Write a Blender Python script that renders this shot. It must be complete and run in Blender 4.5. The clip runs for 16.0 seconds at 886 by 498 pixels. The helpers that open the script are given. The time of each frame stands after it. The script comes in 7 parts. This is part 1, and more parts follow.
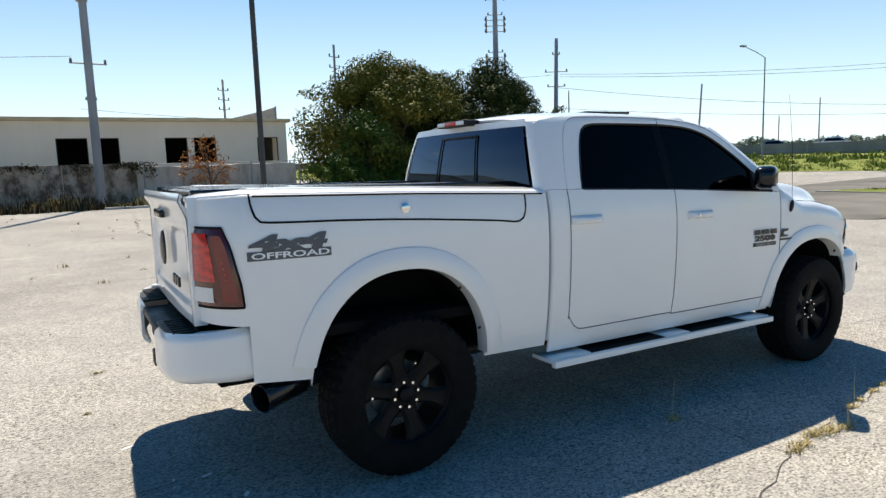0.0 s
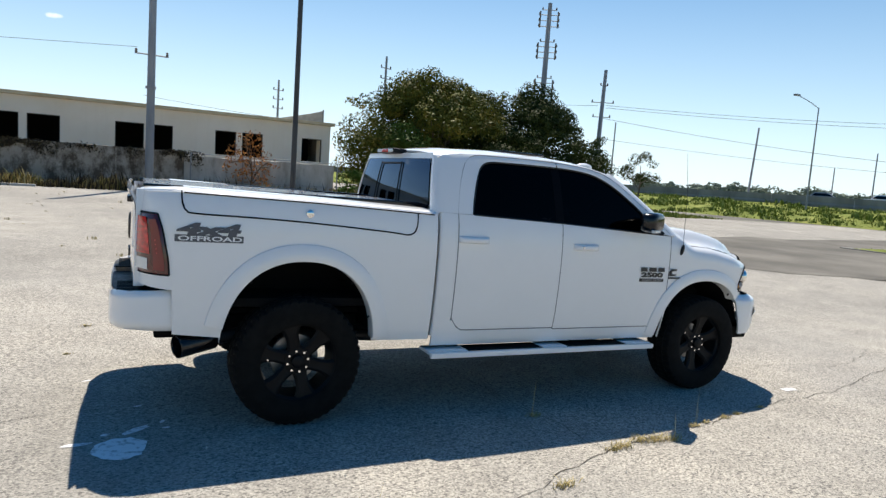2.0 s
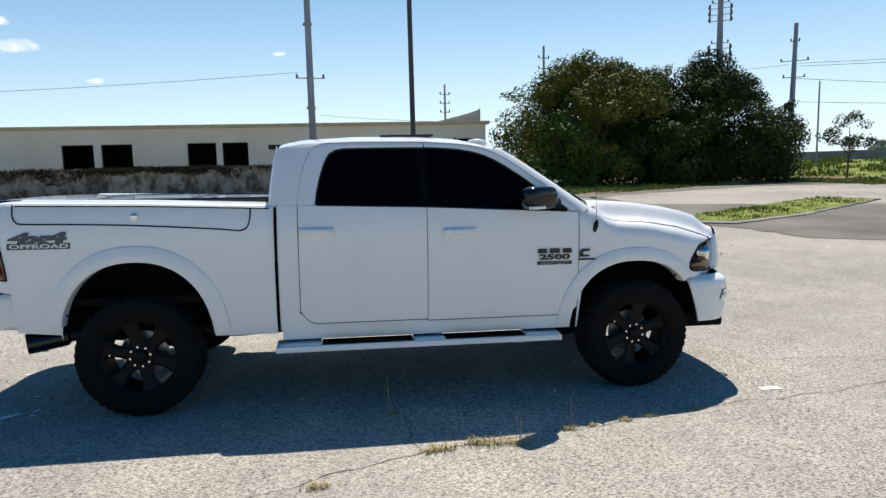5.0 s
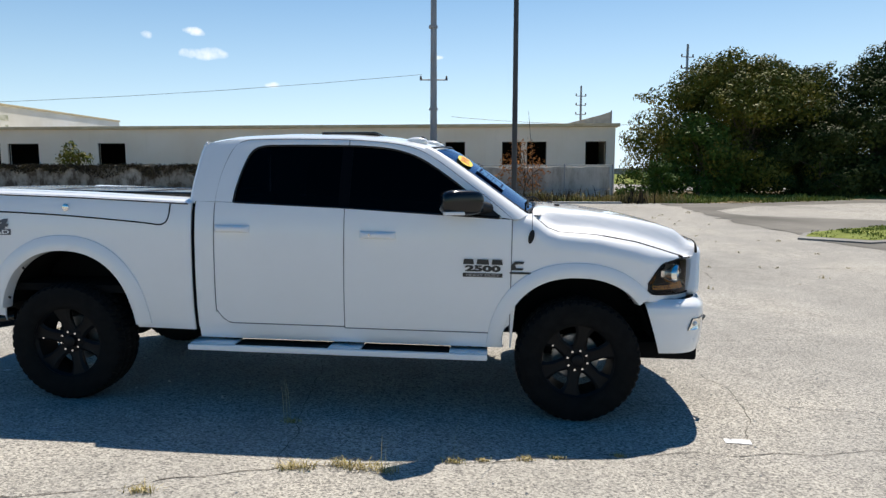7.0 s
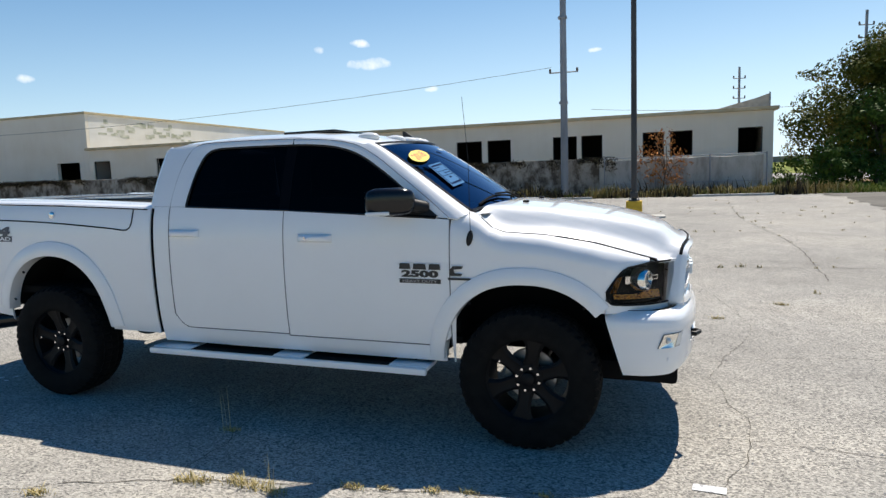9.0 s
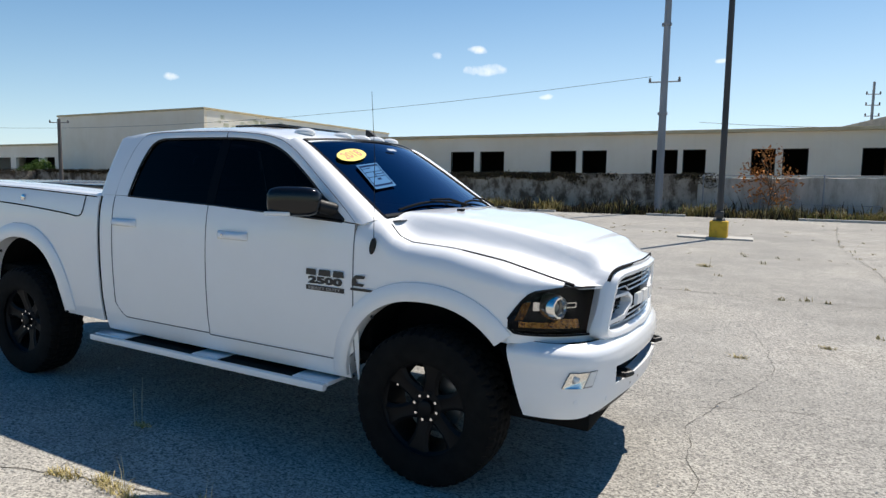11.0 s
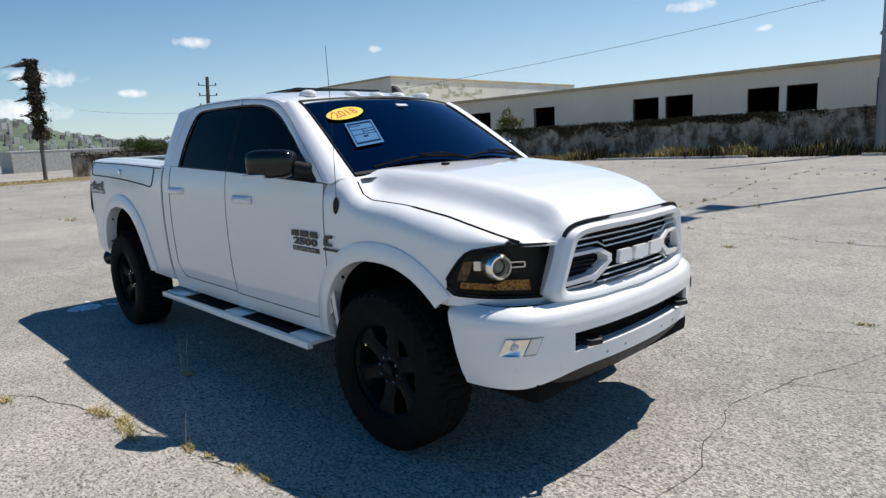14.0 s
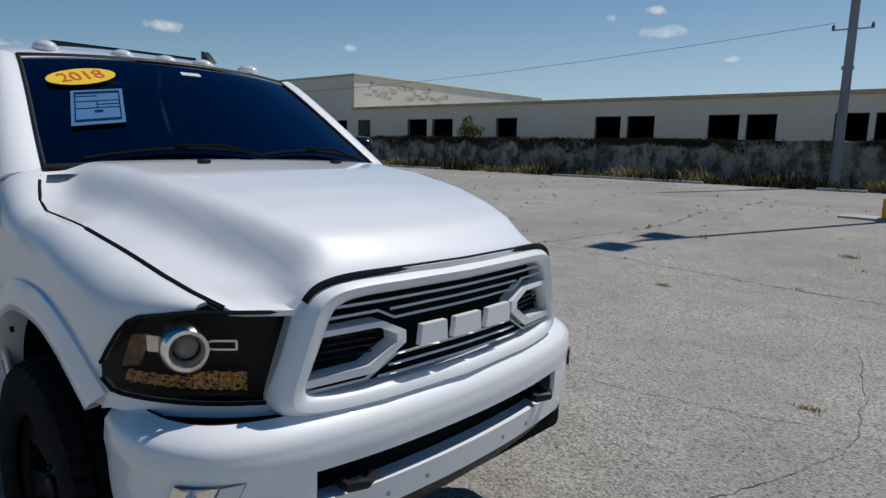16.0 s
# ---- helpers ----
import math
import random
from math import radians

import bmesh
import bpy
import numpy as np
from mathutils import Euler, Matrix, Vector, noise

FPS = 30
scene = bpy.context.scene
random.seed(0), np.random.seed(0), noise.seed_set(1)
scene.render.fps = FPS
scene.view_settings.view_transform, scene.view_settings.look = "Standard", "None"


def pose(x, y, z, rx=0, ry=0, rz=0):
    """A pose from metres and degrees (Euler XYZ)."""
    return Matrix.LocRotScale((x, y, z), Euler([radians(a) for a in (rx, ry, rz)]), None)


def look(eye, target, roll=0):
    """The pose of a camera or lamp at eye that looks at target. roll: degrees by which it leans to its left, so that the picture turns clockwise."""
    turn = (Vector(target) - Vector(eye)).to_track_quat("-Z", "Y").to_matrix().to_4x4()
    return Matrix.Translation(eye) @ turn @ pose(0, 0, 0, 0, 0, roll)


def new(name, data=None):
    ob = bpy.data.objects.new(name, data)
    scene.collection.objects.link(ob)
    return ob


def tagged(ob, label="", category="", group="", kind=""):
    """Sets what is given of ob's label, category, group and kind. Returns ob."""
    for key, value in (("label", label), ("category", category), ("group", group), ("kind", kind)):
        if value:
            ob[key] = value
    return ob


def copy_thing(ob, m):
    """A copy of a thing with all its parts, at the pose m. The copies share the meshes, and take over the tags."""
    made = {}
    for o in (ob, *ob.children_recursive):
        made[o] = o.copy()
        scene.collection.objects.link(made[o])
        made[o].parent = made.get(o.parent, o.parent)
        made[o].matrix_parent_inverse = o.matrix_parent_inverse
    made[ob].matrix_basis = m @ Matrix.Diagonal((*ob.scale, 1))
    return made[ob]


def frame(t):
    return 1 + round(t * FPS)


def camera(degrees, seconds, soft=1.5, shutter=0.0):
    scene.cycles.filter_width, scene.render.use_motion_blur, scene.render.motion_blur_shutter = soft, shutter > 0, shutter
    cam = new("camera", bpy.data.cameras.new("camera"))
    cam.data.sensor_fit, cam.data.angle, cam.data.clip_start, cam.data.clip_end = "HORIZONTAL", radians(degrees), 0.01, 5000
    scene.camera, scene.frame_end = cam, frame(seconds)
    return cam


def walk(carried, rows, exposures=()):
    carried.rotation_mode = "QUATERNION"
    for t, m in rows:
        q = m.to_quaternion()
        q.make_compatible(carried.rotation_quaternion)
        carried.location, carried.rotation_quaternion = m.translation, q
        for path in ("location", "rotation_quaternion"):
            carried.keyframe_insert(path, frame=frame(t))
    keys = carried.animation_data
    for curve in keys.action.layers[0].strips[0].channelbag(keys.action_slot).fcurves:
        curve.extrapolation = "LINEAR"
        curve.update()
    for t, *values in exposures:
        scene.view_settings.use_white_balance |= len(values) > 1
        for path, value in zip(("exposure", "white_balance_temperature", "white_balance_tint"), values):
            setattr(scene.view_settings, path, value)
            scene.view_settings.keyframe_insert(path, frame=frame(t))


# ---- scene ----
cam = camera(69.2, 16.0, soft=1.4)
PATH = [
    (0, (-3.382, -3.986, 1.691), (-2.385, -2.271, 1.435), -1.9),
    (0.5, (-3.279, -4.313, 1.714), (-2.371, -2.549, 1.46), 1.8),
    (1, (-3.326, -4.6, 1.714), (-2.381, -2.857, 1.453), 0.1),
    (1.5, (-3.25, -4.907, 1.752), (-2.256, -3.183, 1.558), -1.0),
    (2, (-2.955, -5.215, 1.764), (-2.069, -3.435, 1.552), 4.0),
    (2.5, (-2.566, -5.343, 1.743), (-1.711, -3.541, 1.598), 3.7),
    (3, (-2.121, -5.545, 1.749), (-1.332, -3.713, 1.601), 1.6),
    (3.5, (-1.677, -5.701, 1.764), (-1.004, -3.843, 1.458), 0.6),
    (4, (-1.287, -5.731, 1.755), (-0.645, -3.865, 1.432), -0.7),
    (4.2, (-1.109, -5.783, 1.753), (-0.52, -3.888, 1.508), -1.8),
    (6.3, (0.765, -5.688, 1.72), (0.721, -3.708, 1.441), 2.9),
    (6.5, (0.916, -5.609, 1.708), (0.876, -3.632, 1.409), 3.4),
    (7, (1.295, -5.483, 1.717), (1.14, -3.502, 1.488), -0.0),
    (7.5, (1.717, -5.408, 1.708), (1.404, -3.452, 1.426), 1.8),
    (8, (2.036, -5.182, 1.695), (1.648, -3.238, 1.428), 0.4),
    (8.2, (2.15, -5.116, 1.699), (1.718, -3.179, 1.447), -2.1),
    (10.3, (3.368, -4.297, 1.633), (2.478, -2.525, 1.373), 2.1),
    (10.5, (3.429, -4.253, 1.661), (2.522, -2.491, 1.396), 1.2),
    (11, (3.591, -3.992, 1.648), (2.663, -2.232, 1.444), 0.9),
    (11.5, (3.837, -3.758, 1.617), (2.748, -2.088, 1.457), 0.6),
    (12, (4.05, -3.523, 1.609), (2.817, -1.967, 1.365), 0.4),
    (12.5, (4.118, -3.299, 1.601), (2.848, -1.776, 1.343), -1.7),
    (13, (4.292, -3.162, 1.594), (2.853, -1.809, 1.279), -1.7),
    (13.5, (4.445, -3.102, 1.6), (2.991, -1.773, 1.255), -2.3),
    (14, (4.51, -3.073, 1.602), (3.102, -1.69, 1.277), -2.8),
    (14.5, (4.51, -2.935, 1.587), (3.178, -1.486, 1.231), -3.6),
    (15, (4.366, -2.586, 1.57), (3.142, -1.033, 1.266), -1.3),
    (15.5, (4.311, -2.075, 1.545), (2.987, -0.593, 1.32), 0.4),
    (16, (4.172, -1.582, 1.556), (2.846, -0.118, 1.246), 1.5),
]
EXPOSURES = [(0.0, 0.46, 7250, 10), (2.0, 0.37, 7100, 10), (3.5, 0.30, 7050, 10), (7.0, 0.27, 6950, 10), (11.0, 0.21, 6800, 10), (12.5, 0.06, 6750, 10), (13.5, 0.12, 6800, 10), (14.0, 0.03, 6700, 10),
             (14.5, -0.01, 6620, 10), (15.2, -0.19, 6550, 10), (16.0, -0.61, 6450, 10)]
walk(cam, [(t, look(eye, target, roll)) for t, eye, target, roll in PATH], EXPOSURES)


# ---- world, sun ----
SUN_AZ, SUN_EL = radians(71.5), radians(61.0)   # direction to the sun, from +x towards +y
world = bpy.data.worlds.new("sky")
scene.world = world
world.use_nodes = True
wn, wl = world.node_tree.nodes, world.node_tree.links
sky = wn.new("ShaderNodeTexSky")
sky.sky_type, sky.sun_disc = "NISHITA", False
sky.sun_elevation, sky.sun_rotation = SUN_EL, math.pi / 2 - SUN_AZ
sky.air_density, sky.dust_density, sky.ozone_density = 1.0, 0.12, 3.0


def cloud_mask(az, el, wide, high):
    """A soft puff of cloud round one direction of the sky."""
    d = Vector((math.cos(radians(el)) * math.cos(radians(az)), math.cos(radians(el)) * math.sin(radians(az)), math.sin(radians(el))))
    right = Vector((-d.y, d.x, 0)).normalized()
    up = d.cross(right) * -1
    out = None
    for axis, size in ((right, wide), (up, high)):
        sub = wn.new("ShaderNodeVectorMath"); sub.operation = "SUBTRACT"
        wl.new(tc.outputs["Generated"], sub.inputs[0]); sub.inputs[1].default_value = d
        dot = wn.new("ShaderNodeVectorMath"); dot.operation = "DOT_PRODUCT"
        wl.new(sub.outputs[0], dot.inputs[0]); dot.inputs[1].default_value = axis / radians(size)
        sq = wn.new("ShaderNodeMath"); sq.operation = "MULTIPLY"
        wl.new(dot.outputs["Value"], sq.inputs[0]); wl.new(dot.outputs["Value"], sq.inputs[1])
        if out is None:
            out = sq
        else:
            add = wn.new("ShaderNodeMath"); add.operation = "ADD"
            wl.new(out.outputs[0], add.inputs[0]); wl.new(sq.outputs[0], add.inputs[1])
            out = add
    inv = wn.new("ShaderNodeMath"); inv.operation = "SUBTRACT"; inv.use_clamp = True
    inv.inputs[0].default_value = 1.0
    wl.new(out.outputs[0], inv.inputs[1])
    return inv


tc = wn.new("ShaderNodeTexCoord")
puffs = None
for puff in ((114.2, 9.7, 2.6, 0.75), (115.0, 11.4, 1.2, 0.5), (118.5, 10.9, 0.9, 0.5), (140.6, 8.2, 1.0, 0.5), (155.3, 8.9, 1.9, 0.7),
             (166.0, 6.2, 4.0, 1.0), (160.0, 5.0, 1.6, 0.5), (172.0, 9.0, 3.0, 0.8), (168.0, 3.8, 5.0, 1.2), (109.0, 7.5, 0.9, 0.4), (95.0, 10.0, 1.0, 0.3)):
    m = cloud_mask(*puff)
    if puffs is None:
        puffs = m
    else:
        mx = wn.new("ShaderNodeMath"); mx.operation = "MAXIMUM"
        wl.new(puffs.outputs[0], mx.inputs[0]); wl.new(m.outputs[0], mx.inputs[1])
        puffs = mx
cn = wn.new("ShaderNodeTexNoise")
cn.inputs["Scale"].default_value, cn.inputs["Detail"].default_value = 45.0, 6.0
wl.new(tc.outputs["Generated"], cn.inputs["Vector"])
pm = wn.new("ShaderNodeMath"); pm.operation = "MULTIPLY_ADD"; pm.use_clamp = True
wl.new(puffs.outputs[0], pm.inputs[0]); pm.inputs[1].default_value = 1.3
cm = wn.new("ShaderNodeMath"); cm.operation = "MULTIPLY_ADD"
wl.new(cn.outputs["Fac"], cm.inputs[0]); cm.inputs[1].default_value, cm.inputs[2].default_value = 2.2, -1.75
wl.new(cm.outputs[0], pm.inputs[2])
gate = wn.new("ShaderNodeMath"); gate.operation = "GREATER_THAN"; gate.inputs[1].default_value = 0.001
wl.new(puffs.outputs[0], gate.inputs[0])
pg = wn.new("ShaderNodeMath"); pg.operation = "MULTIPLY"
wl.new(pm.outputs[0], pg.inputs[0]); wl.new(gate.outputs[0], pg.inputs[1])
cmix = wn.new("ShaderNodeMixRGB")
cmix.inputs["Color2"].default_value = (12.5, 12.9, 13.4, 1)
deep = wn.new("ShaderNodeHueSaturation")
deep.inputs["Saturation"].default_value, deep.inputs["Value"].default_value = 1.52, 1.04
wl.new(sky.outputs[0], deep.inputs["Color"])
# pale haze towards the horizon
sep_z = wn.new("ShaderNodeSeparateXYZ")
wl.new(tc.outputs["Generated"], sep_z.inputs[0])
hz = wn.new("ShaderNodeMath"); hz.operation = "SUBTRACT"; hz.use_clamp = True; hz.inputs[0].default_value = 1.0
wl.new(sep_z.outputs["Z"], hz.inputs[1])
hp = wn.new("ShaderNodeMath"); hp.operation = "POWER"; hp.inputs[1].default_value = 3.6
wl.new(hz.outputs[0], hp.inputs[0])
hs = wn.new("ShaderNodeMath"); hs.operation = "MULTIPLY"; hs.inputs[1].default_value = 0.95
wl.new(hp.outputs[0], hs.inputs[0])
hmix = wn.new("ShaderNodeMixRGB")
hmix.inputs["Color2"].default_value = (8.7, 11.3, 13.8, 1)
facing = wn.new("ShaderNodeVectorMath"); facing.operation = "DOT_PRODUCT"
wl.new(tc.outputs["Generated"], facing.inputs[0]); facing.inputs[1].default_value = (math.cos(SUN_AZ), math.sin(SUN_AZ), 0)
towards = wn.new("ShaderNodeMath"); towards.operation = "MULTIPLY_ADD"; towards.inputs[1].default_value, towards.inputs[2].default_value = 0.50, 0.50
wl.new(facing.outputs["Value"], towards.inputs[0])
hf = wn.new("ShaderNodeMath"); hf.operation = "MULTIPLY"; hf.use_clamp = True
wl.new(hs.outputs[0], hf.inputs[0]); wl.new(towards.outputs[0], hf.inputs[1])
wl.new(hf.outputs[0], hmix.inputs["Fac"]); wl.new(deep.outputs[0], hmix.inputs["Color1"])
wl.new(pg.outputs[0], cmix.inputs["Fac"]); wl.new(hmix.outputs[0], cmix.inputs["Color1"])
bg = wn["Background"]
bg.inputs["Strength"].default_value = 0.082
wl.new(cmix.outputs[0], bg.inputs["Color"])

sun = new("sun", bpy.data.lights.new("sun", "SUN"))
sun.data.energy, sun.data.angle, sun.data.color = 5.0, radians(0.5), (1.0, 0.96, 0.90)
sun_dir = Vector((math.cos(SUN_EL) * math.cos(SUN_AZ), math.cos(SUN_EL) * math.sin(SUN_AZ), math.sin(SUN_EL)))
sun.matrix_world = look(sun_dir * 50, (0, 0, 0))


# ---- materials ----
def mat(name, color, rough=0.6, metal=0.0, coat=0.0, spec=0.5):
    m = bpy.data.materials.new(name)
    m.use_nodes = True
    b = m.node_tree.nodes["Principled BSDF"]
    b.inputs["Base Color"].default_value = (*color, 1)
    b.inputs["Roughness"].default_value = rough
    b.inputs["Metallic"].default_value = metal
    b.inputs["Coat Weight"].default_value = coat
    b.inputs["Coat Roughness"].default_value = 0.04
    b.inputs["Specular IOR Level"].default_value = spec
    return m


def noise_node(m, scale, detail=4.0, stretch=(1, 1, 1), rough=0.55):
    n, l = m.node_tree.nodes, m.node_tree.links
    t = n.new("ShaderNodeTexCoord")
    mp = n.new("ShaderNodeMapping")
    mp.inputs["Scale"].default_value = stretch
    l.new(t.outputs["Object"], mp.inputs["Vector"])
    z = n.new("ShaderNodeTexNoise")
    z.inputs["Scale"].default_value, z.inputs["Detail"].default_value, z.inputs["Roughness"].default_value = scale, detail, rough
    l.new(mp.outputs[0], z.inputs["Vector"])
    return z


def ramp(m, src, stops):
    n, l = m.node_tree.nodes, m.node_tree.links
    r = n.new("ShaderNodeValToRGB")
    e = r.color_ramp.elements
    while len(e) < len(stops):
        e.new(0.5)
    for i, (p, c) in enumerate(stops):
        e[i].position, e[i].color = p, (*c, 1)
    l.new(src, r.inputs["Fac"])
    return r.outputs["Color"]


def mixc(m, fac, a, b, mode="MIX"):
    n, l = m.node_tree.nodes, m.node_tree.links
    x = n.new("ShaderNodeMixRGB")
    x.blend_type = mode
    for sock, v in (("Fac", fac), ("Color1", a), ("Color2", b)):
        if isinstance(v, (int, float)):
            x.inputs[sock].default_value = v
        elif isinstance(v, tuple):
            x.inputs[sock].default_value = (*v, 1)
        else:
            l.new(v, x.inputs[sock])
    return x.outputs["Color"]


def bump(m, height, strength=0.3, dist=0.01):
    n, l = m.node_tree.nodes, m.node_tree.links
    b = n.new("ShaderNodeBump")
    b.inputs["Strength"].default_value, b.inputs["Distance"].default_value = strength, dist
    l.new(height, b.inputs["Height"])
    l.new(b.outputs["Normal"], n["Principled BSDF"].inputs["Normal"])


def to(m, sock, out):
    m.node_tree.links.new(out, m.node_tree.nodes["Principled BSDF"].inputs[sock])


def island_mix(m, stops, patch=0.0, scale=0.8):
    g = m.node_tree.nodes.new("ShaderNodeNewGeometry")
    fac = g.outputs["Random Per Island"]
    if patch:
        n = noise_node(m, scale, 3)
        st = m.node_tree.nodes.new("ShaderNodeMapRange")
        st.inputs["From Min"].default_value, st.inputs["From Max"].default_value = 0.32, 0.68
        m.node_tree.links.new(n.outputs["Fac"], st.inputs["Value"])
        mx = m.node_tree.nodes.new("ShaderNodeMix")
        mx.inputs["Factor"].default_value = patch
        m.node_tree.links.new(fac, mx.inputs["A"])
        m.node_tree.links.new(st.outputs["Result"], mx.inputs["B"])
        fac = mx.outputs["Result"]
    to(m, "Base Color", ramp(m, fac, stops))


# pale worn lot paving with exposed aggregate
M_lot = mat("lot_paving", (0.4, 0.39, 0.37), 0.9, spec=0.25)
big = noise_node(M_lot, 0.22, 5)
mid = noise_node(M_lot, 1.6, 6, rough=0.7)
base = ramp(M_lot, big.outputs["Fac"], [(0.3, (0.275, 0.263, 0.241)), (0.5, (0.35, 0.336, 0.309)), (0.72, (0.425, 0.403, 0.362))])
base = mixc(M_lot, 0.55, base, ramp(M_lot, mid.outputs["Fac"], [(0.3, (0.40, 0.40, 0.40)), (0.62, (0.62, 0.62, 0.62)), (0.75, (0.70, 0.69, 0.66))]), "OVERLAY")
vor = M_lot.node_tree.nodes.new("ShaderNodeTexVoronoi")
vor.inputs["Scale"].default_value = 85.0
vor.inputs["Randomness"].default_value = 1.0
tco = M_lot.node_tree.nodes.new("ShaderNodeTexCoord")
M_lot.node_tree.links.new(tco.outputs["Object"], vor.inputs["Vector"])
sep = M_lot.node_tree.nodes.new("ShaderNodeSeparateColor")
M_lot.node_tree.links.new(vor.outputs["Color"], sep.inputs[0])
stone = ramp(M_lot, sep.outputs[0], [(0.0, (0.12, 0.12, 0.12)), (0.22, (0.34, 0.33, 0.32)), (0.55, (0.52, 0.51, 0.50)), (1.0, (0.80, 0.78, 0.74))])
grit_zone = ramp(M_lot, noise_node(M_lot, 0.45, 3).outputs["Fac"], [(0.35, (0.45, 0.45, 0.45)), (0.65, (0.85, 0.85, 0.85))])
base = mixc(M_lot, grit_zone, base, mixc(M_lot, 0.9, base, stone, "OVERLAY"))
fine = noise_node(M_lot, 90.0, 3, rough=0.7)
base = mixc(M_lot, 0.35, base, ramp(M_lot, fine.outputs["Fac"], [(0.3, (0.15, 0.15, 0.15)), (0.7, (0.85, 0.85, 0.85))]), "OVERLAY")
chips = noise_node(M_lot, 38.0, 2, (1.0, 1.9, 1.0), 0.5)
base = mixc(M_lot, ramp(M_lot, chips.outputs["Fac"], [(0.57, (0, 0, 0)), (0.64, (0.85, 0.85, 0.85))]), base, (0.11, 0.105, 0.10))
to(M_lot, "Base Color", mixc(M_lot, 1.0, base, (0.93, 0.93, 0.92), "MULTIPLY"))
bump(M_lot, fine.outputs["Fac"], 0.6, 0.006)

M_asphalt = mat("weathered_asphalt", (0.13, 0.125, 0.12), 0.92, spec=0.2)
a1 = noise_node(M_asphalt, 0.3, 6)
ac = ramp(M_asphalt, a1.outputs["Fac"], [(0.3, (0.10, 0.094, 0.082)), (0.5, (0.15, 0.141, 0.123)), (0.72, (0.22, 0.206, 0.18))])
ac = mixc(M_asphalt, 0.4, ac, ramp(M_asphalt, noise_node(M_asphalt, 60, 3).outputs["Fac"], [(0.3, (0.3, 0.3, 0.3)), (0.7, (0.7, 0.7, 0.7))]), "OVERLAY")
to(M_asphalt, "Base Color", ac)

M_crack = mat("crack_dirt", (0.085, 0.075, 0.06), 0.95)
M_dust = mat("chalky_patch", (0.62, 0.63, 0.62), 0.9)
dz = noise_node(M_dust, 22.0, 5)
to(M_dust, "Base Color", ramp(M_dust, dz.outputs["Fac"], [(0.34, (0.40, 0.40, 0.40)), (0.48, (0.80, 0.81, 0.82))]))

M_soil = mat("dry_soil", (0.2, 0.16, 0.1), 0.95, spec=0.1)
sc = noise_node(M_soil, 1.2, 6)
to(M_soil, "Base Color", ramp(M_soil, sc.outputs["Fac"], [(0.3, (0.12, 0.095, 0.055)), (0.5, (0.22, 0.165, 0.095)), (0.7, (0.36, 0.29, 0.18))]))
M_meadow = mat("meadow", (0.08, 0.12, 0.03), 0.95, spec=0.1)
mc = noise_node(M_meadow, 0.8, 6)
to(M_meadow, "Base Color", ramp(M_meadow, mc.outputs["Fac"], [(0.3, (0.11, 0.14, 0.03)), (0.55, (0.20, 0.23, 0.06)), (0.75, (0.32, 0.31, 0.10))]))
M_drygrass = mat("dry_grass", (0.3, 0.24, 0.1), 0.9, spec=0.1)
island_mix(M_drygrass, [(0.0, (0.13, 0.13, 0.035)), (0.45, (0.30, 0.23, 0.085)), (1.0, (0.46, 0.37, 0.18))])
M_straw = mat("straw_weed", (0.4, 0.32, 0.15), 0.9, spec=0.1)
island_mix(M_straw, [(0.0, (0.24, 0.21, 0.06)), (0.4, (0.44, 0.35, 0.15)), (1.0, (0.62, 0.51, 0.28))])
M_grass = mat("green_grass", (0.1, 0.16, 0.03), 0.85, spec=0.15)
island_mix(M_grass, [(0.0, (0.09, 0.13, 0.025)), (0.6, (0.20, 0.25, 0.05)), (1.0, (0.36, 0.36, 0.11))])
M_leaf_a = mat("olive_leaves", (0.1, 0.12, 0.03), 0.6, spec=0.12)
island_mix(M_leaf_a, [(0.0, (0.035, 0.051, 0.009)), (0.5, (0.105, 0.113, 0.017)), (0.80, (0.187, 0.164, 0.027)), (1.0, (0.250, 0.172, 0.039))], 0.8)
M_leaf_b = mat("dark_green_leaves", (0.05, 0.09, 0.02), 0.6, spec=0.12)
island_mix(M_leaf_b, [(0.0, (0.014, 0.029, 0.007)), (0.6, (0.041, 0.058, 0.012)), (1.0, (0.087, 0.093, 0.020))], 0.8)
M_leaf_c = mat("bright_green_leaves", (0.09, 0.17, 0.03), 0.6, spec=0.12)
island_mix(M_leaf_c, [(0.0, (0.030, 0.068, 0.011)), (1.0, (0.105, 0.165, 0.030))], 0.5)
# leaf colours paled and greyed: distance haze is put into the paint
M_far_leaf = mat("haze_tinted_far_leaves", (0.2, 0.25, 0.2), 0.9, spec=0.0)
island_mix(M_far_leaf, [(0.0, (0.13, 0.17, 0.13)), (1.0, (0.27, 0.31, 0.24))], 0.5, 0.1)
M_rust_leaf = mat("rust_dry_leaves", (0.4, 0.16, 0.05), 0.8, spec=0.1)
island_mix(M_rust_leaf, [(0.0, (0.30, 0.11, 0.03)), (1.0, (0.55, 0.25, 0.08))])
M_deadvine = mat("dead_vine", (0.09, 0.07, 0.05), 0.95, spec=0.1)
island_mix(M_deadvine, [(0.0, (0.018, 0.015, 0.012)), (0.7, (0.06, 0.048, 0.034)), (1.0, (0.12, 0.10, 0.045))])
M_bark = mat("bark", (0.12, 0.09, 0.065), 0.95)
to(M_bark, "Base Color", ramp(M_bark, noise_node(M_bark, 6, 5, (1, 1, 0.2)).outputs["Fac"], [(0.35, (0.06, 0.045, 0.03)), (0.7, (0.18, 0.14, 0.10))]))

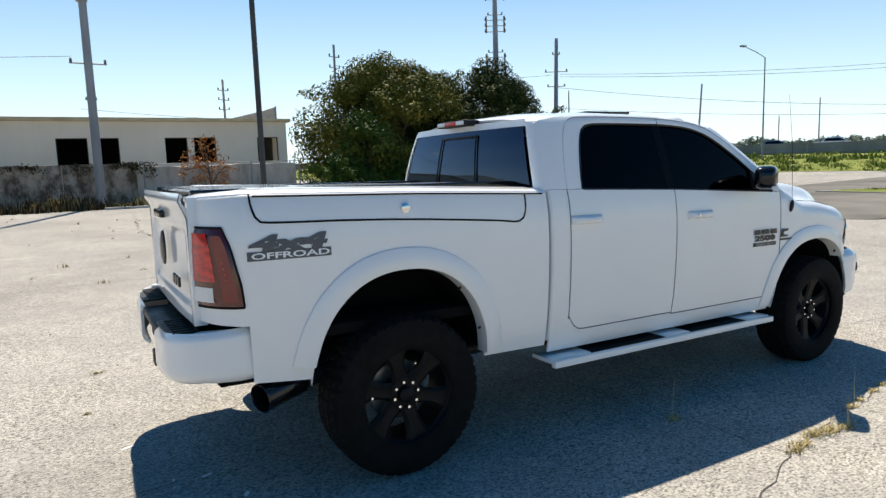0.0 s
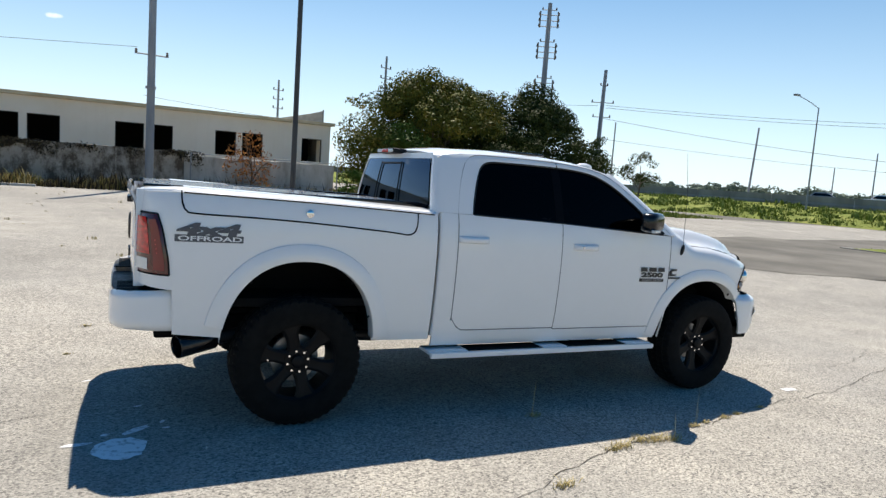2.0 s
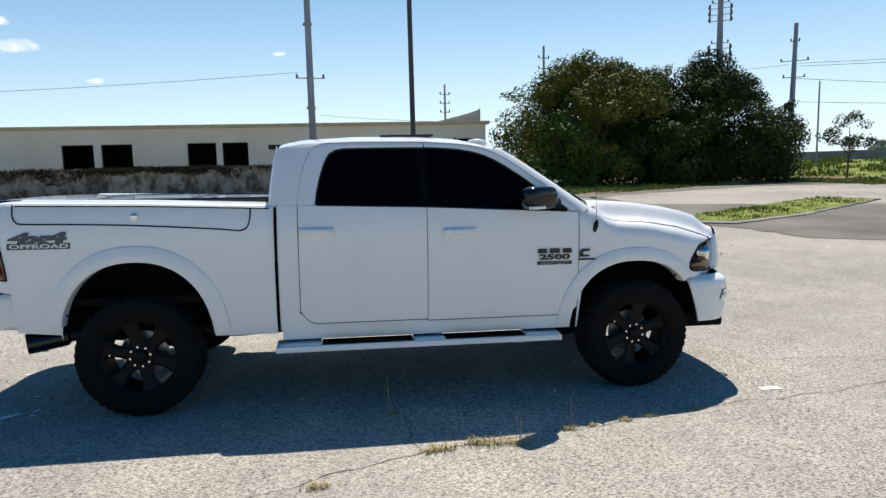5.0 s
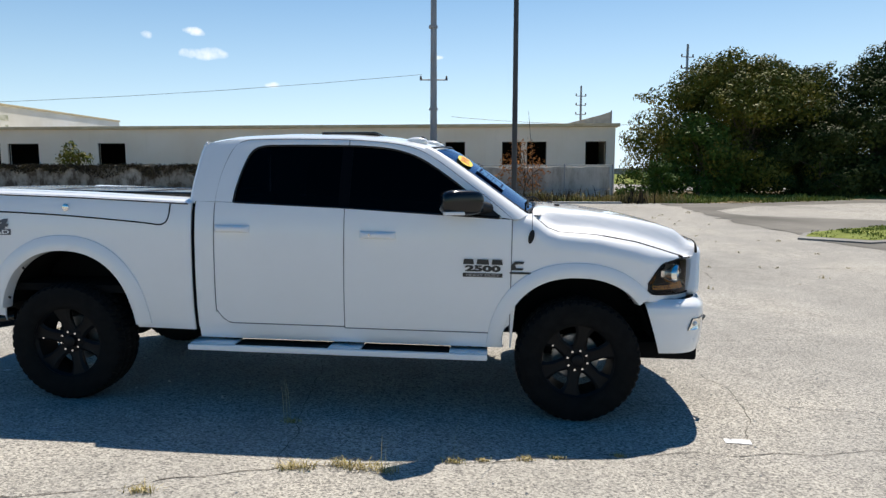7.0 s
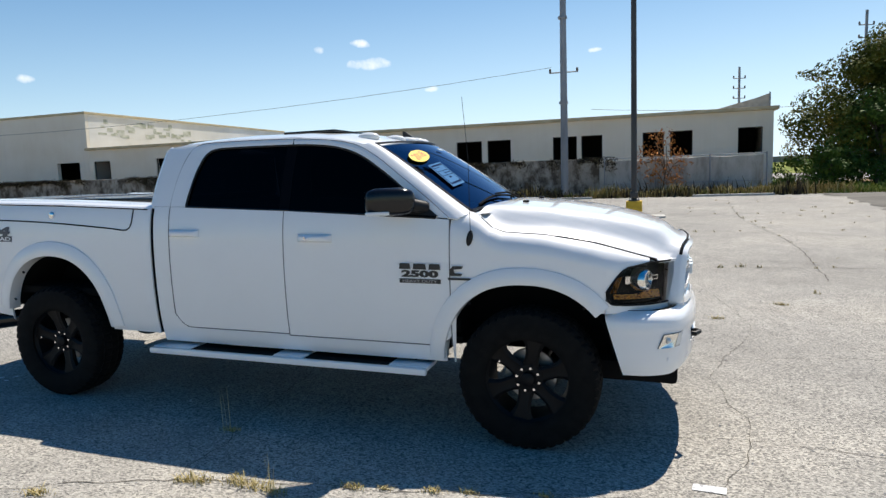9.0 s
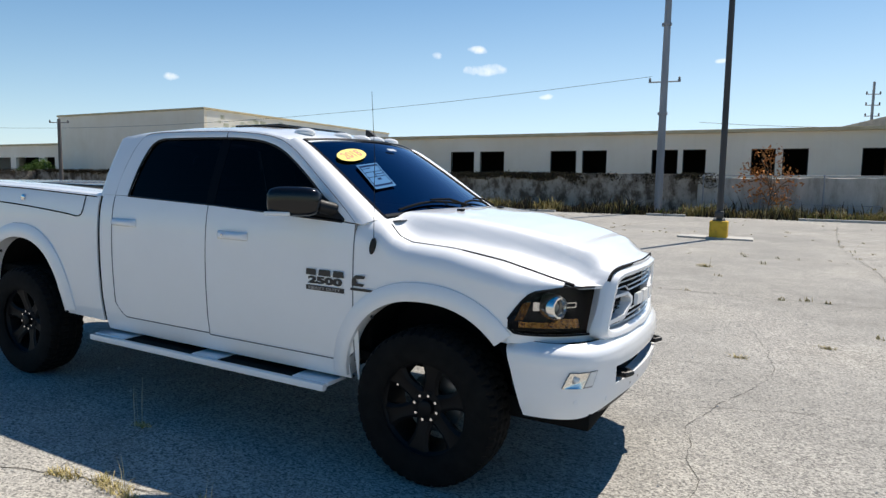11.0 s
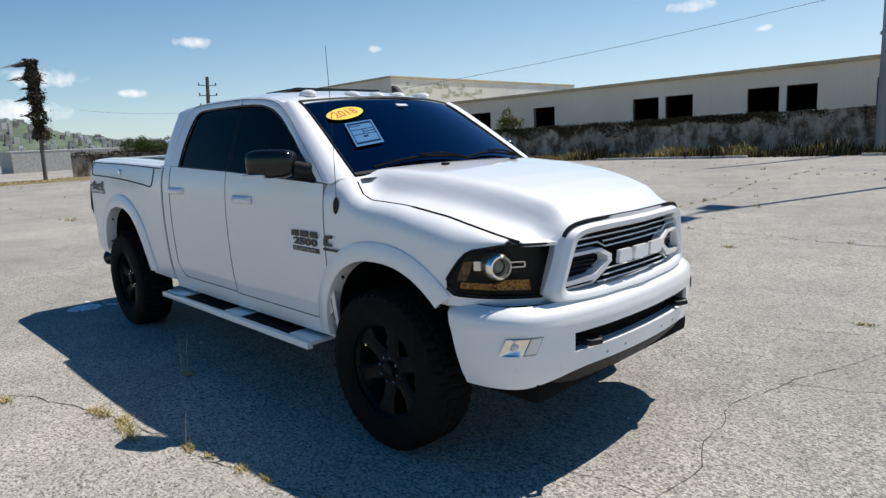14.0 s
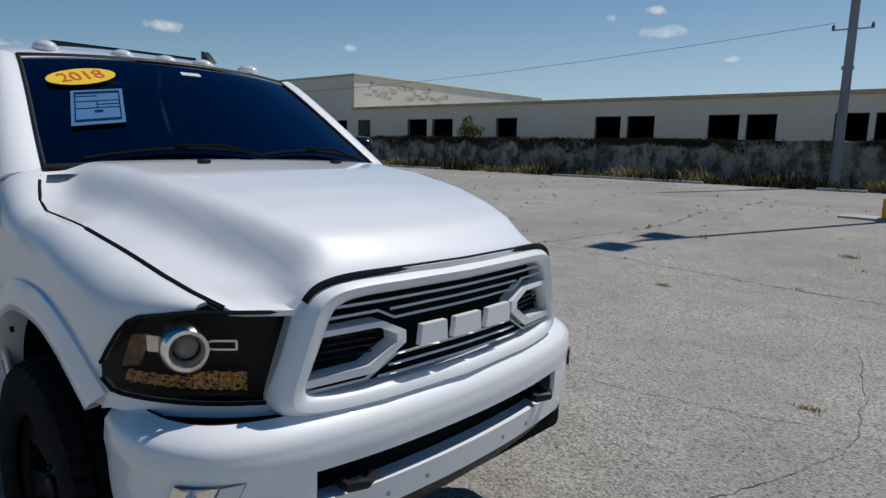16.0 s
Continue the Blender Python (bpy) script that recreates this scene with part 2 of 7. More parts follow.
M_facade = mat("cream_render", (0.62, 0.57, 0.47), 0.9, spec=0.2)
f1 = noise_node(M_facade, 0.35, 5)
fc = ramp(M_facade, f1.outputs["Fac"], [(0.3, (0.76, 0.69, 0.57)), (0.6, (0.82, 0.765, 0.66)), (0.8, (0.85, 0.80, 0.715))])
f2 = noise_node(M_facade, 0.9, 6, (2.5, 2.5, 0.15), 0.7)
fc = mixc(M_facade, ramp(M_facade, f2.outputs["Fac"], [(0.52, (0, 0, 0)), (0.85, (0.11, 0.11, 0.11))]), fc, (0.36, 0.31, 0.24))
to(M_facade, "Base Color", fc)
M_fascia = mat("ochre_fascia", (0.45, 0.36, 0.2), 0.85)
to(M_fascia, "Base Color", ramp(M_fascia, noise_node(M_fascia, 1.5, 4, (1, 1, 3)).outputs["Fac"], [(0.3, (0.44, 0.36, 0.22)), (0.7, (0.60, 0.52, 0.36))]))
M_white_render = mat("white_render", (0.74, 0.73, 0.70), 0.9, spec=0.2)
to(M_white_render, "Base Color", ramp(M_white_render, noise_node(M_white_render, 0.4, 5).outputs["Fac"], [(0.3, (0.66, 0.64, 0.58)), (0.7, (0.78, 0.77, 0.73))]))
# near-black paint stands for the shade inside unlit rooms
M_room_shade = mat("painted_room_shade", (0.012, 0.011, 0.010), 0.95, spec=0.1)
M_frame_dark = mat("burnt_window_frame", (0.05, 0.045, 0.04), 0.8)
M_wall = mat("stained_concrete_wall", (0.3, 0.28, 0.25), 0.95, spec=0.15)
w1 = noise_node(M_wall, 0.5, 6)
wc = ramp(M_wall, w1.outputs["Fac"], [(0.3, (0.29, 0.255, 0.215)), (0.55, (0.42, 0.38, 0.33)), (0.75, (0.54, 0.50, 0.445))])
w2 = noise_node(M_wall, 1.4, 7, (1.1, 1, 0.75), 0.72)
wc = mixc(M_wall, ramp(M_wall, w2.outputs["Fac"], [(0.42, (0, 0, 0)), (0.58, (0.9, 0.9, 0.9))]), wc, (0.075, 0.056, 0.040))
to(M_wall, "Base Color", wc)
bump(M_wall, w2.outputs["Fac"], 0.4, 0.03)
M_wall_light = mat("grey_concrete_wall", (0.36, 0.34, 0.31), 0.95, spec=0.15)
v1 = noise_node(M_wall_light, 1.2, 6, (1.5, 1, 0.5), 0.7)
to(M_wall_light, "Base Color", ramp(M_wall_light, v1.outputs["Fac"], [(0.3, (0.27, 0.245, 0.21)), (0.5, (0.46, 0.435, 0.40)), (0.7, (0.58, 0.55, 0.52))]))
M_concrete = mat("kerb_concrete", (0.45, 0.43, 0.40), 0.9)
to(M_concrete, "Base Color", ramp(M_concrete, noise_node(M_concrete, 3, 5).outputs["Fac"], [(0.3, (0.36, 0.34, 0.31)), (0.7, (0.54, 0.52, 0.48))]))
M_barrier = mat("highway_barrier_concrete", (0.26, 0.25, 0.23), 0.9)
to(M_barrier, "Base Color", ramp(M_barrier, noise_node(M_barrier, 0.6, 6, (1, 1, 0.4)).outputs["Fac"], [(0.3, (0.17, 0.16, 0.15)), (0.7, (0.31, 0.30, 0.27))]))
M_pole = mat("grey_galvanised_pole", (0.30, 0.31, 0.33), 0.6, 0.3)
to(M_pole, "Base Color", ramp(M_pole, noise_node(M_pole, 2, 4, (1, 1, 0.2)).outputs["Fac"], [(0.3, (0.22, 0.23, 0.25)), (0.7, (0.36, 0.37, 0.39))]))
M_darkpole = mat("dark_bronze_pole", (0.05, 0.048, 0.05), 0.5, 0.3)
to(M_darkpole, "Base Color", ramp(M_darkpole, noise_node(M_darkpole, 2, 4, (1, 1, 0.2)).outputs["Fac"], [(0.3, (0.035, 0.035, 0.04)), (0.7, (0.08, 0.075, 0.07))]))
M_wood_pole = mat("weathered_utility_pole", (0.13, 0.11, 0.10), 0.9)
to(M_wood_pole, "Base Color", ramp(M_wood_pole, noise_node(M_wood_pole, 4, 4, (1, 1, 0.1)).outputs["Fac"], [(0.3, (0.09, 0.08, 0.075)), (0.7, (0.19, 0.17, 0.155))]))
M_yellow = mat("worn_yellow_paint", (0.62, 0.36, 0.03), 0.75)
to(M_yellow, "Base Color", ramp(M_yellow, noise_node(M_yellow, 5, 6).outputs["Fac"], [(0.3, (0.42, 0.24, 0.04)), (0.5, (0.66, 0.40, 0.03)), (0.8, (0.72, 0.46, 0.05))]))
M_wire = mat("cable_black", (0.05, 0.055, 0.06), 0.7)
# air haze is mixed into both ridge colours: greyed green, then pale blue
M_hill = mat("haze_tinted_wooded_hill", (0.16, 0.21, 0.21), 1.0, spec=0.0)
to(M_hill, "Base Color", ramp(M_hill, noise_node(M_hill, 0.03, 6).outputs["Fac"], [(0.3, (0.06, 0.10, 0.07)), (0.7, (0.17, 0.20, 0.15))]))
M_mountain = mat("haze_blue_mountain", (0.22, 0.32, 0.44), 1.0, spec=0.0)
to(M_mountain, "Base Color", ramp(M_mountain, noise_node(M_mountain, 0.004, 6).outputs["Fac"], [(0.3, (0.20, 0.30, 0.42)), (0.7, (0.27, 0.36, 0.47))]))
M_house_pale = mat("pale_far_house", (0.62, 0.60, 0.57), 0.9)
gi = M_house_pale.node_tree.nodes.new("ShaderNodeNewGeometry")
to(M_house_pale, "Base Color", ramp(M_house_pale, gi.outputs["Random Per Island"], [(0.0, (0.20, 0.17, 0.15)), (0.5, (0.38, 0.36, 0.34)), (1.0, (0.66, 0.65, 0.64))]))

# truck paints
M_paint = mat("white_car_paint", (0.80, 0.81, 0.82), 0.45, coat=1.0)
pn = noise_node(M_paint, 2.5, 5, rough=0.65)
to(M_paint, "Base Color", ramp(M_paint, pn.outputs["Fac"], [(0.3, (0.855, 0.858, 0.86)), (0.7, (0.88, 0.882, 0.885))]))
to(M_paint, "Roughness", ramp(M_paint, noise_node(M_paint, 7, 6).outputs["Fac"], [(0.3, (0.42, 0.42, 0.42)), (0.75, (0.50, 0.50, 0.50))]))
M_black = mat("satin_black_plastic", (0.008, 0.008, 0.009), 0.5, spec=0.35)
to(M_black, "Roughness", ramp(M_black, noise_node(M_black, 30, 4).outputs["Fac"], [(0.3, (0.40, 0.40, 0.40)), (0.7, (0.62, 0.62, 0.62))]))
M_gloss_black = mat("gloss_black", (0.006, 0.006, 0.007), 0.14, spec=0.45)
# shade between body panels as a colour: near-black, and grey for doors
M_seam = mat("panel_gap", (0.012, 0.012, 0.013), 0.8, spec=0.1)
M_door_gap = mat("painted_door_gap_shade", (0.20, 0.20, 0.21), 0.8, spec=0.1)
M_liner = mat("wheel_well_liner", (0.008, 0.008, 0.008), 0.9, spec=0.1)
M_rubber = mat("tyre_rubber", (0.010, 0.010, 0.010), 0.85, spec=0.15)
to(M_rubber, "Base Color", ramp(M_rubber, noise_node(M_rubber, 14, 5).outputs["Fac"], [(0.3, (0.004, 0.004, 0.004)), (0.75, (0.010, 0.0097, 0.0093))]))
M_rim = mat("matt_black_alloy", (0.004, 0.004, 0.005), 0.5, spec=0.2)
M_chrome = mat("chrome", (0.78, 0.78, 0.79), 0.08, 1.0)
M_steel = mat("dull_steel", (0.35, 0.35, 0.36), 0.4, 0.9)
M_cover = mat("satin_dark_bed_cover", (0.16, 0.165, 0.17), 0.24, 0.0, coat=0.5)
to(M_cover, "Base Color", ramp(M_cover, noise_node(M_cover, 5, 5, (0.3, 2, 1)).outputs["Fac"], [(0.3, (0.15, 0.155, 0.165)), (0.7, (0.22, 0.225, 0.235))]))
M_red = mat("red_lamp_lens", (0.36, 0.008, 0.010), 0.1, coat=0.8)
to(M_red, "Base Color", ramp(M_red, noise_node(M_red, 16, 2, (1, 1, 2.5)).outputs["Fac"], [(0.35, (0.42, 0.006, 0.008)), (0.65, (0.85, 0.018, 0.020))]))
M_dark_red = mat("smoked_red_lens", (0.09, 0.003, 0.004), 0.1, coat=0.8)
M_mid_red = mat("dim_red_lens", (0.20, 0.005, 0.007), 0.1, coat=0.8)
M_amber = mat("amber_reflector", (0.75, 0.28, 0.03), 0.25, coat=0.5)
to(M_amber, "Base Color", ramp(M_amber, noise_node(M_amber, 45, 2, (1, 1, 0.5)).outputs["Fac"], [(0.40, (0.06, 0.022, 0.006)), (0.70, (0.30, 0.12, 0.02))]))
M_lens_white = mat("clear_white_lens", (0.78, 0.78, 0.76), 0.15, coat=0.6)
M_lamp_bowl = mat("dark_lamp_housing", (0.006, 0.006, 0.007), 0.4, spec=0.15)
M_lamp_chrome = mat("lamp_reflector_chrome", (0.86, 0.84, 0.80), 0.22, 1.0)
bump(M_lamp_chrome, noise_node(M_lamp_chrome, 14, 1).outputs["Fac"], 0.25, 0.02)
# the strip's bright amber glints are painted by the colour ramp
M_crystal = mat("reflector_with_painted_glints", (0.8, 0.76, 0.7), 0.25, 0.0, coat=1.0)
cz = noise_node(M_crystal, 70, 3, (1, 1, 1.6))
to(M_crystal, "Base Color", ramp(M_crystal, cz.outputs["Fac"], [(0.40, (0.05, 0.018, 0.005)), (0.48, (0.95, 0.36, 0.03)), (0.55, (1.0, 0.50, 0.08)), (0.62, (0.30, 0.09, 0.008))]))
bump(M_crystal, cz.outputs["Fac"], 0.9, 0.01)
M_graphite = mat("graphite_decal", (0.10, 0.10, 0.11), 0.5)
M_badge = mat("black_badge", (0.018, 0.018, 0.02), 0.35)
M_badge_grey = mat("grey_badge_edge", (0.35, 0.35, 0.36), 0.35, 0.4)
M_sticker_y = mat("yellow_sticker", (0.85, 0.58, 0.02), 0.5)
M_sticker_r = mat("orange_red_print", (0.62, 0.10, 0.02), 0.5)
# pale blue sheet; the shade of tinted glass is put into its colour
M_sheet = mat("glass_shaded_blue_paper", (0.075, 0.19, 0.36), 0.9, spec=0.05)
M_sheet_ink = mat("dark_blue_print", (0.006, 0.022, 0.07), 0.9, spec=0.05)


def glass_mat(name, tint, gloss=0.05, ior=1.5, sheen=(0.8, 0.8, 0.8)):
    m = bpy.data.materials.new(name)
    m.use_nodes = True
    n, l = m.node_tree.nodes, m.node_tree.links
    n.remove(n["Principled BSDF"])
    tr, gl, mix, fr = (n.new("ShaderNodeBsdfTransparent"), n.new("ShaderNodeBsdfGlossy"), n.new("ShaderNodeMixShader"), n.new("ShaderNodeFresnel"))
    tr.inputs["Color"].default_value = (*tint, 1)
    gl.inputs["Roughness"].default_value = gloss
    gl.inputs["Color"].default_value = (*sheen, 1)
    fr.inputs["IOR"].default_value = ior
    l.new(fr.outputs[0], mix.inputs[0]); l.new(tr.outputs[0], mix.inputs[1]); l.new(gl.outputs[0], mix.inputs[2])
    l.new(mix.outputs[0], n["Material Output"].inputs["Surface"])
    return m


M_tint = glass_mat("dark_tinted_glass", (0.006, 0.007, 0.010), 0.05, 1.2)
# blue put into the gloss colour deepens the sky's reflection on this glass
M_screen = glass_mat("tinted_windscreen_glass", (0.02, 0.026, 0.038), 0.03, 1.76, (0.50, 0.68, 0.97))
M_clear = glass_mat("clear_lamp_glass", (0.86, 0.86, 0.87), 0.02, 1.25)


# ---- mesh helpers ----
def finish(me, smooth=True, angle=38):
    if smooth:
        me.polygons.foreach_set("use_smooth", [True] * len(me.polygons))
        me.set_sharp_from_angle(angle=radians(angle))
    me.update()
    return me


def part(name, bm, material, parent, label="", smooth=True, angle=38):
    """Link a bmesh (or mesh) as one mesh object under parent."""
    if isinstance(bm, bmesh.types.BMesh):
        bmesh.ops.recalc_face_normals(bm, faces=bm.faces[:]) if name not in OPEN_SHEETS else None
        me = bpy.data.meshes.new(name)
        bm.to_mesh(me)
        bm.free()
    else:
        me = bm
    finish(me, smooth, angle)
    if not me.materials:
        me.materials.append(material)
    ob = new(name, me)
    ob.parent = parent
    if label:
        ob["label"] = label
    return ob


OPEN_SHEETS = set()


def empty(name, loc, label, category, group="", kind=""):
    ob = new(name)
    ob.location = loc
    ob.empty_display_size = 0.2
    return tagged(ob, label, category, group, kind)


def arrays(name, verts, faces, material):
    me = bpy.data.meshes.new(name)
    me.from_pydata(verts, [], faces)
    me.materials.append(material)
    return me


def add_box(bm, lo, hi, bev=0.0, m=None):
    c = [(a + b) / 2 for a, b in zip(lo, hi)]
    s = [abs(b - a) for a, b in zip(lo, hi)]
    g = bmesh.ops.create_cube(bm, size=1.0, matrix=Matrix.Translation(c) @ Matrix.Diagonal((*s, 1)))
    vs = g["verts"]
    if bev:
        es = list({e for v in vs for e in v.link_edges})
        r = bmesh.ops.bevel(bm, geom=es, offset=min(bev, min(s) * 0.45), segments=2, affect="EDGES", profile=0.6)
        vs = list({v for f in r["faces"] for v in f.verts} | {v for v in vs if v.is_valid})
    if m is not None:
        bmesh.ops.transform(bm, matrix=m, verts=vs)
    return vs


def box(lo, hi, bev=0.0, m=None):
    bm = bmesh.new()
    add_box(bm, lo, hi, bev, m)
    return bm


def add_tube(bm, pts, r, seg=8, taper=None, closed=False):
    """A round tube along a line of points."""
    pts = [Vector(p) for p in pts]
    rings = []
    n = len(pts)
    for i, p in enumerate(pts):
        a = pts[(i - 1) % n] if closed else pts[max(i - 1, 0)]
        b = pts[(i + 1) % n] if closed else pts[min(i + 1, n - 1)]
        d = (b - a).normalized()
        side_v = d.cross(Vector((0.13, 0.21, 0.97)))
        if side_v.length < 1e-3:
            side_v = d.cross(Vector((1, 0, 0)))
        side_v.normalize()
        up = side_v.cross(d)
        rr = r if taper is None else r + (taper - r) * i / max(1, n - 1)
        rings.append([bm.verts.new(p + (side_v * math.cos(2 * math.pi * k / seg) + up * math.sin(2 * math.pi * k / seg)) * rr) for k in range(seg)])
    for i in range(n if closed else n - 1):
        A, B = rings[i], rings[(i + 1) % n]
        for k in range(seg):
            bm.faces.new((A[k], A[(k + 1) % seg], B[(k + 1) % seg], B[k]))
    if not closed:
        bm.faces.new(rings[0][::-1]), bm.faces.new(rings[-1])
    return bm


def tube(pts, r, seg=8, taper=None, closed=False):
    return add_tube(bmesh.new(), pts, r, seg, taper, closed)


def grid(fn, nu, nv, bm=None, close_u=False):
    """A sheet of quads through fn(u, v), u and v from 0 to 1."""
    bm = bm or bmesh.new()
    vs = [[bm.verts.new(fn(i / nu, j / nv)) for j in range(nv + 1)] for i in range(nu if close_u else nu + 1)]
    for i in range(nu):
        for j in range(nv):
            q = (vs[i][j], vs[(i + 1) % len(vs)][j], vs[(i + 1) % len(vs)][j + 1], vs[i][j + 1])
            bm.faces.new(q)
    return bm


def solid(bm, t):
    """Give a sheet thickness t."""
    bmesh.ops.remove_doubles(bm, verts=bm.verts[:], dist=0.0004)
    bmesh.ops.recalc_face_normals(bm, faces=bm.faces[:])
    bmesh.ops.solidify(bm, geom=bm.faces[:], thickness=t)
    return bm


def lathe(profile, seg=48, axis="y"):
    """Turn (radius, along) pairs round the axis y."""
    bm = bmesh.new()
    rings = [[bm.verts.new((r * math.cos(2 * math.pi * k / seg), a, r * math.sin(2 * math.pi * k / seg))) for k in range(seg)] for r, a in profile]
    for A, B in zip(rings, rings[1:]):
        for k in range(seg):
            bm.faces.new((A[k], A[(k + 1) % seg], B[(k + 1) % seg], B[k]))
    return bm


def prism(outline, lo, hi, put):
    """An outline of (a, b) pairs drawn out from depth lo to hi; put(a, b, depth) gives the place."""
    bm = bmesh.new()
    A = [bm.verts.new(put(a, b, lo)) for a, b in outline]
    B = [bm.verts.new(put(a, b, hi)) for a, b in outline]
    bm.faces.new(A[::-1]), bm.faces.new(B)
    for k in range(len(A)):
        j = (k + 1) % len(A)
        bm.faces.new((A[k], A[j], B[j], B[k]))
    return bm


def lettering(text, size, put, name, material, parent, depth=0.002, bold=0.0, stretch=1.0):
    """Words in the built-in font as a mesh; put(a, b, d) places them, a along and b up from the middle."""
    cu = bpy.data.curves.new(name, "FONT")
    cu.body, cu.size, cu.align_x, cu.align_y, cu.extrude, cu.offset = text, size, "CENTER", "CENTER", depth, bold
    cu.resolution_u = 3
    tmp = new(name, cu)
    bpy.context.view_layer.update()
    me = bpy.data.meshes.new_from_object(tmp.evaluated_get(bpy.context.evaluated_depsgraph_get()))
    bpy.data.objects.remove(tmp)
    bpy.data.curves.remove(cu)
    for v in me.vertices:
        v.co = put(v.co.x * stretch, v.co.y, v.co.z)
    me.materials.clear()
    me.materials.append(material)
    return part(name, me, material, parent, smooth=False)


def smooth_line(pts, n):
    """n + 1 points along a Catmull-Rom curve through pts, evenly spaced by length."""
    P = np.array(pts, float)
    E = np.vstack([2 * P[0] - P[1], P, 2 * P[-1] - P[-2]])
    out = []
    for i in range(1, len(E) - 2):
        for k in range(20):
            t = k / 20
            out.append(0.5 * ((2 * E[i]) + (E[i + 1] - E[i - 1]) * t + (2 * E[i - 1] - 5 * E[i] + 4 * E[i + 1] - E[i + 2]) * t * t + (3 * E[i] - E[i - 1] - 3 * E[i + 1] + E[i + 2]) * t ** 3))
    out.append(P[-1])
    out = np.array(out)
    s = np.r_[0, np.cumsum(np.linalg.norm(np.diff(out, axis=0), axis=1))]
    q = np.linspace(0, s[-1], n + 1)
    return np.stack([np.interp(q, s, out[:, k]) for k in range(out.shape[1])], 1)


# ---- ground ----
SLOPE = math.tan(radians(0.95))      # the lot falls gently towards the drive


def gz(x, y):
    """Height of the ground: the lot rises gently to the far wall, and tilts a little where the truck stands."""
    fade = min(1.0, max(0.0, (22.0 - y) / 14.0)) * min(1.0, max(0.0, (y + 40.0) / 25.0))
    return 0.012 * min(max(0.0, y - 1.0), 45.0) - SLOPE * min(max(x, -8.0), 8.0) * fade


def ground_sheet():
    xs = sorted({*np.round(np.linspace(-60, 70, 66), 2), -8.0, 8.0, -3000, -1200, -500, -220, -120, 120, 220, 500, 1200, 3000})
    ys = sorted({*np.round(np.linspace(-30, 61, 66), 2), 1.0, 8.0, 22.0, -15.0, -3000, -1200, -500, -200, -80, 100, 220, 500, 1200, 3000})
    verts = [(x, y, gz(x, y)) for x in xs for y in ys]
    n = len(ys)
    faces = [(i * n + j, (i + 1) * n + j, (i + 1) * n + j + 1, i * n + j + 1) for i in range(len(xs) - 1) for j in range(n - 1)]
    return arrays("ground", verts, faces, M_lot)


tagged(part("ground", ground_sheet(), M_lot, None, smooth=False), "pale worn parking lot paving with exposed aggregate and cracks", "parking lot", kind="structure")


def flat_patch(name, outline, material, lift, label, category, kind="structure", jitter=0.15, step=0.6, height=0.0, seed=1):
    """A patch of ground with an uneven edge, lying on the ground sheet."""
    rnd = random.Random(seed)
    pts = []
    for (ax, ay), (bx, by) in zip(outline, outline[1:] + outline[:1]):
        k = max(1, int(math.hypot(bx - ax, by - ay) / step))
        for i in range(k):
            pts.append((ax + (bx - ax) * i / k + rnd.uniform(-jitter, jitter), ay + (by - ay) * i / k + rnd.uniform(-jitter, jitter)))
    bm = bmesh.new()
    vs = [bm.verts.new((x, y, gz(x, y) + lift)) for x, y in pts]
    f = bm.faces.new(vs)
    if height:
        r = bmesh.ops.extrude_face_region(bm, geom=[f])
        bmesh.ops.translate(bm, verts=[v for v in r["geom"] if isinstance(v, bmesh.types.BMVert)], vec=(0, 0, height))
    else:
        bmesh.ops.triangulate(bm, faces=bm.faces[:])
        for ff in bm.faces:
            if ff.normal.z < 0:
                ff.normal_flip()
    return tagged(part(name, bm, material, None, smooth=False), label, category, kind=kind)


OPEN_SHEETS.update({"road", "soil_strip", "ground_patch"})
flat_patch("road", [(9.6, 27.0), (9.3, 16), (10.3, 8.4), (12.9, 5.9), (16.4, 4.5), (30, 2.0), (74, 2.0), (62, 12), (52.6, 22.0), (41.5, 35.0), (30, 36), (22, 31.5), (14, 27.6)],
           M_asphalt, 0.010, "dark weathered asphalt drive beside the pale lot", "road", jitter=0.32, step=0.45, seed=3)
flat_patch("soil_strip", [(-56, 27.2), (-20, 27.0), (10.0, 27.3), (14, 27.9), (22, 31.8), (30, 36.4), (40, 37), (40, 46), (-56, 34)],
           M_soil, 0.014, "dry bare soil strip with weeds along the wall", "soil", jitter=0.3, seed=5)


def tufts(name, spots, material, label, category, blades=7, tall=(0.15, 0.35), wide=0.02, spread=0.08, seed=2):
    """Many bent grass blades in tufts; spots are (x, y, scale)."""
    rnd = np.random.RandomState(seed)
    verts, faces = [], []
    for x, y, k in spots:
        z0 = gz(x, y) + GROUND_LIFT(x, y)
        k *= max(0.25, 0.9 + 1.3 * noise.noise(Vector((x * 0.45, y * 0.45, seed))))
        for _ in range(blades):
            a, b = rnd.uniform(0, 6.283), rnd.uniform(0, spread) * k
            h, lean = rnd.uniform(*tall) * k, rnd.uniform(0.1, 0.7)
            px, py = x + b * math.cos(a * 3.1), y + b * math.sin(a * 3.1)
            dx, dy = math.cos(a) * lean * h, math.sin(a) * lean * h
            wx, wy = -math.sin(a) * wide * k, math.cos(a) * wide * k
            n = len(verts)
            verts += [(px - wx, py - wy, z0 - 0.01), (px + wx, py + wy, z0 - 0.01), (px + dx * 0.45 + wx * 0.7, py + dy * 0.45 + wy * 0.7, z0 + h * 0.6),
                      (px + dx * 0.45 - wx * 0.7, py + dy * 0.45 - wy * 0.7, z0 + h * 0.6), (px + dx, py + dy, z0 + h)]
            faces += [(n, n + 1, n + 2, n + 3), (n + 3, n + 2, n + 4)]
    return tagged(part(name, arrays(name, verts, faces, material), material, None, smooth=False), label, category, kind="stuff")


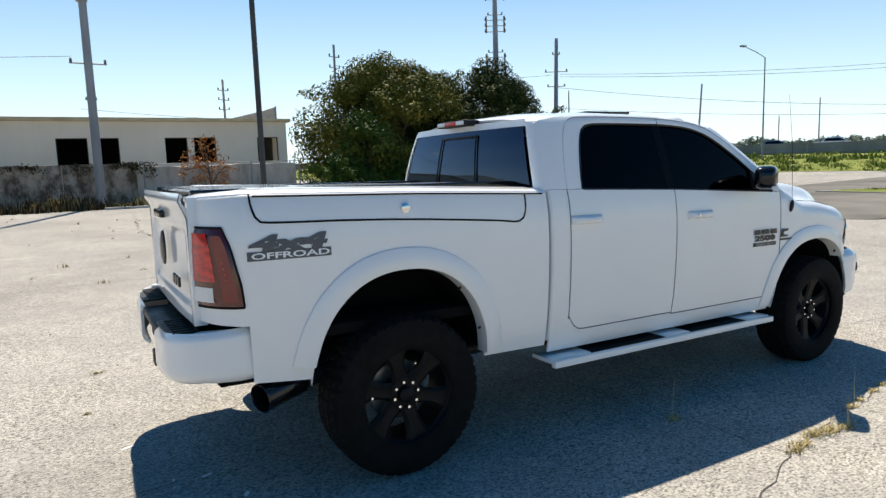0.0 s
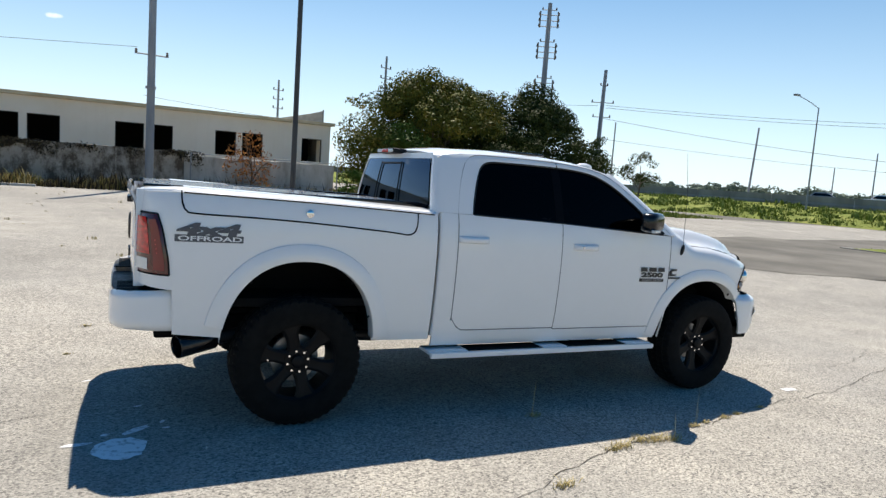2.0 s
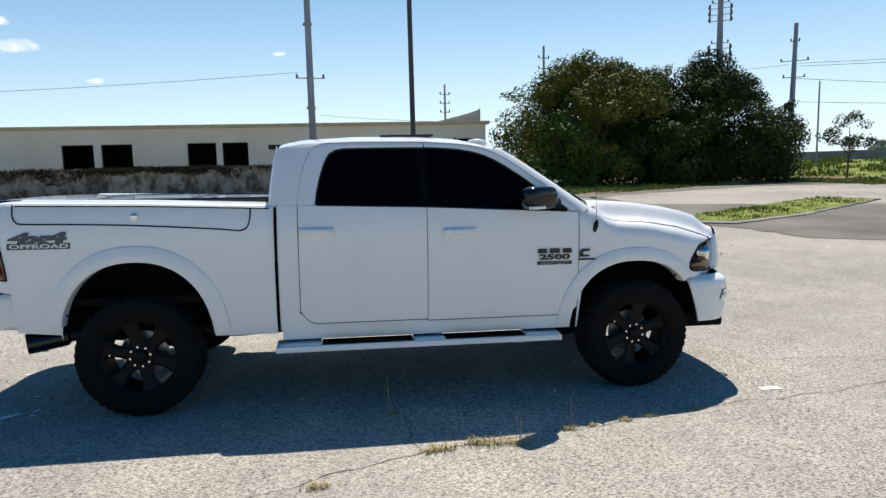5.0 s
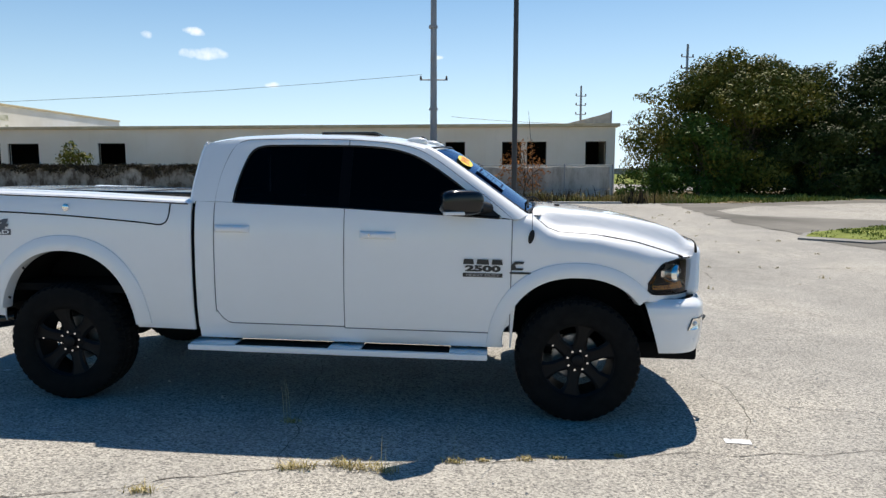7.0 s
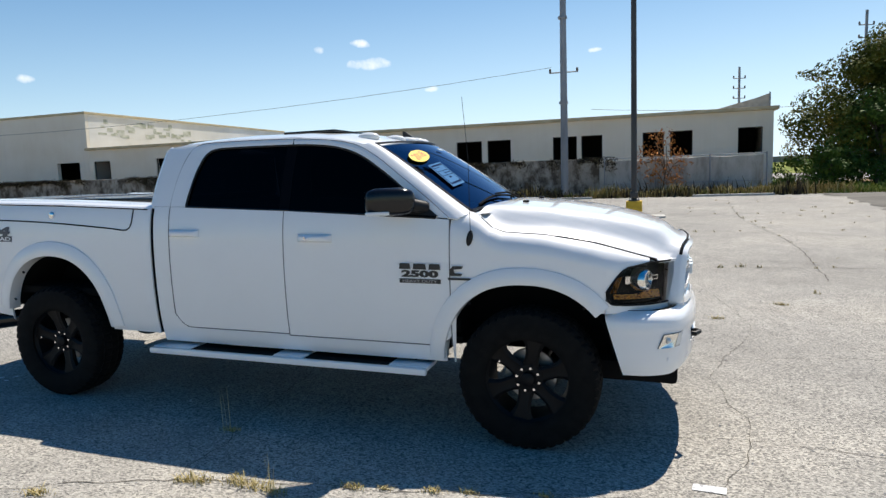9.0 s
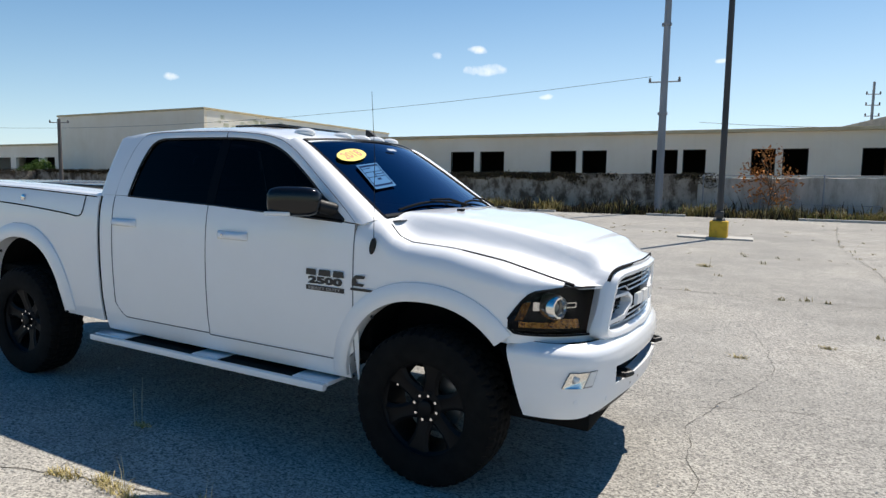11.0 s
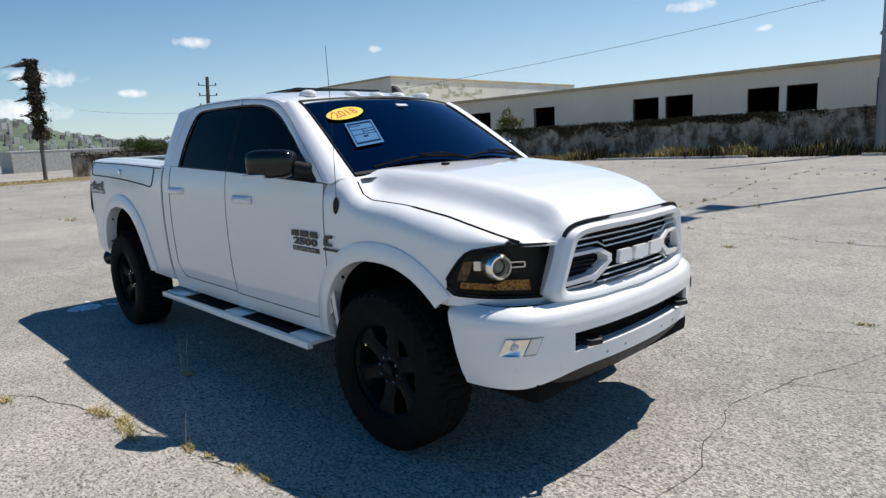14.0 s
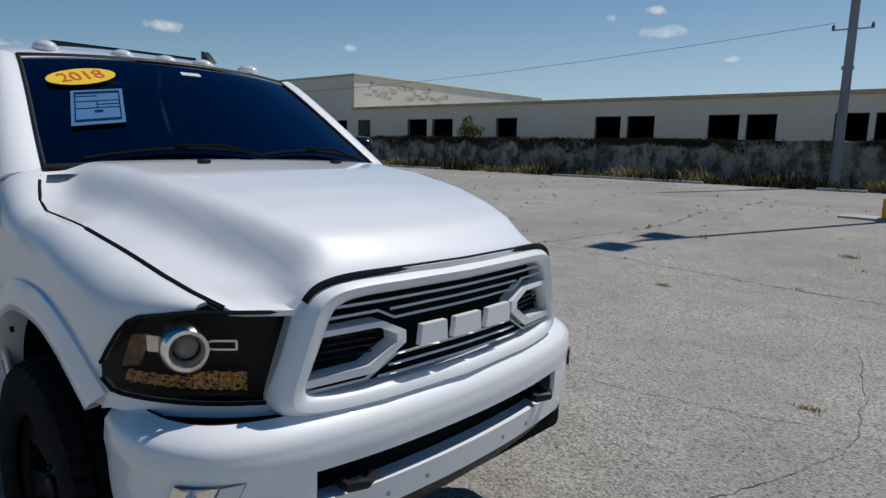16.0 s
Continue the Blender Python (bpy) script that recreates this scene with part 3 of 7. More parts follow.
HIGH_DIR = Vector((0.5, -0.866, 0))
HIGH_N = Vector((0.866, 0.5, 0))
HIGH_P = Vector((51, 44, 0))


def bank(x, y):
    """Height of the grass bank below the highway."""
    d = (Vector((x, y, 0)) - HIGH_P).dot(HIGH_N)
    return max(0.0, min(1.0, (d + 12.0) / 12.0)) * 1.35


def GROUND_LIFT(x, y):
    return bank(x, y) if x > 34 else 0.0


rs = np.random.RandomState(11)
tufts("dry_weeds", [(x, 27.0 + abs(rs.normal(0, 1.2)) + 0.3, rs.uniform(0.5, 1.5)) for x in rs.uniform(-56, 11, 4200)], M_drygrass,
      "dry yellow weeds along the foot of the wall", "weeds", 7, (0.08, 0.36), 0.018, 0.3, 4)
tufts("green_weeds", [(x, 27.2 + abs(rs.normal(0, 0.9)), rs.uniform(0.5, 1.2)) for x in np.r_[rs.uniform(-56, 12, 120), rs.uniform(4, 12, 420)]], M_grass,
      "low green weeds along the lot edge", "weeds", 8, (0.05, 0.22), 0.02, 0.3, 5)
tufts("dark_scrub", [(x, 26.9 + abs(rs.normal(0, 1.3)), rs.uniform(0.6, 1.9)) for x in rs.uniform(-56, 9, 1500)], M_deadvine,
      "dark dead scrub along the lot edge", "scrub", 9, (0.08, 0.40), 0.016, 0.3, 9)
# grass under the trees and on the bank below the highway
spots = []
for _ in range(5200):
    x, y = rs.uniform(9, 36), rs.uniform(27.6, 38)
    if y > 27.6 + max(0, (x - 14) * 0.52) or x > 30:
        spots.append((x, y, rs.uniform(0.6, 1.6)))
tufts("meadow_grass", spots, M_grass, "green wild grass under the trees", "grass", 7, (0.04, 0.17), 0.025, 0.35, 6)


def bank_sheet():
    bm = bmesh.new()
    def fn(u, v):
        p = HIGH_P + HIGH_DIR * (-75 + 190 * u) + HIGH_N * (-12.0 + 13.0 * v)
        return (p.x, p.y, gz(p.x, p.y) + 0.02 + 1.35 * min(1, v * 13 / 12) + 0.10 * noise.noise(Vector((p.x * 0.3, p.y * 0.3, 0))) * (1 if v > 0.05 else 0))
    return grid(fn, 120, 10, bm)


OPEN_SHEETS.add("grass_bank")
tagged(part("grass_bank", bank_sheet(), M_meadow, None), "green grassy bank below the highway", "grass bank", kind="structure")
spots = []
for _ in range(7000):
    p = HIGH_P + HIGH_DIR * rs.uniform(-60, 60) + HIGH_N * rs.uniform(-12, -0.3)
    spots.append((p.x, p.y, rs.uniform(0.7, 2.0)))
tufts("bank_grass", spots, M_grass, "green grass and low shrubs on the bank", "grass", 6, (0.07, 0.20), 0.04, 0.35, 7)


# ---- highway ----
def along(a, n, z):
    p = HIGH_P + HIGH_DIR * a + HIGH_N * n
    return Vector((p.x, p.y, z))


barrier = empty("highway_barrier", along(0, 0, 1.9), "long grey concrete barrier along the raised highway", "barrier", kind="structure")
OPEN_SHEETS.add("deck")
for k in range(-10, 16):
    a0, a1 = k * 7.0 + 0.03, k * 7.0 + 6.97
    bm = bmesh.new()
    prof = [(-0.30, 1.5), (-0.30, 1.95), (-0.18, 2.15), (-0.10, 2.72), (0.10, 2.72), (0.18, 2.15), (0.3, 1.5)]
    A = [bm.verts.new(along(a0, n, z) - Vector(barrier.location)) for n, z in prof]
    B = [bm.verts.new(along(a1, n, z) - Vector(barrier.location)) for n, z in prof]
    bm.faces.new(A), bm.faces.new(B[::-1])
    for i in range(len(A)):
        bm.faces.new((A[i], B[i], B[(i + 1) % len(A)], A[(i + 1) % len(A)]))
    part("barrier_panel", bm, M_barrier, barrier, smooth=False)
bm = bmesh.new()
bm.faces.new([bm.verts.new(along(a, n, 1.86)) for a, n in ((-80, 0.4), (120, 0.4), (120, 24), (-80, 24))])
tagged(part("highway_deck", bm, M_asphalt, None, smooth=False), "grey asphalt highway behind the barrier", "highway", kind="structure")
bm = bmesh.new()
prof = [(23.8, 1.5), (23.8, 2.75), (24.1, 2.75), (24.1, 1.5)]
A = [bm.verts.new(along(-80, n, z)) for n, z in prof]
B = [bm.verts.new(along(120, n, z)) for n, z in prof]
for i in range(4):
    bm.faces.new((A[i], B[i], B[(i + 1) % 4], A[(i + 1) % 4]))
tagged(part("far_barrier", bm, M_concrete, None, smooth=False), "pale concrete parapet on the far side of the highway", "barrier", kind="structure")


def highway_car(a, n, material, label, tall=1.45, length=4.5):
    """A parked saloon: lofted body with cabin, glass band and wheels."""
    p = along(a, n, 1.86)
    e = empty("car", p, label, "car", group="cars on the highway")
    e.rotation_euler = (0, 0, math.atan2(HIGH_DIR.y, HIGH_DIR.x))
    L, W = length / 2, 0.88
    prof = [(-L, 0.42), (-L, 0.78), (-L * 0.86, 0.95), (-L * 0.55, 1.0), (L * 0.42, 1.0), (L * 0.85, 0.88), (L, 0.66), (L, 0.40), (L * 0.75, 0.25), (-L * 0.8, 0.25)]
    bm = prism(prof, -W, W, lambda x, z, d: Vector((x, d, z)))
    bmesh.ops.bevel(bm, geom=bm.edges[:], offset=0.05, segments=2, affect="EDGES")
    part("body", bm, material, e)
    cab = [(-L * 0.62, 0.98), (-L * 0.40, tall - 0.06), (-L * 0.18, tall), (L * 0.12, tall - 0.02), (L * 0.46, 0.98)]
    bm = prism(cab, -W * 0.84, W * 0.84, lambda x, z, d: Vector((x, d * (1.0 if z < 1.1 else 0.84), z)))
    part("cabin", bm, material, e)
    glass = [(-L * 0.52, 1.04), (-L * 0.38, tall - 0.12), (L * 0.10, tall - 0.10), (L * 0.38, 1.04)]
    for s in (-1, 1):
        part("side_glass", prism(glass, 0.0, 0.02, lambda x, z, d: Vector((x, s * (W * (0.84 - 0.13 * (z - 1.04) / (tall - 1.1)) + d), z))), M_gloss_black, e, "dark side glass")
        for x in (-L * 0.62, L * 0.62):
            bm = lathe([(0.0, -0.11), (0.20, -0.11), (0.31, -0.09), (0.32, 0.0), (0.31, 0.09), (0.0, 0.11)], 20)
            w = part("wheel", bm, M_rubber, e, "black tyre on a grey wheel")
            w.location = (x, s * (W - 0.10), 0.32)


highway_car(16.5, 5.0, M_paint, "small white saloon car on the raised highway")
highway_car(11.0, 8.5, M_steel, "silver-grey saloon car on the raised highway")
highway_car(22.0, 5.0, M_darkpole, "dark saloon car on the raised highway", 1.6)


# ---- poles and wires ----
def straight_pole(name, x, y, top, r0, r1, material, label, lean=(0, 0), base=None):
    z = (gz(x, y) + GROUND_LIFT(x, y)) if base is None else base
    e = empty(name, (x, y, z), label, "utility pole" if "utility" in name else "pole")
    h = top - z
    part("pole_shaft", tube([(lean[0] * k / 6, lean[1] * k / 6, h * k / 6 - (0.05 if k == 0 else 0)) for k in range(7)], r0, 12, r1), material, e)
    return e, h


def crossarm(e, z, half, direction, material, insulators=2, at=(0, 0)):
    d = Vector((*direction, 0)).normalized()
    c = Vector((at[0], at[1], z))
    arm = part("crossarm", tube([c - d * half, c + d * half], 0.035, 6), material, e)
    for k in range(insulators):
        s = -1 + 2 * k / max(1, insulators - 1)
        p = c + d * half * 0.92 * s
        bm = lathe([(0.0, 0.0), (0.05, 0.0), (0.07, 0.06), (0.04, 0.09), (0.065, 0.13), (0.03, 0.18), (0.0, 0.2)], 8)
        bmesh.ops.transform(bm, matrix=Matrix.Translation(p + Vector((0, 0, 0.03))) @ Matrix.Rotation(math.pi / 2, 4, "X"), verts=bm.verts[:])
        part("insulator", bm, M_wood_pole, arm)


def wire(a, b, sag, label="black overhead cable strung between poles", r=0.018):
    a, b = Vector(a), Vector(b)
    pts = [a.lerp(b, k / 16) - Vector((0, 0, sag * 4 * (k / 16) * (1 - k / 16))) for k in range(17)]
    tagged(part("overhead_cable", tube(pts, r, 4), M_wire, None), label, "cable", group="overhead cables")


# tall steel pole in front of the wall
P1 = (-1.98, 29.7)
e, h = straight_pole("utility_pole", *P1, 19.0, 0.20, 0.13, M_pole, "tall grey steel utility pole in front of the wall", (0.05, 0.0))
crossarm(e, 6.45, 0.75, (1, 0.1), M_pole, 2, (0.02, 0.0))
for z in (4.9, 9.2):
    part("pole_clamp", tube([(0.0, 0.0, z - 0.06), (0.0, 0.0, z + 0.06)], 0.24, 12), M_pole, e)
wire((-2.6, 29.8, 7.1), (-90, 24, 8.2), 2.2, r=0.011)

# dark lamp pole on its yellow base in the lot
P2 = (1.98, 16.2)
e, h = straight_pole("lot_lamp", *P2, 14.7, 0.092, 0.068, M_darkpole, "tall dark lot lamp on a yellow concrete base", base=gz(*P2))
part("concrete_base", box((-0.24, -0.24, 0.0), (0.24, 0.24, 0.52), 0.03), M_yellow, e, "chipped yellow concrete base")
part("base_plate", box((-0.17, -0.17, 0.52), (0.17, 0.17, 0.55), 0.006), M_darkpole, e)
for a, b in ((-1, -1), (-1, 1), (1, -1), (1, 1)):
    part("anchor_bolt", tube([(a * 0.13, b * 0.13, 0.55), (a * 0.13, b * 0.13, 0.60)], 0.018, 6), M_steel, e)
part("junction_box", box((-0.12, -0.19, 0.62), (0.12, -0.08, 0.80), 0.02), M_darkpole, e)
part("lamp_arm", tube([(0, -0.75, h - 0.08), (0, 0.75, h - 0.08)], 0.04, 8), M_darkpole, e)
for s in (-1, 1):
    part("lamp_head", box((-0.30, s * 0.88 - 0.36, h - 0.14), (0.30, s * 0.88 + 0.36, h + 0.03), 0.03), M_darkpole, e)
flat_patch("lamp_pad", [(0.9, 15.9), (2.9, 15.9), (2.9, 16.7), (0.9, 16.7)], M_concrete, 0.0, "low concrete pad round the lamp base", "kerb", jitter=0.03, height=0.05)

# antenna-like transmission pole and the pole beside it
TOWER = (27.6, 39.8)
e, h = straight_pole("utility_pole", *TOWER, 16.6, 0.32, 0.16, M_pole, "tall steel transmission pole with stacked insulator arms behind trees")
for z0 in (8.9, 11.8, 14.3):
    for dz in (0.0, 0.45, 0.9, 1.3):
        crossarm(e, z0 + dz, 0.85 - 0.25 * (dz > 1), (0.85, -0.5), M_pole, 2)
    for s in (-1, 1):
        part("insulator_string", tube([(s * 0.62, -s * 0.36, z0 - 0.1), (s * 0.62, -s * 0.36, z0 + 1.2)], 0.06, 8), M_wood_pole, e)
UP = (32.7, 38.6)
e, h = straight_pole("utility_pole", *UP, 11.9, 0.24, 0.14, M_pole, "grey utility pole with crossarms beside the trees", (0.3, 0.1))
for z, w in ((9.2, 0.95), (8.0, 0.75), (10.6, 0.3)):
    crossarm(e, z - gz(*UP), w, (0.85, -0.5), M_pole, 2, (0.24, 0.08))
for x, y, top, r, lean in ((114.5, 88.8, 17.2, 0.34, (0.6, -0.5)), (97.6, 59.8, 8.0, 0.16, (0, 0)), (83, 45, 9.0, 0.14, (0, 0)), (42.7, 48.2, 9.0, 0.13, (0, 0)),
                           (15.2, 43.5, 11.1, 0.17, (0, 0)), (9.0, 53.7, 9.6, 0.17, (0, 0))):
    e, h = straight_pole("utility_pole", x, y, top, r * 0.72, r * 0.5, M_pole, "thin grey utility pole in the distance", lean, base=0.4)
    if x < 20:
        for dz in (0.9, 1.7, 2.5):
            crossarm(e, h - dz, 0.5, (0.9, 0.3), M_pole, 2)
# highway lamp with its arm
e, h = straight_pole("street_lamp", 52.9, 33.1, 10.6, 0.085, 0.05, M_pole, "tall galvanised highway street lamp with one arm", base=1.3)
part("lamp_arm", tube([(0, 0, h - 0.05), (-0.6, 0.5, h + 0.5), (-1.3, 1.1, h + 1.0)], 0.035, 8), M_pole, e)
part("lamp_head", box((-1.9, 1.0, h + 0.98), (-1.25, 1.3, h + 1.14), 0.05), M_pole, e)
wire((33.3, 38.6, 9.0), (95, 12, 13.0), 1.3, r=0.017)
wire((33.3, 38.6, 8.8), (95, 12, 12.4), 1.3, r=0.017)
wire((33.0, 38.6, 7.9), (95, 12, 7.4), 1.8, r=0.018)
wire((33.0, 38.6, 6.2), (95, 16, 6.6), 1.2, r=0.015)
wire((32.4, 38.6, 8.9), (15.2, 43.5, 9.6), 0.6, r=0.014)
wire((27.6, 39.4, 6.0), (-2.0, 45, 6.2), 0.8, r=0.014)


# ---- perimeter wall ----
def wall_run(name, ax, ay, bx, by, h, t, material, label, piece=3.0, seed=1):
    rnd = random.Random(seed)
    L = math.hypot(bx - ax, by - ay)
    d = Vector(((bx - ax) / L, (by - ay) / L, 0))
    nrm = Vector((-d.y, d.x, 0))
    e = empty(name, (ax, ay, gz(ax, ay)), label, "wall", kind="structure")
    k = int(L / piece)
    for i in range(k):
        a0, a1 = i * L / k + 0.006, (i + 1) * L / k - 0.006
        top = h + rnd.uniform(-0.03, 0.03)
        bm = bmesh.new()
        n = 8
        lower = [[bm.verts.new(d * (a0 + (a1 - a0) * j / n) + nrm * s * t / 2 + Vector((0, 0, z + (rnd.uniform(-0.025, 0.02) if z > 1 else 0))))
                  for j in range(n + 1)] for s, z in ((-1, -0.2), (-1, top), (1, top), (1, -0.2))]
        for r in range(4):
            for j in range(n):
                bm.faces.new((lower[r][j], lower[r][j + 1], lower[(r + 1) % 4][j + 1], lower[(r + 1) % 4][j]))
        for j in (0, n):
            bm.faces.new([lower[r][j] for r in range(4)])
        part("wall_panel", bm, material, e, smooth=False)
    return e


wall_run("wall_north", -57, 31, -0.3, 31, 1.92, 0.2, M_wall, "stained grey concrete perimeter wall with dark vine residue", seed=2)
wall_run("wall_north_east", -0.3, 31.02, 7.7, 31.02, 1.78, 0.18, M_wall_light, "lighter grey concrete wall behind a wire fence", 2.8, seed=3)
wall_run("wall_west", -57, 13.5, -57, 30.9, 1.9, 0.2, M_wall, "dark stained concrete wall at the end of the lot", seed=4)
# dead vines along the wall's top
rv = np.random.RandomState(21)
verts, faces = [], []
for _ in range(48000):
    if rv.rand() < 0.8:
        x, y = rv.uniform(-57, 0.6), 30.88 - abs(rv.normal(0, 0.05))
    else:
        x, y = -56.88 + abs(rv.normal(0, 0.06)), rv.uniform(13.5, 31)
    thick = noise.noise(Vector((x * 0.13, y * 0.13, 8.0))) + 0.5 * noise.noise(Vector((x * 0.9, y * 0.9, 2.0)))
    if thick < rv.uniform(-0.55, 0.25):
        continue
    hang = abs(noise.noise(Vector((x * 0.35, y * 0.35, 3.0)))) * 1.7 + 0.05
    z = gz(x, 31) + 1.96 - rv.rand() ** 1.7 * hang + rv.normal(0, 0.04)
    s = rv.uniform(0.03, 0.11)
    a, b = rv.uniform(0, 6.28), rv.uniform(-1, 1)
    n = len(verts)
    verts += [(x, y, z), (x + s * math.cos(a), y - 0.05 * rv.rand(), z + s * b), (x + s * math.cos(a + 0.9), y - 0.06 * rv.rand(), z + s * (b - 0.8))]
    faces.append((n, n + 1, n + 2))
tagged(part("wall_vines", arrays("wall_vines", verts, faces, M_deadvine), M_deadvine, None, smooth=False), "dry dark vines hanging over the wall top", "vines", kind="stuff")
# wire fence in front of the lighter wall
fence = empty("wire_fence", (0.0, 30.6, gz(0, 30.6)), "old galvanised wire fence in front of the wall", "fence")
for k in range(4):
    part("fence_post", tube([(k * 2.6, 0, -0.1), (k * 2.6, 0, 1.95)], 0.035, 8), M_pole, fence)
part("top_rail", tube([(0, 0, 1.9), (7.8, 0, 1.9)], 0.02, 6), M_pole, fence)
part("bottom_rail", tube([(0, 0, 0.55), (7.8, 0, 0.55)], 0.015, 6), M_pole, fence)
# kerb pieces at the lot edge
for x0, x1 in ((-30, -22), (-14, -6.4), (-2.0, -0.3), (4.2, 7.6), (-44, -34)):
    bm = box((x0, 26.75, gz(0, 26.8) - 0.05), (x1, 26.95, gz(0, 26.8) + 0.10), 0.02)
    tagged(part("kerb", bm, M_concrete, None), "worn pale concrete kerb stone at the lot edge", "kerb", group="lot kerbs", kind="structure")


# ---- buildings ----
def boxes_mesh(list_of, bev=0):
    bm = bmesh.new()
    for lo, hi in list_of:
        add_box(bm, lo, hi, bev)
    return bm


def front_wall(x0, x1, z0, z1, y, t, holes):
    """One wall with rectangular openings (xa, xb, za, zb) cut through its thickness."""
    xs = sorted({x0, x1} | {h[0] for h in holes} | {h[1] for h in holes})
    zs = sorted({z0, z1} | {h[2] for h in holes} | {h[3] for h in holes})
    bm = bmesh.new()
    V = [[bm.verts.new((x, y, z)) for z in zs] for x in xs]
    for i in range(len(xs) - 1):
        for j in range(len(zs) - 1):
            cx, cz = (xs[i] + xs[i + 1]) / 2, (zs[j] + zs[j + 1]) / 2
            if not any(a < cx < b and c < cz < d for a, b, c, d in holes):
                bm.faces.new((V[i][j], V[i + 1][j], V[i + 1][j + 1], V[i][j + 1]))
    r = bmesh.ops.extrude_face_region(bm, geom=bm.faces[:])
    bmesh.ops.translate(bm, verts=[v for v in r["geom"] if isinstance(v, bmesh.types.BMVert)], vec=(0, t, 0))
    bmesh.ops.delete(bm, geom=[v for v in bm.verts if not v.link_faces], context="VERTS")
    return bm


FY, SILL, LINTEL, ROOF = 36.4, 2.38, 3.84, 4.75
holes = [(-40.9, -39.2), (-34.6, -32.33), (-31.78, -29.56), (-25.34, -23.42), (-17.22, -15.4), (-14.97, -13.17), (-9.96, -8.23), (-7.86, -6.3), (-3.6, -2.1), (-1.83, -0.55),
         (1.82, 3.05), (3.4, 4.65), (7.1, 8.4)]
BX = (-41.4, 8.95)
office = empty("low_building", (0, FY, 0.42), "long abandoned cream single-storey building with empty dark windows", "building")
oz = Vector((0, FY, 0.42))


def under(bm, origin):
    bmesh.ops.translate(bm, verts=bm.verts[:], vec=-Vector(origin))
    return bm


part("front_wall", under(front_wall(*BX, 0.3, ROOF, FY, 0.3, [(a, b, SILL, LINTEL) for a, b in holes]), oz), M_facade, office, smooth=False)
part("side_wall", under(boxes_mesh([((BX[1] - 0.3, FY + 0.31, 0.3), (BX[1], 37.4, ROOF)), ((BX[1] - 0.3, 38.6, 0.3), (BX[1], 52, ROOF)),
                                    ((BX[1] - 0.3, 37.4, 0.3), (BX[1], 38.6, 2.3)), ((BX[1] - 0.3, 37.4, 3.9), (BX[1], 38.6, ROOF))]), oz), M_facade, office, smooth=False)
part("back_wall", under(box((BX[0], 51.7, 0.3), (BX[1] - 0.31, 52, ROOF)), oz), M_facade, office, smooth=False)
part("roof", under(box((BX[0] - 0.1, FY - 0.25, ROOF + 0.003), (BX[1] + 0.25, 52.2, ROOF + 0.20), 0.02), oz), M_fascia, office, "flat roof slab with an ochre edge", smooth=False)
# partition, floor and ceiling painted near-black, so the rooms look unlit
part("inner_partition", under(box((BX[0] + 0.3, 40.5, 0.3), (BX[1] - 0.4, 40.7, ROOF - 0.02)), oz), M_room_shade, office, smooth=False)
part("inner_floor", under(box((BX[0] + 0.3, FY + 0.32, 0.3), (BX[1] - 0.4, 40.5, 0.5)), oz), M_room_shade, office, smooth=False)
part("inner_ceiling", under(box((BX[0] + 0.3, FY + 0.32, ROOF - 0.25), (BX[1] - 0.4, 40.5, ROOF - 0.05)), oz), M_room_shade, office, smooth=False)
for a, b in holes:
    w = part("window", under(boxes_mesh([((a - 0.02, FY + 0.05, SILL - 0.06), (b + 0.02, FY + 0.2, SILL - 0.003)), ]), oz), M_frame_dark, office, "empty window opening", smooth=False)
    for lo, hi in (((a + 0.003, FY + 0.10, SILL + 0.003), (a + 0.05, FY + 0.18, LINTEL - 0.003)), ((b - 0.05, FY + 0.10, SILL + 0.003), (b - 0.003, FY + 0.18, LINTEL - 0.003)),
                   ((a + 0.053, FY + 0.10, LINTEL - 0.05), (b - 0.053, FY + 0.18, LINTEL - 0.003))):
        part("frame", under(box(lo, hi), oz), M_frame_dark, w, smooth=False)
# slanted parapet board at the end of the roof
bm = prism([(5.3, ROOF + 0.2), (9.15, ROOF + 0.2), (9.15, 5.95), (8.3, 5.68)], 0, 0.12, lambda a, b, d: Vector((a, FY + 2.6 + d, b)) - oz)
part("parapet_board", bm, M_concrete, office, "pale grey slanted sheet-metal board on the roof")
part("parapet_post", under(tube([(9.1, FY + 2.5, ROOF), (9.1, FY + 2.5, 6.0)], 0.05, 6), oz), M_pole, office)

block = empty("tall_block", (-52, FY, 0.42), "taller cream and white building block with a faded sign", "building")
bo = Vector((-52, FY, 0.42))
hb = [(-44.8, -42.4, SILL, LINTEL)]
part("front_wall", under(front_wall(-62.3, -41.41, 0.3, 7.72, FY, 0.3, hb), bo), M_facade, block, smooth=False)
part("side_wall", under(box((-41.72, FY + 0.31, 0.3), (-41.41, 66, 7.72)), bo), M_white_render, block, smooth=False)
part("end_wall", under(box((-62.3, FY + 0.31, 0.3), (-62.0, 66, 7.72)), bo), M_facade, block, smooth=False)
part("roof", under(box((-62.4, FY - 0.12, 7.723), (-41.3, 66, 7.9), 0.02), bo), M_fascia, block, smooth=False)
# backing wall with the same painted room shade
part("inner_partition", under(box((-61, 40.5, 0.3), (-42.2, 40.7, 7.2)), bo), M_room_shade, block, smooth=False)
M_sign = mat("faded_sign_paint", (0.42, 0.44, 0.33), 0.8)
to(M_sign, "Base Color", ramp(M_sign, noise_node(M_sign, 2.5, 4).outputs["Fac"], [(0.35, (0.33, 0.35, 0.25)), (0.65, (0.60, 0.60, 0.52))]))
rb = random.Random(8)
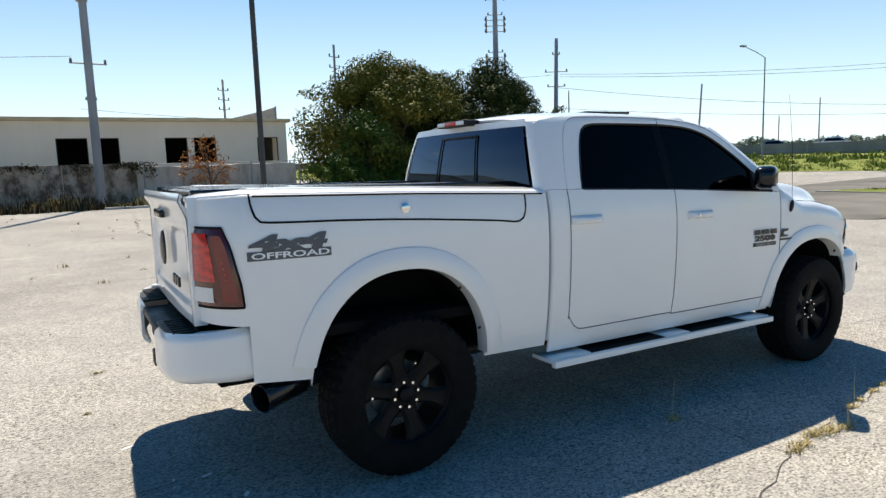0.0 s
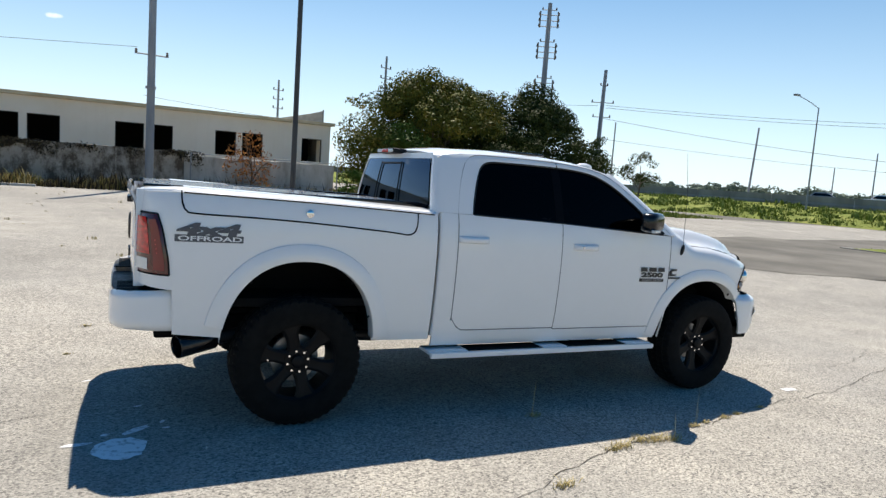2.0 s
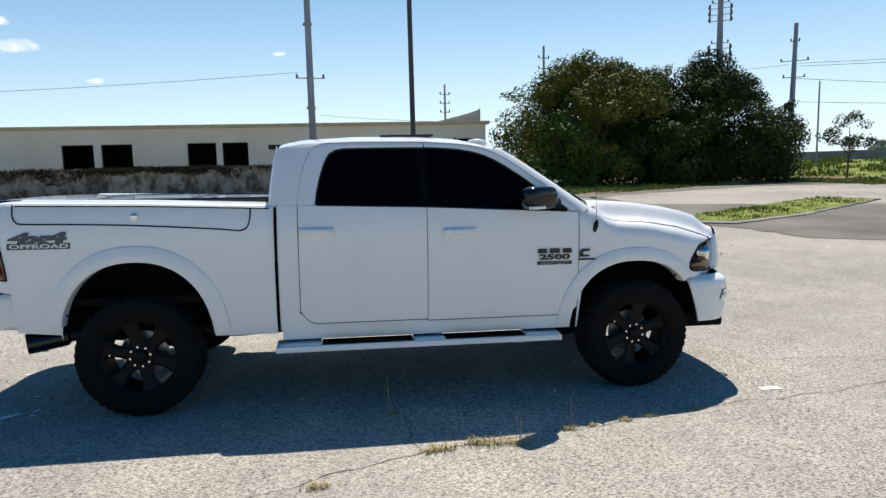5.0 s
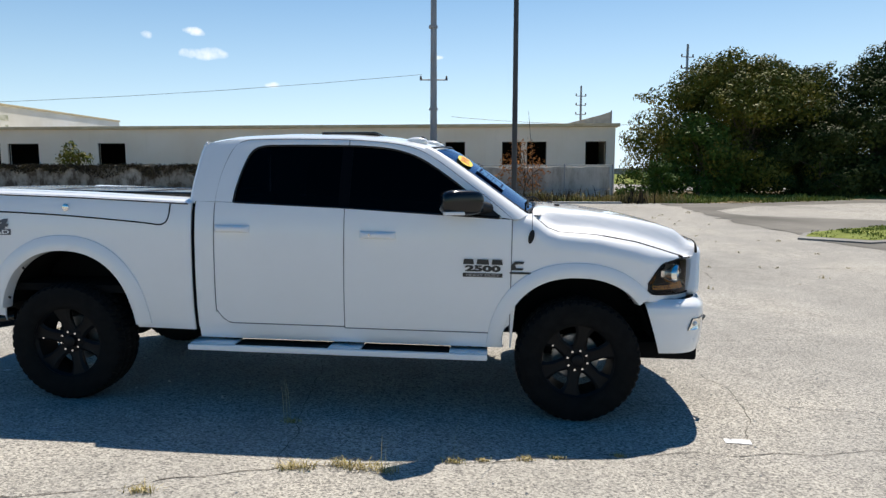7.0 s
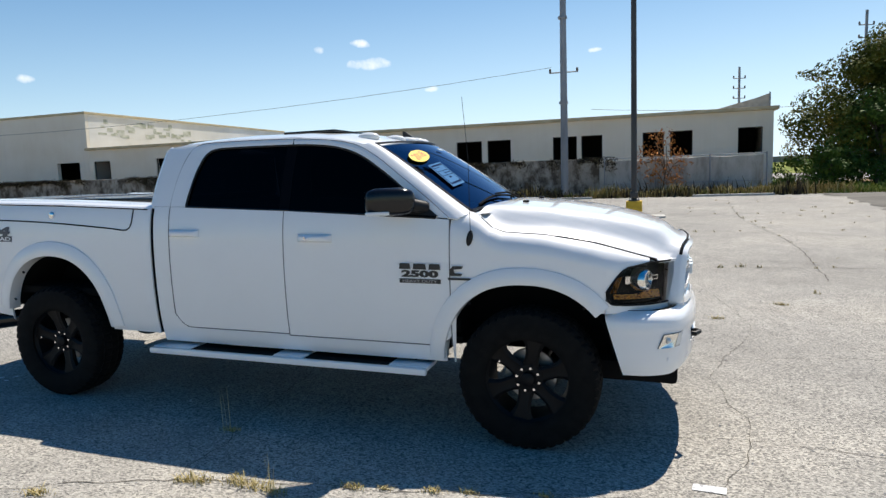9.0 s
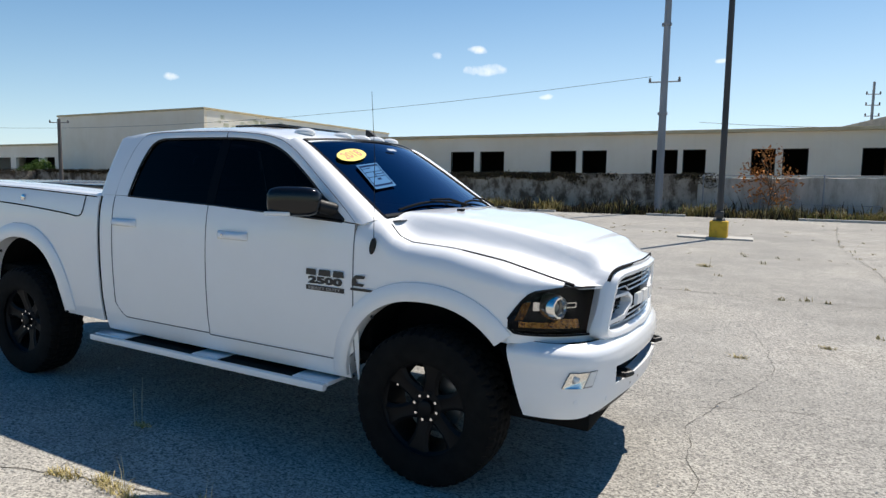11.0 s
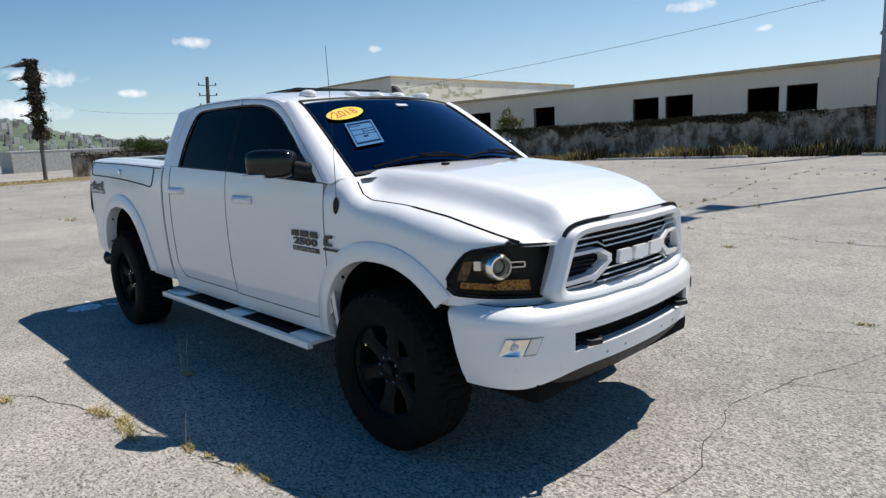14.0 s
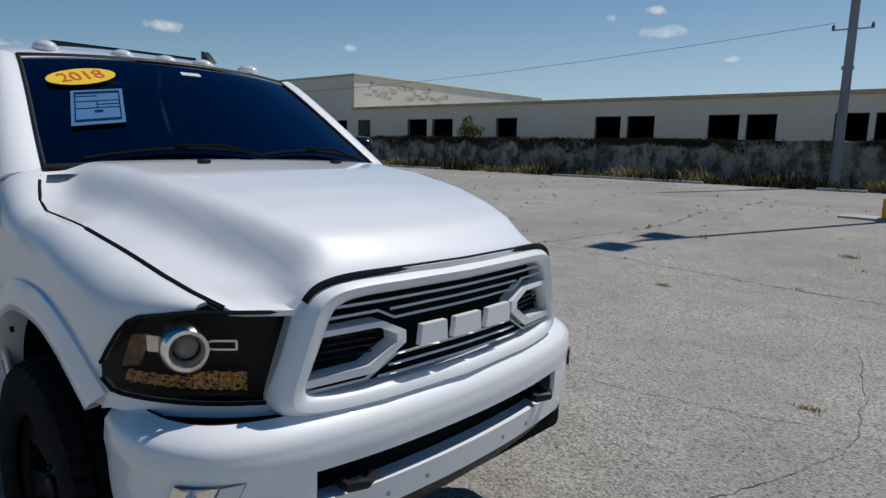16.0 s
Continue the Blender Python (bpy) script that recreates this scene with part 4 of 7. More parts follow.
for k in range(34):
    y0, z0 = FY + 1.2 + 0.33 * k, 5.85 + rb.uniform(0, 1.2)
    part("faded_sign", under(box((-41.405, y0, z0), (-41.398 + 0.0002 * k, y0 + rb.uniform(0.35, 0.9), z0 + rb.uniform(0.12, 0.5))), bo), M_sign, block, "patch of faded grey-green sign paint", smooth=False)
wing = empty("far_wing", (-68, FY, 0.42), "low cream wing of the abandoned building with dark openings", "building")
wo = Vector((-68, FY, 0.42))
part("front_wall", under(front_wall(-75, -62.45, 0.3, 4.9, FY, 0.3, [(-74, -71.2, 2.3, 3.7), (-70.2, -66.0, 2.3, 3.7), (-65.0, -63.2, 2.3, 3.7)]), wo), M_facade, wing, smooth=False)
part("roof", under(box((-75.2, FY - 0.2, 4.903), (-62.45, 50, 5.1), 0.02), wo), M_fascia, wing, smooth=False)
# room shade painted on the wall behind the wing's openings
part("inner_partition", under(box((-74.8, 40, 0.3), (-62.6, 40.2, 4.8)), wo), M_room_shade, wing, smooth=False)
part("end_wall", under(box((-75, FY + 0.31, 0.3), (-74.7, 50, 4.9)), wo), M_white_render, wing, smooth=False)

# west side: white gable, long shed, hills
gable = empty("white_building", (-62, 3, 0.0), "plain white rendered building beyond the lot", "building")
part("wall", box((-14, -22, 0.0), (3, 4.7, 7.4), 0.02), M_white_render, gable, smooth=False)
part("roof", box((-14.2, -22.2, 7.403), (3.1, 4.8, 7.5), 0.02), M_concrete, gable, smooth=False)
shed = empty("long_shed", (-110, 40, 0.0), "long grey metal shed with a white end wall", "shed")
part("wall", box((-4, -21, 0.0), (4, -0.5, 3.3), 0.02), M_concrete, shed, smooth=False)
part("roof", box((-4.2, -21.2, 3.303), (4.05, -0.3, 3.45), 0.02), M_white_render, shed, smooth=False)
part("end_wall", box((4.06, -4.2, 0.0), (4.2, -0.4, 3.9), 0.0), M_white_render, shed, smooth=False)
e, h = straight_pole("utility_pole", -46.0, 20.7, 7.7, 0.2, 0.13, M_wood_pole, "dark utility pole with three crossarms at the lot edge", (0.2, 0.3))
for z in (7.1, 6.3, 5.5):
    crossarm(e, z - 0.3, 0.7, (0.3, 1), M_wood_pole, 2, (0.18, 0.26))
e, h = straight_pole("utility_pole", -50.5, 29.2, 6.5, 0.17, 0.13, M_wood_pole, "short wooden utility pole with one crossarm", (0, 0))
crossarm(e, h - 0.3, 0.8, (1, 0.6), M_wood_pole, 2)
e, h = straight_pole("utility_pole", -54.5, 10.8, 9.0, 0.16, 0.12, M_wood_pole, "utility pole overgrown with dry dark vines", (0.1, 0.2))
rv = np.random.RandomState(33)
verts, faces = [], []
for _ in range(4200):
    z = 3.2 + 6.1 * rv.rand()
    wide = 0.28 + 0.38 * (0.5 + 0.5 * math.sin(z * 4.1)) * rv.rand() + (0.6 * rv.rand() if rv.rand() < 0.06 else 0)
    a = rv.uniform(0, 6.28)
    p = Vector((wide * math.cos(a) + 0.06, wide * math.sin(a) + 0.12, z))
    q = p + Vector((rv.normal(0, 0.1), rv.normal(0, 0.12), rv.normal(-0.08, 0.08)))
    r = p + Vector((rv.normal(0, 0.1), rv.normal(0, 0.1), rv.normal(0, 0.1)))
    n = len(verts)
    verts += [tuple(p), tuple(q), tuple(r)]
    faces.append((n, n + 1, n + 2))
for z0, reach in ((9.1, 1.7), (8.1, 1.4), (7.3, 0.8), (6.5, 1.2), (5.3, 1.0), (8.6, -0.6), (7.0, -0.5)):
    for _ in range(60):      # dead fronds that trail to one side
        q = rv.rand() ** 1.6
        p = Vector((rv.normal(0, 0.08), -reach * q, z0 - 0.28 * q * abs(reach) + rv.normal(0, 0.13) * (1 - q)))
        n = len(verts)
        verts += [tuple(p), tuple(p + Vector((0.02, -0.28 * reach, -0.10))), tuple(p + Vector((0.05, 0.02, -0.09 * (1.2 - q))))]
        faces.append((n, n + 1, n + 2))
part("vine_growth", arrays("vine_growth", verts, faces, M_deadvine), M_deadvine, e, "dry dark vine growth", smooth=False)


flat_patch('soil_strip', [(-56.5, -12), (-46, -12), (-45.5, 5), (-46, 27), (-56.5, 27)], M_soil, 0.012, 'dry soil strip at the end of the lot', 'soil', jitter=0.3, seed=15)
tufts('west_weeds', [(rs.uniform(-56, -45.5), rs.uniform(-10, 27), rs.uniform(0.5, 1.4)) for _ in range(420)], M_straw,
      'patchy green and dry weeds at the end of the lot', 'weeds', 6, (0.03, 0.13), 0.03, 0.5, 10)


def ridge(name, dist, az0, az1, heights, material, label, seed, rough=0.05):
    """A far ridge: a thick sheet that rises from the ground to an uneven skyline."""
    n = 90 if rough < 0.1 else 300
    def fn(u, v):
        az = radians(az0 + (az1 - az0) * u)
        hgt = np.interp(u, np.linspace(0, 1, len(heights)), heights)
        hgt *= 1 + 0.10 * noise.noise(Vector((u * 18 + seed, 0, 0))) + rough * noise.noise(Vector((u * 70 + seed, 3, 0))) + rough * 0.6 * noise.noise(Vector((u * 190 + seed, 3, 0)))
        d = dist * (1 + 0.35 * v)
        bumpy = 1 + 0.08 * noise.noise(Vector((u * 60, v * 6, seed)))
        return (d * math.cos(az), d * math.sin(az), -2 + (hgt + 2) * math.sin(v * math.pi / 2) * (bumpy if 0 < v < 1 else 1))
    OPEN_SHEETS.add(name)
    return tagged(part(name, grid(fn, n, 12), material, None), label, "hill", kind="structure")


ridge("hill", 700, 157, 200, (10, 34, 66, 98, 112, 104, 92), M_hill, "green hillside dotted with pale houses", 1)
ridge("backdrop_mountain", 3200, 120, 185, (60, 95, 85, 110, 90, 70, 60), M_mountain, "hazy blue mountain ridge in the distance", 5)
rh = np.random.RandomState(5)
bm = bmesh.new()
for _ in range(480):
    az, v = radians(rh.uniform(158.5, 196)), rh.uniform(0.1, 0.75)
    u = (math.degrees(az) - 157) / 43
    hgt = np.interp(u, np.linspace(0, 1, 7), (10, 34, 66, 98, 112, 104, 92)) * math.sin(v * math.pi / 2)
    d = 700 * (1 + 0.35 * v) - 4
    x, y, s = d * math.cos(az), d * math.sin(az), rh.uniform(1.2, 2.7)
    add_box(bm, (x - s, y - s, hgt - 4), (x + s, y + s, hgt + rh.uniform(2, 4.5)))
tagged(part("hillside_houses", bm, M_house_pale, None, smooth=False), "many pale houses scattered over the hillside", "houses", kind="stuff")


# ---- trees ----
def leafy(seed, clumps, per, size, flat=0.5):
    """Leaf blades as small bent quads, gathered in clumps (x, y, z, rx, ry, rz)."""
    r = np.random.RandomState(seed)
    V, F = [], []
    for cx, cy, cz, ax, ay, az in clumps:
        k = int(per * ax * az)
        d = r.normal(size=(k, 3))
        d /= np.linalg.norm(d, axis=1)[:, None]
        rad = 0.55 + 0.5 * r.rand(k) ** 0.6
        P = np.array([cx, cy, cz]) + d * rad[:, None] * np.array([ax, ay, az])
        A = r.normal(size=(k, 3))
        A -= 0.75 * (A * d).sum(1)[:, None] * d          # blades lie along the clump, facing out
        A /= np.linalg.norm(A, axis=1)[:, None]
        B = np.cross(A, d + 0.45 * r.normal(size=(k, 3)))
        B /= np.linalg.norm(B, axis=1)[:, None]
        s = size * r.uniform(0.6, 1.4, k)[:, None]
        n0 = len(V)
        Q = np.stack([P - A * s, P + B * s * flat, P + A * s, P - B * s * flat], 1).reshape(-1, 3)
        V += [tuple(q) for q in Q]
        F += [(n0 + 4 * i, n0 + 4 * i + 1, n0 + 4 * i + 2, n0 + 4 * i + 3) for i in range(k)]
    return V, F


def far_woods():
    """An uneven line of far tree crowns beyond the highway."""
    r = np.random.RandomState(91)
    clumps = []
    for k in range(520):
        az = radians(r.uniform(2, 47))
        d = r.uniform(225, 290)
        tall = 4.6 + 2.6 * noise.noise(Vector((math.degrees(az) * 0.55, 4.0, 0))) + r.uniform(-1.2, 1.6)
        if tall < 3.4:
            continue
        for j in range(3):
            w = r.uniform(1.3, 2.8)
            clumps.append((d * math.cos(az) + r.normal(0, 1.6), d * math.sin(az) + r.normal(0, 1.6), max(1.0, tall * (0.45 + 0.27 * j)), w, w, w * 0.62))
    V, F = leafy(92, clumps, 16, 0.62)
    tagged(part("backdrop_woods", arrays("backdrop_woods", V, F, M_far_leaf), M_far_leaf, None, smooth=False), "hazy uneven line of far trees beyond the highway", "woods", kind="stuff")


def tree(x, y, height, wide, leaf, label, seed, per=420, size=0.095, low=0.12, trunk_r=0.28, clump=1.25, depth=None, n_clump=70):
    r = np.random.RandomState(seed)
    depth = depth or wide * 0.7
    z0 = gz(x, y)
    e = empty("tree", (x, y, z0), label, "tree", group="trees behind the lot")
    clumps, limbs = [], []
    for k in range(n_clump):
        a = r.uniform(0, 6.283)
        q = r.rand() ** 0.5
        hh = r.uniform(low, 1.0)
        env_r = math.sin(min(1, (hh - low + 0.16) / (1.16 - low)) * math.pi * 0.80 + 0.35)
        cx, cy = math.cos(a) * q * wide * env_r, math.sin(a) * q * depth * env_r
        cz = height * hh * (1 - 0.22 * q * q) - clump * 0.4
        s = clump * r.uniform(0.6, 1.25)
        clumps.append((cx, cy, max(cz, s * 0.6), s, s, s * 0.72))
        if k % 4 == 0:
            limbs.append((cx, cy, max(cz, 0.6)))
    for k in range(n_clump // 2):            # thin sprigs that break the outline
        cx, cy, cz, ax, ay, az = clumps[r.randint(len(clumps))]
        d = Vector(r.normal(size=3)).normalized()
        d.z = abs(d.z)
        for j in range(3):
            clumps.append((cx + d.x * ax * (1.0 + 0.25 * j), cy + d.y * ay * (1.0 + 0.25 * j), cz + d.z * az * (1.1 + 0.3 * j), 0.30 * ax * (1 - 0.25 * j), 0.30 * ay, 0.34 * az * (1 - 0.2 * j)))
    V, F = leafy(seed + 1, clumps, per, size)
    bm = bmesh.new()
    add_tube(bm, [(0, 0, -0.1), (0.1, 0.05, height * 0.2), (0.25, 0.1, height * 0.42), (0.2, 0.2, height * 0.7)], trunk_r, 9, trunk_r * 0.3)
    part("trunk", bm, M_bark, e)
    for lx, ly, lz in limbs:
        b = Vector((0.15, 0.1, height * r.uniform(0.12, 0.4)))
        m2 = b.lerp(Vector((lx, ly, lz)), 0.5) + Vector((0, 0, 0.25))
        part("limb", tube([b, m2, (lx, ly, lz)], trunk_r * 0.35, 6, 0.03), M_bark, e)
    part("crown", arrays("crown", V, F, leaf), leaf, e, smooth=False)
    return e


far_woods()
tree(17.0, 37.5, 10.0, 7.0, M_leaf_a, "large spreading olive-green tree with a dense crown", 41, n_clump=150, per=460, clump=1.35, size=0.10)
tree(25.8, 38.2, 9.2, 6.4, M_leaf_b, "large dark green tree merging with its neighbour", 43, n_clump=130, per=460, clump=1.3, size=0.10)
tree(21.6, 38.8, 8.7, 4.6, M_leaf_b, "dark green tree between two larger crowns", 44, n_clump=60, per=440, clump=1.2, size=0.10)
tree(13.6, 34.6, 5.2, 2.6, M_leaf_c, "bright green bushy tree beside the building", 45, n_clump=40, clump=0.9, trunk_r=0.15, low=0.05)
tree(20.5, 34.5, 4.2, 4.2, M_leaf_b, "low dark green undergrowth below the trees", 46, n_clump=48, clump=1.0, trunk_r=0.15, low=0.03, depth=1.6)
tree(27.5, 35.6, 4.4, 3.6, M_leaf_b, "low dark green undergrowth below the trees", 47, n_clump=44, clump=1.0, trunk_r=0.15, low=0.03, depth=1.6)
tree(37.0, 37.8, 5.4, 2.2, M_leaf_b, "small thin tree with an airy crown", 48, n_clump=16, clump=0.62, trunk_r=0.09, low=0.55)
tree(11.0, 33.2, 2.3, 1.3, M_leaf_c, "small green shrub beside the wall", 49, n_clump=22, clump=0.5, trunk_r=0.05, low=0.05)
tree(9.2, 32.4, 1.9, 1.2, M_leaf_c, "low green bush at the end of the wall", 55, n_clump=20, clump=0.45, trunk_r=0.04, low=0.05)
tree(2.9, 30.2, 3.5, 1.5, M_rust_leaf, "rust-orange dried shrub in front of the wall", 51, per=130, n_clump=54, clump=0.40, trunk_r=0.04, low=0.22, size=0.075)
tree(-24.2, 32.2, 4.0, 1.1, M_leaf_a, "small olive bush growing behind the wall", 52, n_clump=22, clump=0.5, trunk_r=0.05, low=0.2)
tree(-60, 33, 3.0, 2.6, M_leaf_c, "green bush above the end of the wall", 53, n_clump=30, clump=0.7, trunk_r=0.06, low=0.3)
tree(-75, 26, 4.2, 5.0, M_leaf_b, "rounded green tree beyond the wall", 54, n_clump=36, clump=1.2, trunk_r=0.15, low=0.2)


# ---- the pickup truck ----
truck = empty("pickup_truck", (0, -0.03, 0), "white crew-cab pickup truck with black wheels and tinted windows", "pickup truck")
truck.scale = (1, 0.97, 1)
truck.rotation_euler = (0, radians(0.95), 0)
Z_W = [0.40, 0.50, 0.60, 0.75, 0.95, 1.10, 1.22, 1.32, 1.42, 1.48, 1.52, 1.56]
Y_W = [0.900, 0.925, 0.952, 0.975, 0.988, 0.992, 0.991, 0.986, 0.974, 0.960, 0.945, 0.925]


def half(z):
    return float(np.interp(z, Z_W, Y_W))


REAR = smooth_line([(-2.66, 0.0), (-2.74, -0.010), (-2.81, -0.045), (-2.87, -0.100), (-2.915, -0.175), (-2.94, -0.26), (-2.95, -0.40)], 60)
FRONT = smooth_line([(2.12, 0.0), (2.28, -0.010), (2.40, -0.040), (2.52, -0.105), (2.62, -0.185), (2.70, -0.275), (2.755, -0.37), (2.79, -0.48)], 60)
S_REAR = np.r_[0, np.cumsum(np.linalg.norm(np.diff(REAR, axis=0), axis=1))]
S_FRONT = np.r_[0, np.cumsum(np.linalg.norm(np.diff(FRONT, axis=0), axis=1))]


def plan(s):
    """Place on the body's outline seen from above: x and the offset from its half width, by the length s along it."""
    if s < -2.66:
        return float(np.interp(-2.66 - s, S_REAR, REAR[:, 0])), float(np.interp(-2.66 - s, S_REAR, REAR[:, 1]))
    if s > 2.12:
        return float(np.interp(s - 2.12, S_FRONT, FRONT[:, 0])), float(np.interp(s - 2.12, S_FRONT, FRONT[:, 1]))
    return s, 0.0


def side(s, z, sg, out=0.0):
    """A point of the body side; sg -1 is the truck's right, out lifts it off the surface."""
    x, dy = plan(s)
    xa, ya = plan(s - 0.01)
    xb, yb = plan(s + 0.01)
    t = Vector((xb - xa, yb - ya)).normalized()
    return Vector((x - t.y * out, sg * (half(z) + dy + t.x * out), z))


def s_of_x(x):
    """Length along the outline at a given x near the nose."""
    return 2.12 + float(np.interp(x, FRONT[:, 0], S_FRONT)) if x > 2.12 else x


ARCH_R = (-1.89, 0.50, 0.525, 0.63, 2.25)
ARCH_F = (1.88, 0.44, 0.535, 0.595, 2.3)


def arch_z(x, a, grow=0.0):
    xc, z0, w, h, n = a
    q = abs(x - xc) / (w + grow)
    return z0 + (h + grow) * (1 - q ** n) ** (1 / n) if q < 1 else z0


def spaced(a, b, n):
    return [a + (b - a) * k / n for k in range(n + 1)]


def arch_cols(a, x0, x1):
    """Column places, close together where the wheel arch is steep."""
    xc, z0, w, h, n = a
    xs = {round(xc + w * math.cos(math.pi * k / 36), 4) for k in range(37)} | {round(v, 4) for v in spaced(x0, x1, 12)}
    return sorted(v for v in xs if x0 - 1e-6 <= v <= x1 + 1e-6)


def column_panel(cols, rows, sg, bm=None, top=None):
    """A body panel from columns (s, z low, z high)."""
    bm = bm or bmesh.new()
    vs = [[bm.verts.new(side(s, zb + (zt - zb) * j / rows, sg)) for j in range(rows + 1)] for s, zb, zt in cols]
    for A, B in zip(vs, vs[1:]):
        for j in range(rows):
            bm.faces.new((A[j], B[j], B[j + 1], A[j + 1]))
    return bm


def rail_z(s):
    return float(np.interp(s, [-3.0, -2.7, -1.8, -0.9], [1.535, 1.55, 1.535, 1.505]))


def bed_low(s):
    return float(np.interp(s, [-3.1, -2.715, -2.70, -2.42, -1.3, -0.9], [0.95, 0.93, 0.645, 0.615, 0.56, 0.555]))


# tube along a line; its default gap colours stand for shade between panels
def seam(pts, r=0.0036, name="panel_gap", parent=None, mt=None):
    return part(name, tube(pts, r, 5), mt or (M_door_gap if r < 0.0037 else M_seam), parent or truck)


# hood edge on the right: x -> y, z
HE_X, HE_Y, HE_Z = [1.50, 1.56, 1.60, 1.66, 1.74, 2.00, 2.28, 2.45, 2.56, 2.69], [0.835, 0.848, 0.865, 0.882, 0.887, 0.875, 0.848, 0.815, 0.785, 0.737], [1.475, 1.455, 1.420, 1.372, 1.345, 1.330, 1.283, 1.237, 1.205, 1.168]


def hood_edge(x):
    return float(np.interp(x, HE_X, HE_Y)), float(np.interp(x, HE_X, HE_Z))


HL_TOP = ([2.36, 2.40, 2.455, 2.50, 2.66, 2.80, 3.0], [0.99, 1.045, 1.115, 1.140, 1.163, 1.163, 1.158])      # by s, not x
HL_BOT = ([2.36, 2.378, 2.42, 2.52, 2.66, 3.0], [0.968, 0.936, 0.926, 0.920, 0.916, 0.912])
S_HL0, S_HL1 = 2.365, 2.93


def hl_top(s):
    return float(np.interp(s, *HL_TOP))


def hl_bot(s):
    return float(np.interp(s, *HL_BOT))


def fender_mesh(sg):
    bm = bmesh.new()
    cols = [1.41] + [x for x in arch_cols(ARCH_F, 1.42, 2.365)]
    def column(s, zb, rows=12, roll=7):
        x, _ = plan(s)
        ye, ze = hood_edge(x)
        zs = max(zb + 0.006, ze - 0.115)
        out = [side(s, zb + (zs - zb) * j / rows, sg) for j in range(rows + 1)]
        p0 = out[-1]
        p2 = Vector((x, sg * min(ye, abs(p0.y)), max(ze, zs + 0.004)))
        p1 = Vector((x, p0.y * 0.6 + p2.y * 0.4 + sg * 0.028, ze - 0.004))
        p1.y = sg * min(max(abs(p1.y), ye + 0.03), max(abs(p0.y), ye))
        for j in range(1, roll + 1):
            t = j / roll
            out.append(p0 * (1 - t) ** 2 + p1 * 2 * t * (1 - t) + p2 * t * t)
        return out
    vs = []
    for s in cols:
        zb = arch_z(plan(s)[0], ARCH_F) if s < 2.35 else 0.87
        if s < 1.43:
            zb = 0.50
        if s > 2.30:
            zb = max(zb, 0.872)
        vs.append([bm.verts.new(p) for p in column(s, zb)])
    for A, B in zip(vs, vs[1:]):
        for j in range(len(A) - 1):
            bm.faces.new((A[j], B[j], B[j + 1], A[j + 1]))
    # above the headlamp
    last = None
    for s in spaced(2.365, 2.665, 14):
        row = [bm.verts.new(p) for p in column(s, hl_top(s))]
        if last:
            for j in range(len(row) - 1):
                bm.faces.new((last[j], row[j], row[j + 1], last[j + 1]))
        last = row
    # below the headlamp
    column_panel([(s, 0.872, hl_bot(s)) for s in spaced(2.365, 2.93, 14)], 2, sg, bm)
    return solid(bm, 0.012)


def flare_mesh(a, sg, t0, t1, width, proud):
    """The moulded lip round a wheel arch, with its return into the wheel well."""
    xc, z0, w, h, n = a
    rows = [(-0.004, -0.07), (-0.004, 0.0), (0.0, proud * 0.8), (0.012, proud), (width * 0.45, proud * 0.9), (width * 0.8, proud * 0.62), (width * 0.97, proud * 0.35), (width, -0.004)]
    bm = bmesh.new()
    vs = []
    for k in range(57):
        th = radians(t0 + (t1 - t0) * k / 56)
        c, s_ = math.cos(th), math.sin(th)
        base = Vector((xc + w * math.copysign(abs(c) ** (2 / n), c), z0 + h * math.copysign(abs(s_) ** (2 / n), s_)))
        nrm = Vector((c / w, s_ / h)).normalized()
        row = []
        for g, o in rows:
            q = base + nrm * g
            row.append(bm.verts.new(side(s_of_x(q.x), q.y, sg, o)))
        vs.append(row)
    for A, B in zip(vs, vs[1:]):
        for j in range(len(rows) - 1):
            bm.faces.new((A[j], B[j], B[j + 1], A[j + 1]))
    return bm


def well_mesh(a, sg, lo_deg, hi_deg):
    """Dark liner: a barrel vault over the wheel with its inner wall."""
    xc, z0, w, h, n = a
    bm = bmesh.new()
    vs = []
    for k in range(25):
        th = radians(lo_deg + (hi_deg - lo_deg) * k / 24)
        c, s_ = math.cos(th), math.sin(th)
        x, z = xc + (w + 0.01) * math.copysign(abs(c) ** (2 / n), c), z0 + (h + 0.01) * math.copysign(abs(s_) ** (2 / n), s_)
        vs.append([bm.verts.new((x, sg * y, z)) for y in (0.955, 0.80, 0.62, 0.50)])
    for A, B in zip(vs, vs[1:]):
        for j in range(3):
            bm.faces.new((A[j], B[j], B[j + 1], A[j + 1]))
    bm.faces.new([v[3] for v in vs])
    return bm


def text_on_side(sx, z, sg=-1, out=0.003):
    return lambda a, b, d: side(sx + a, z + b, sg, out + d)


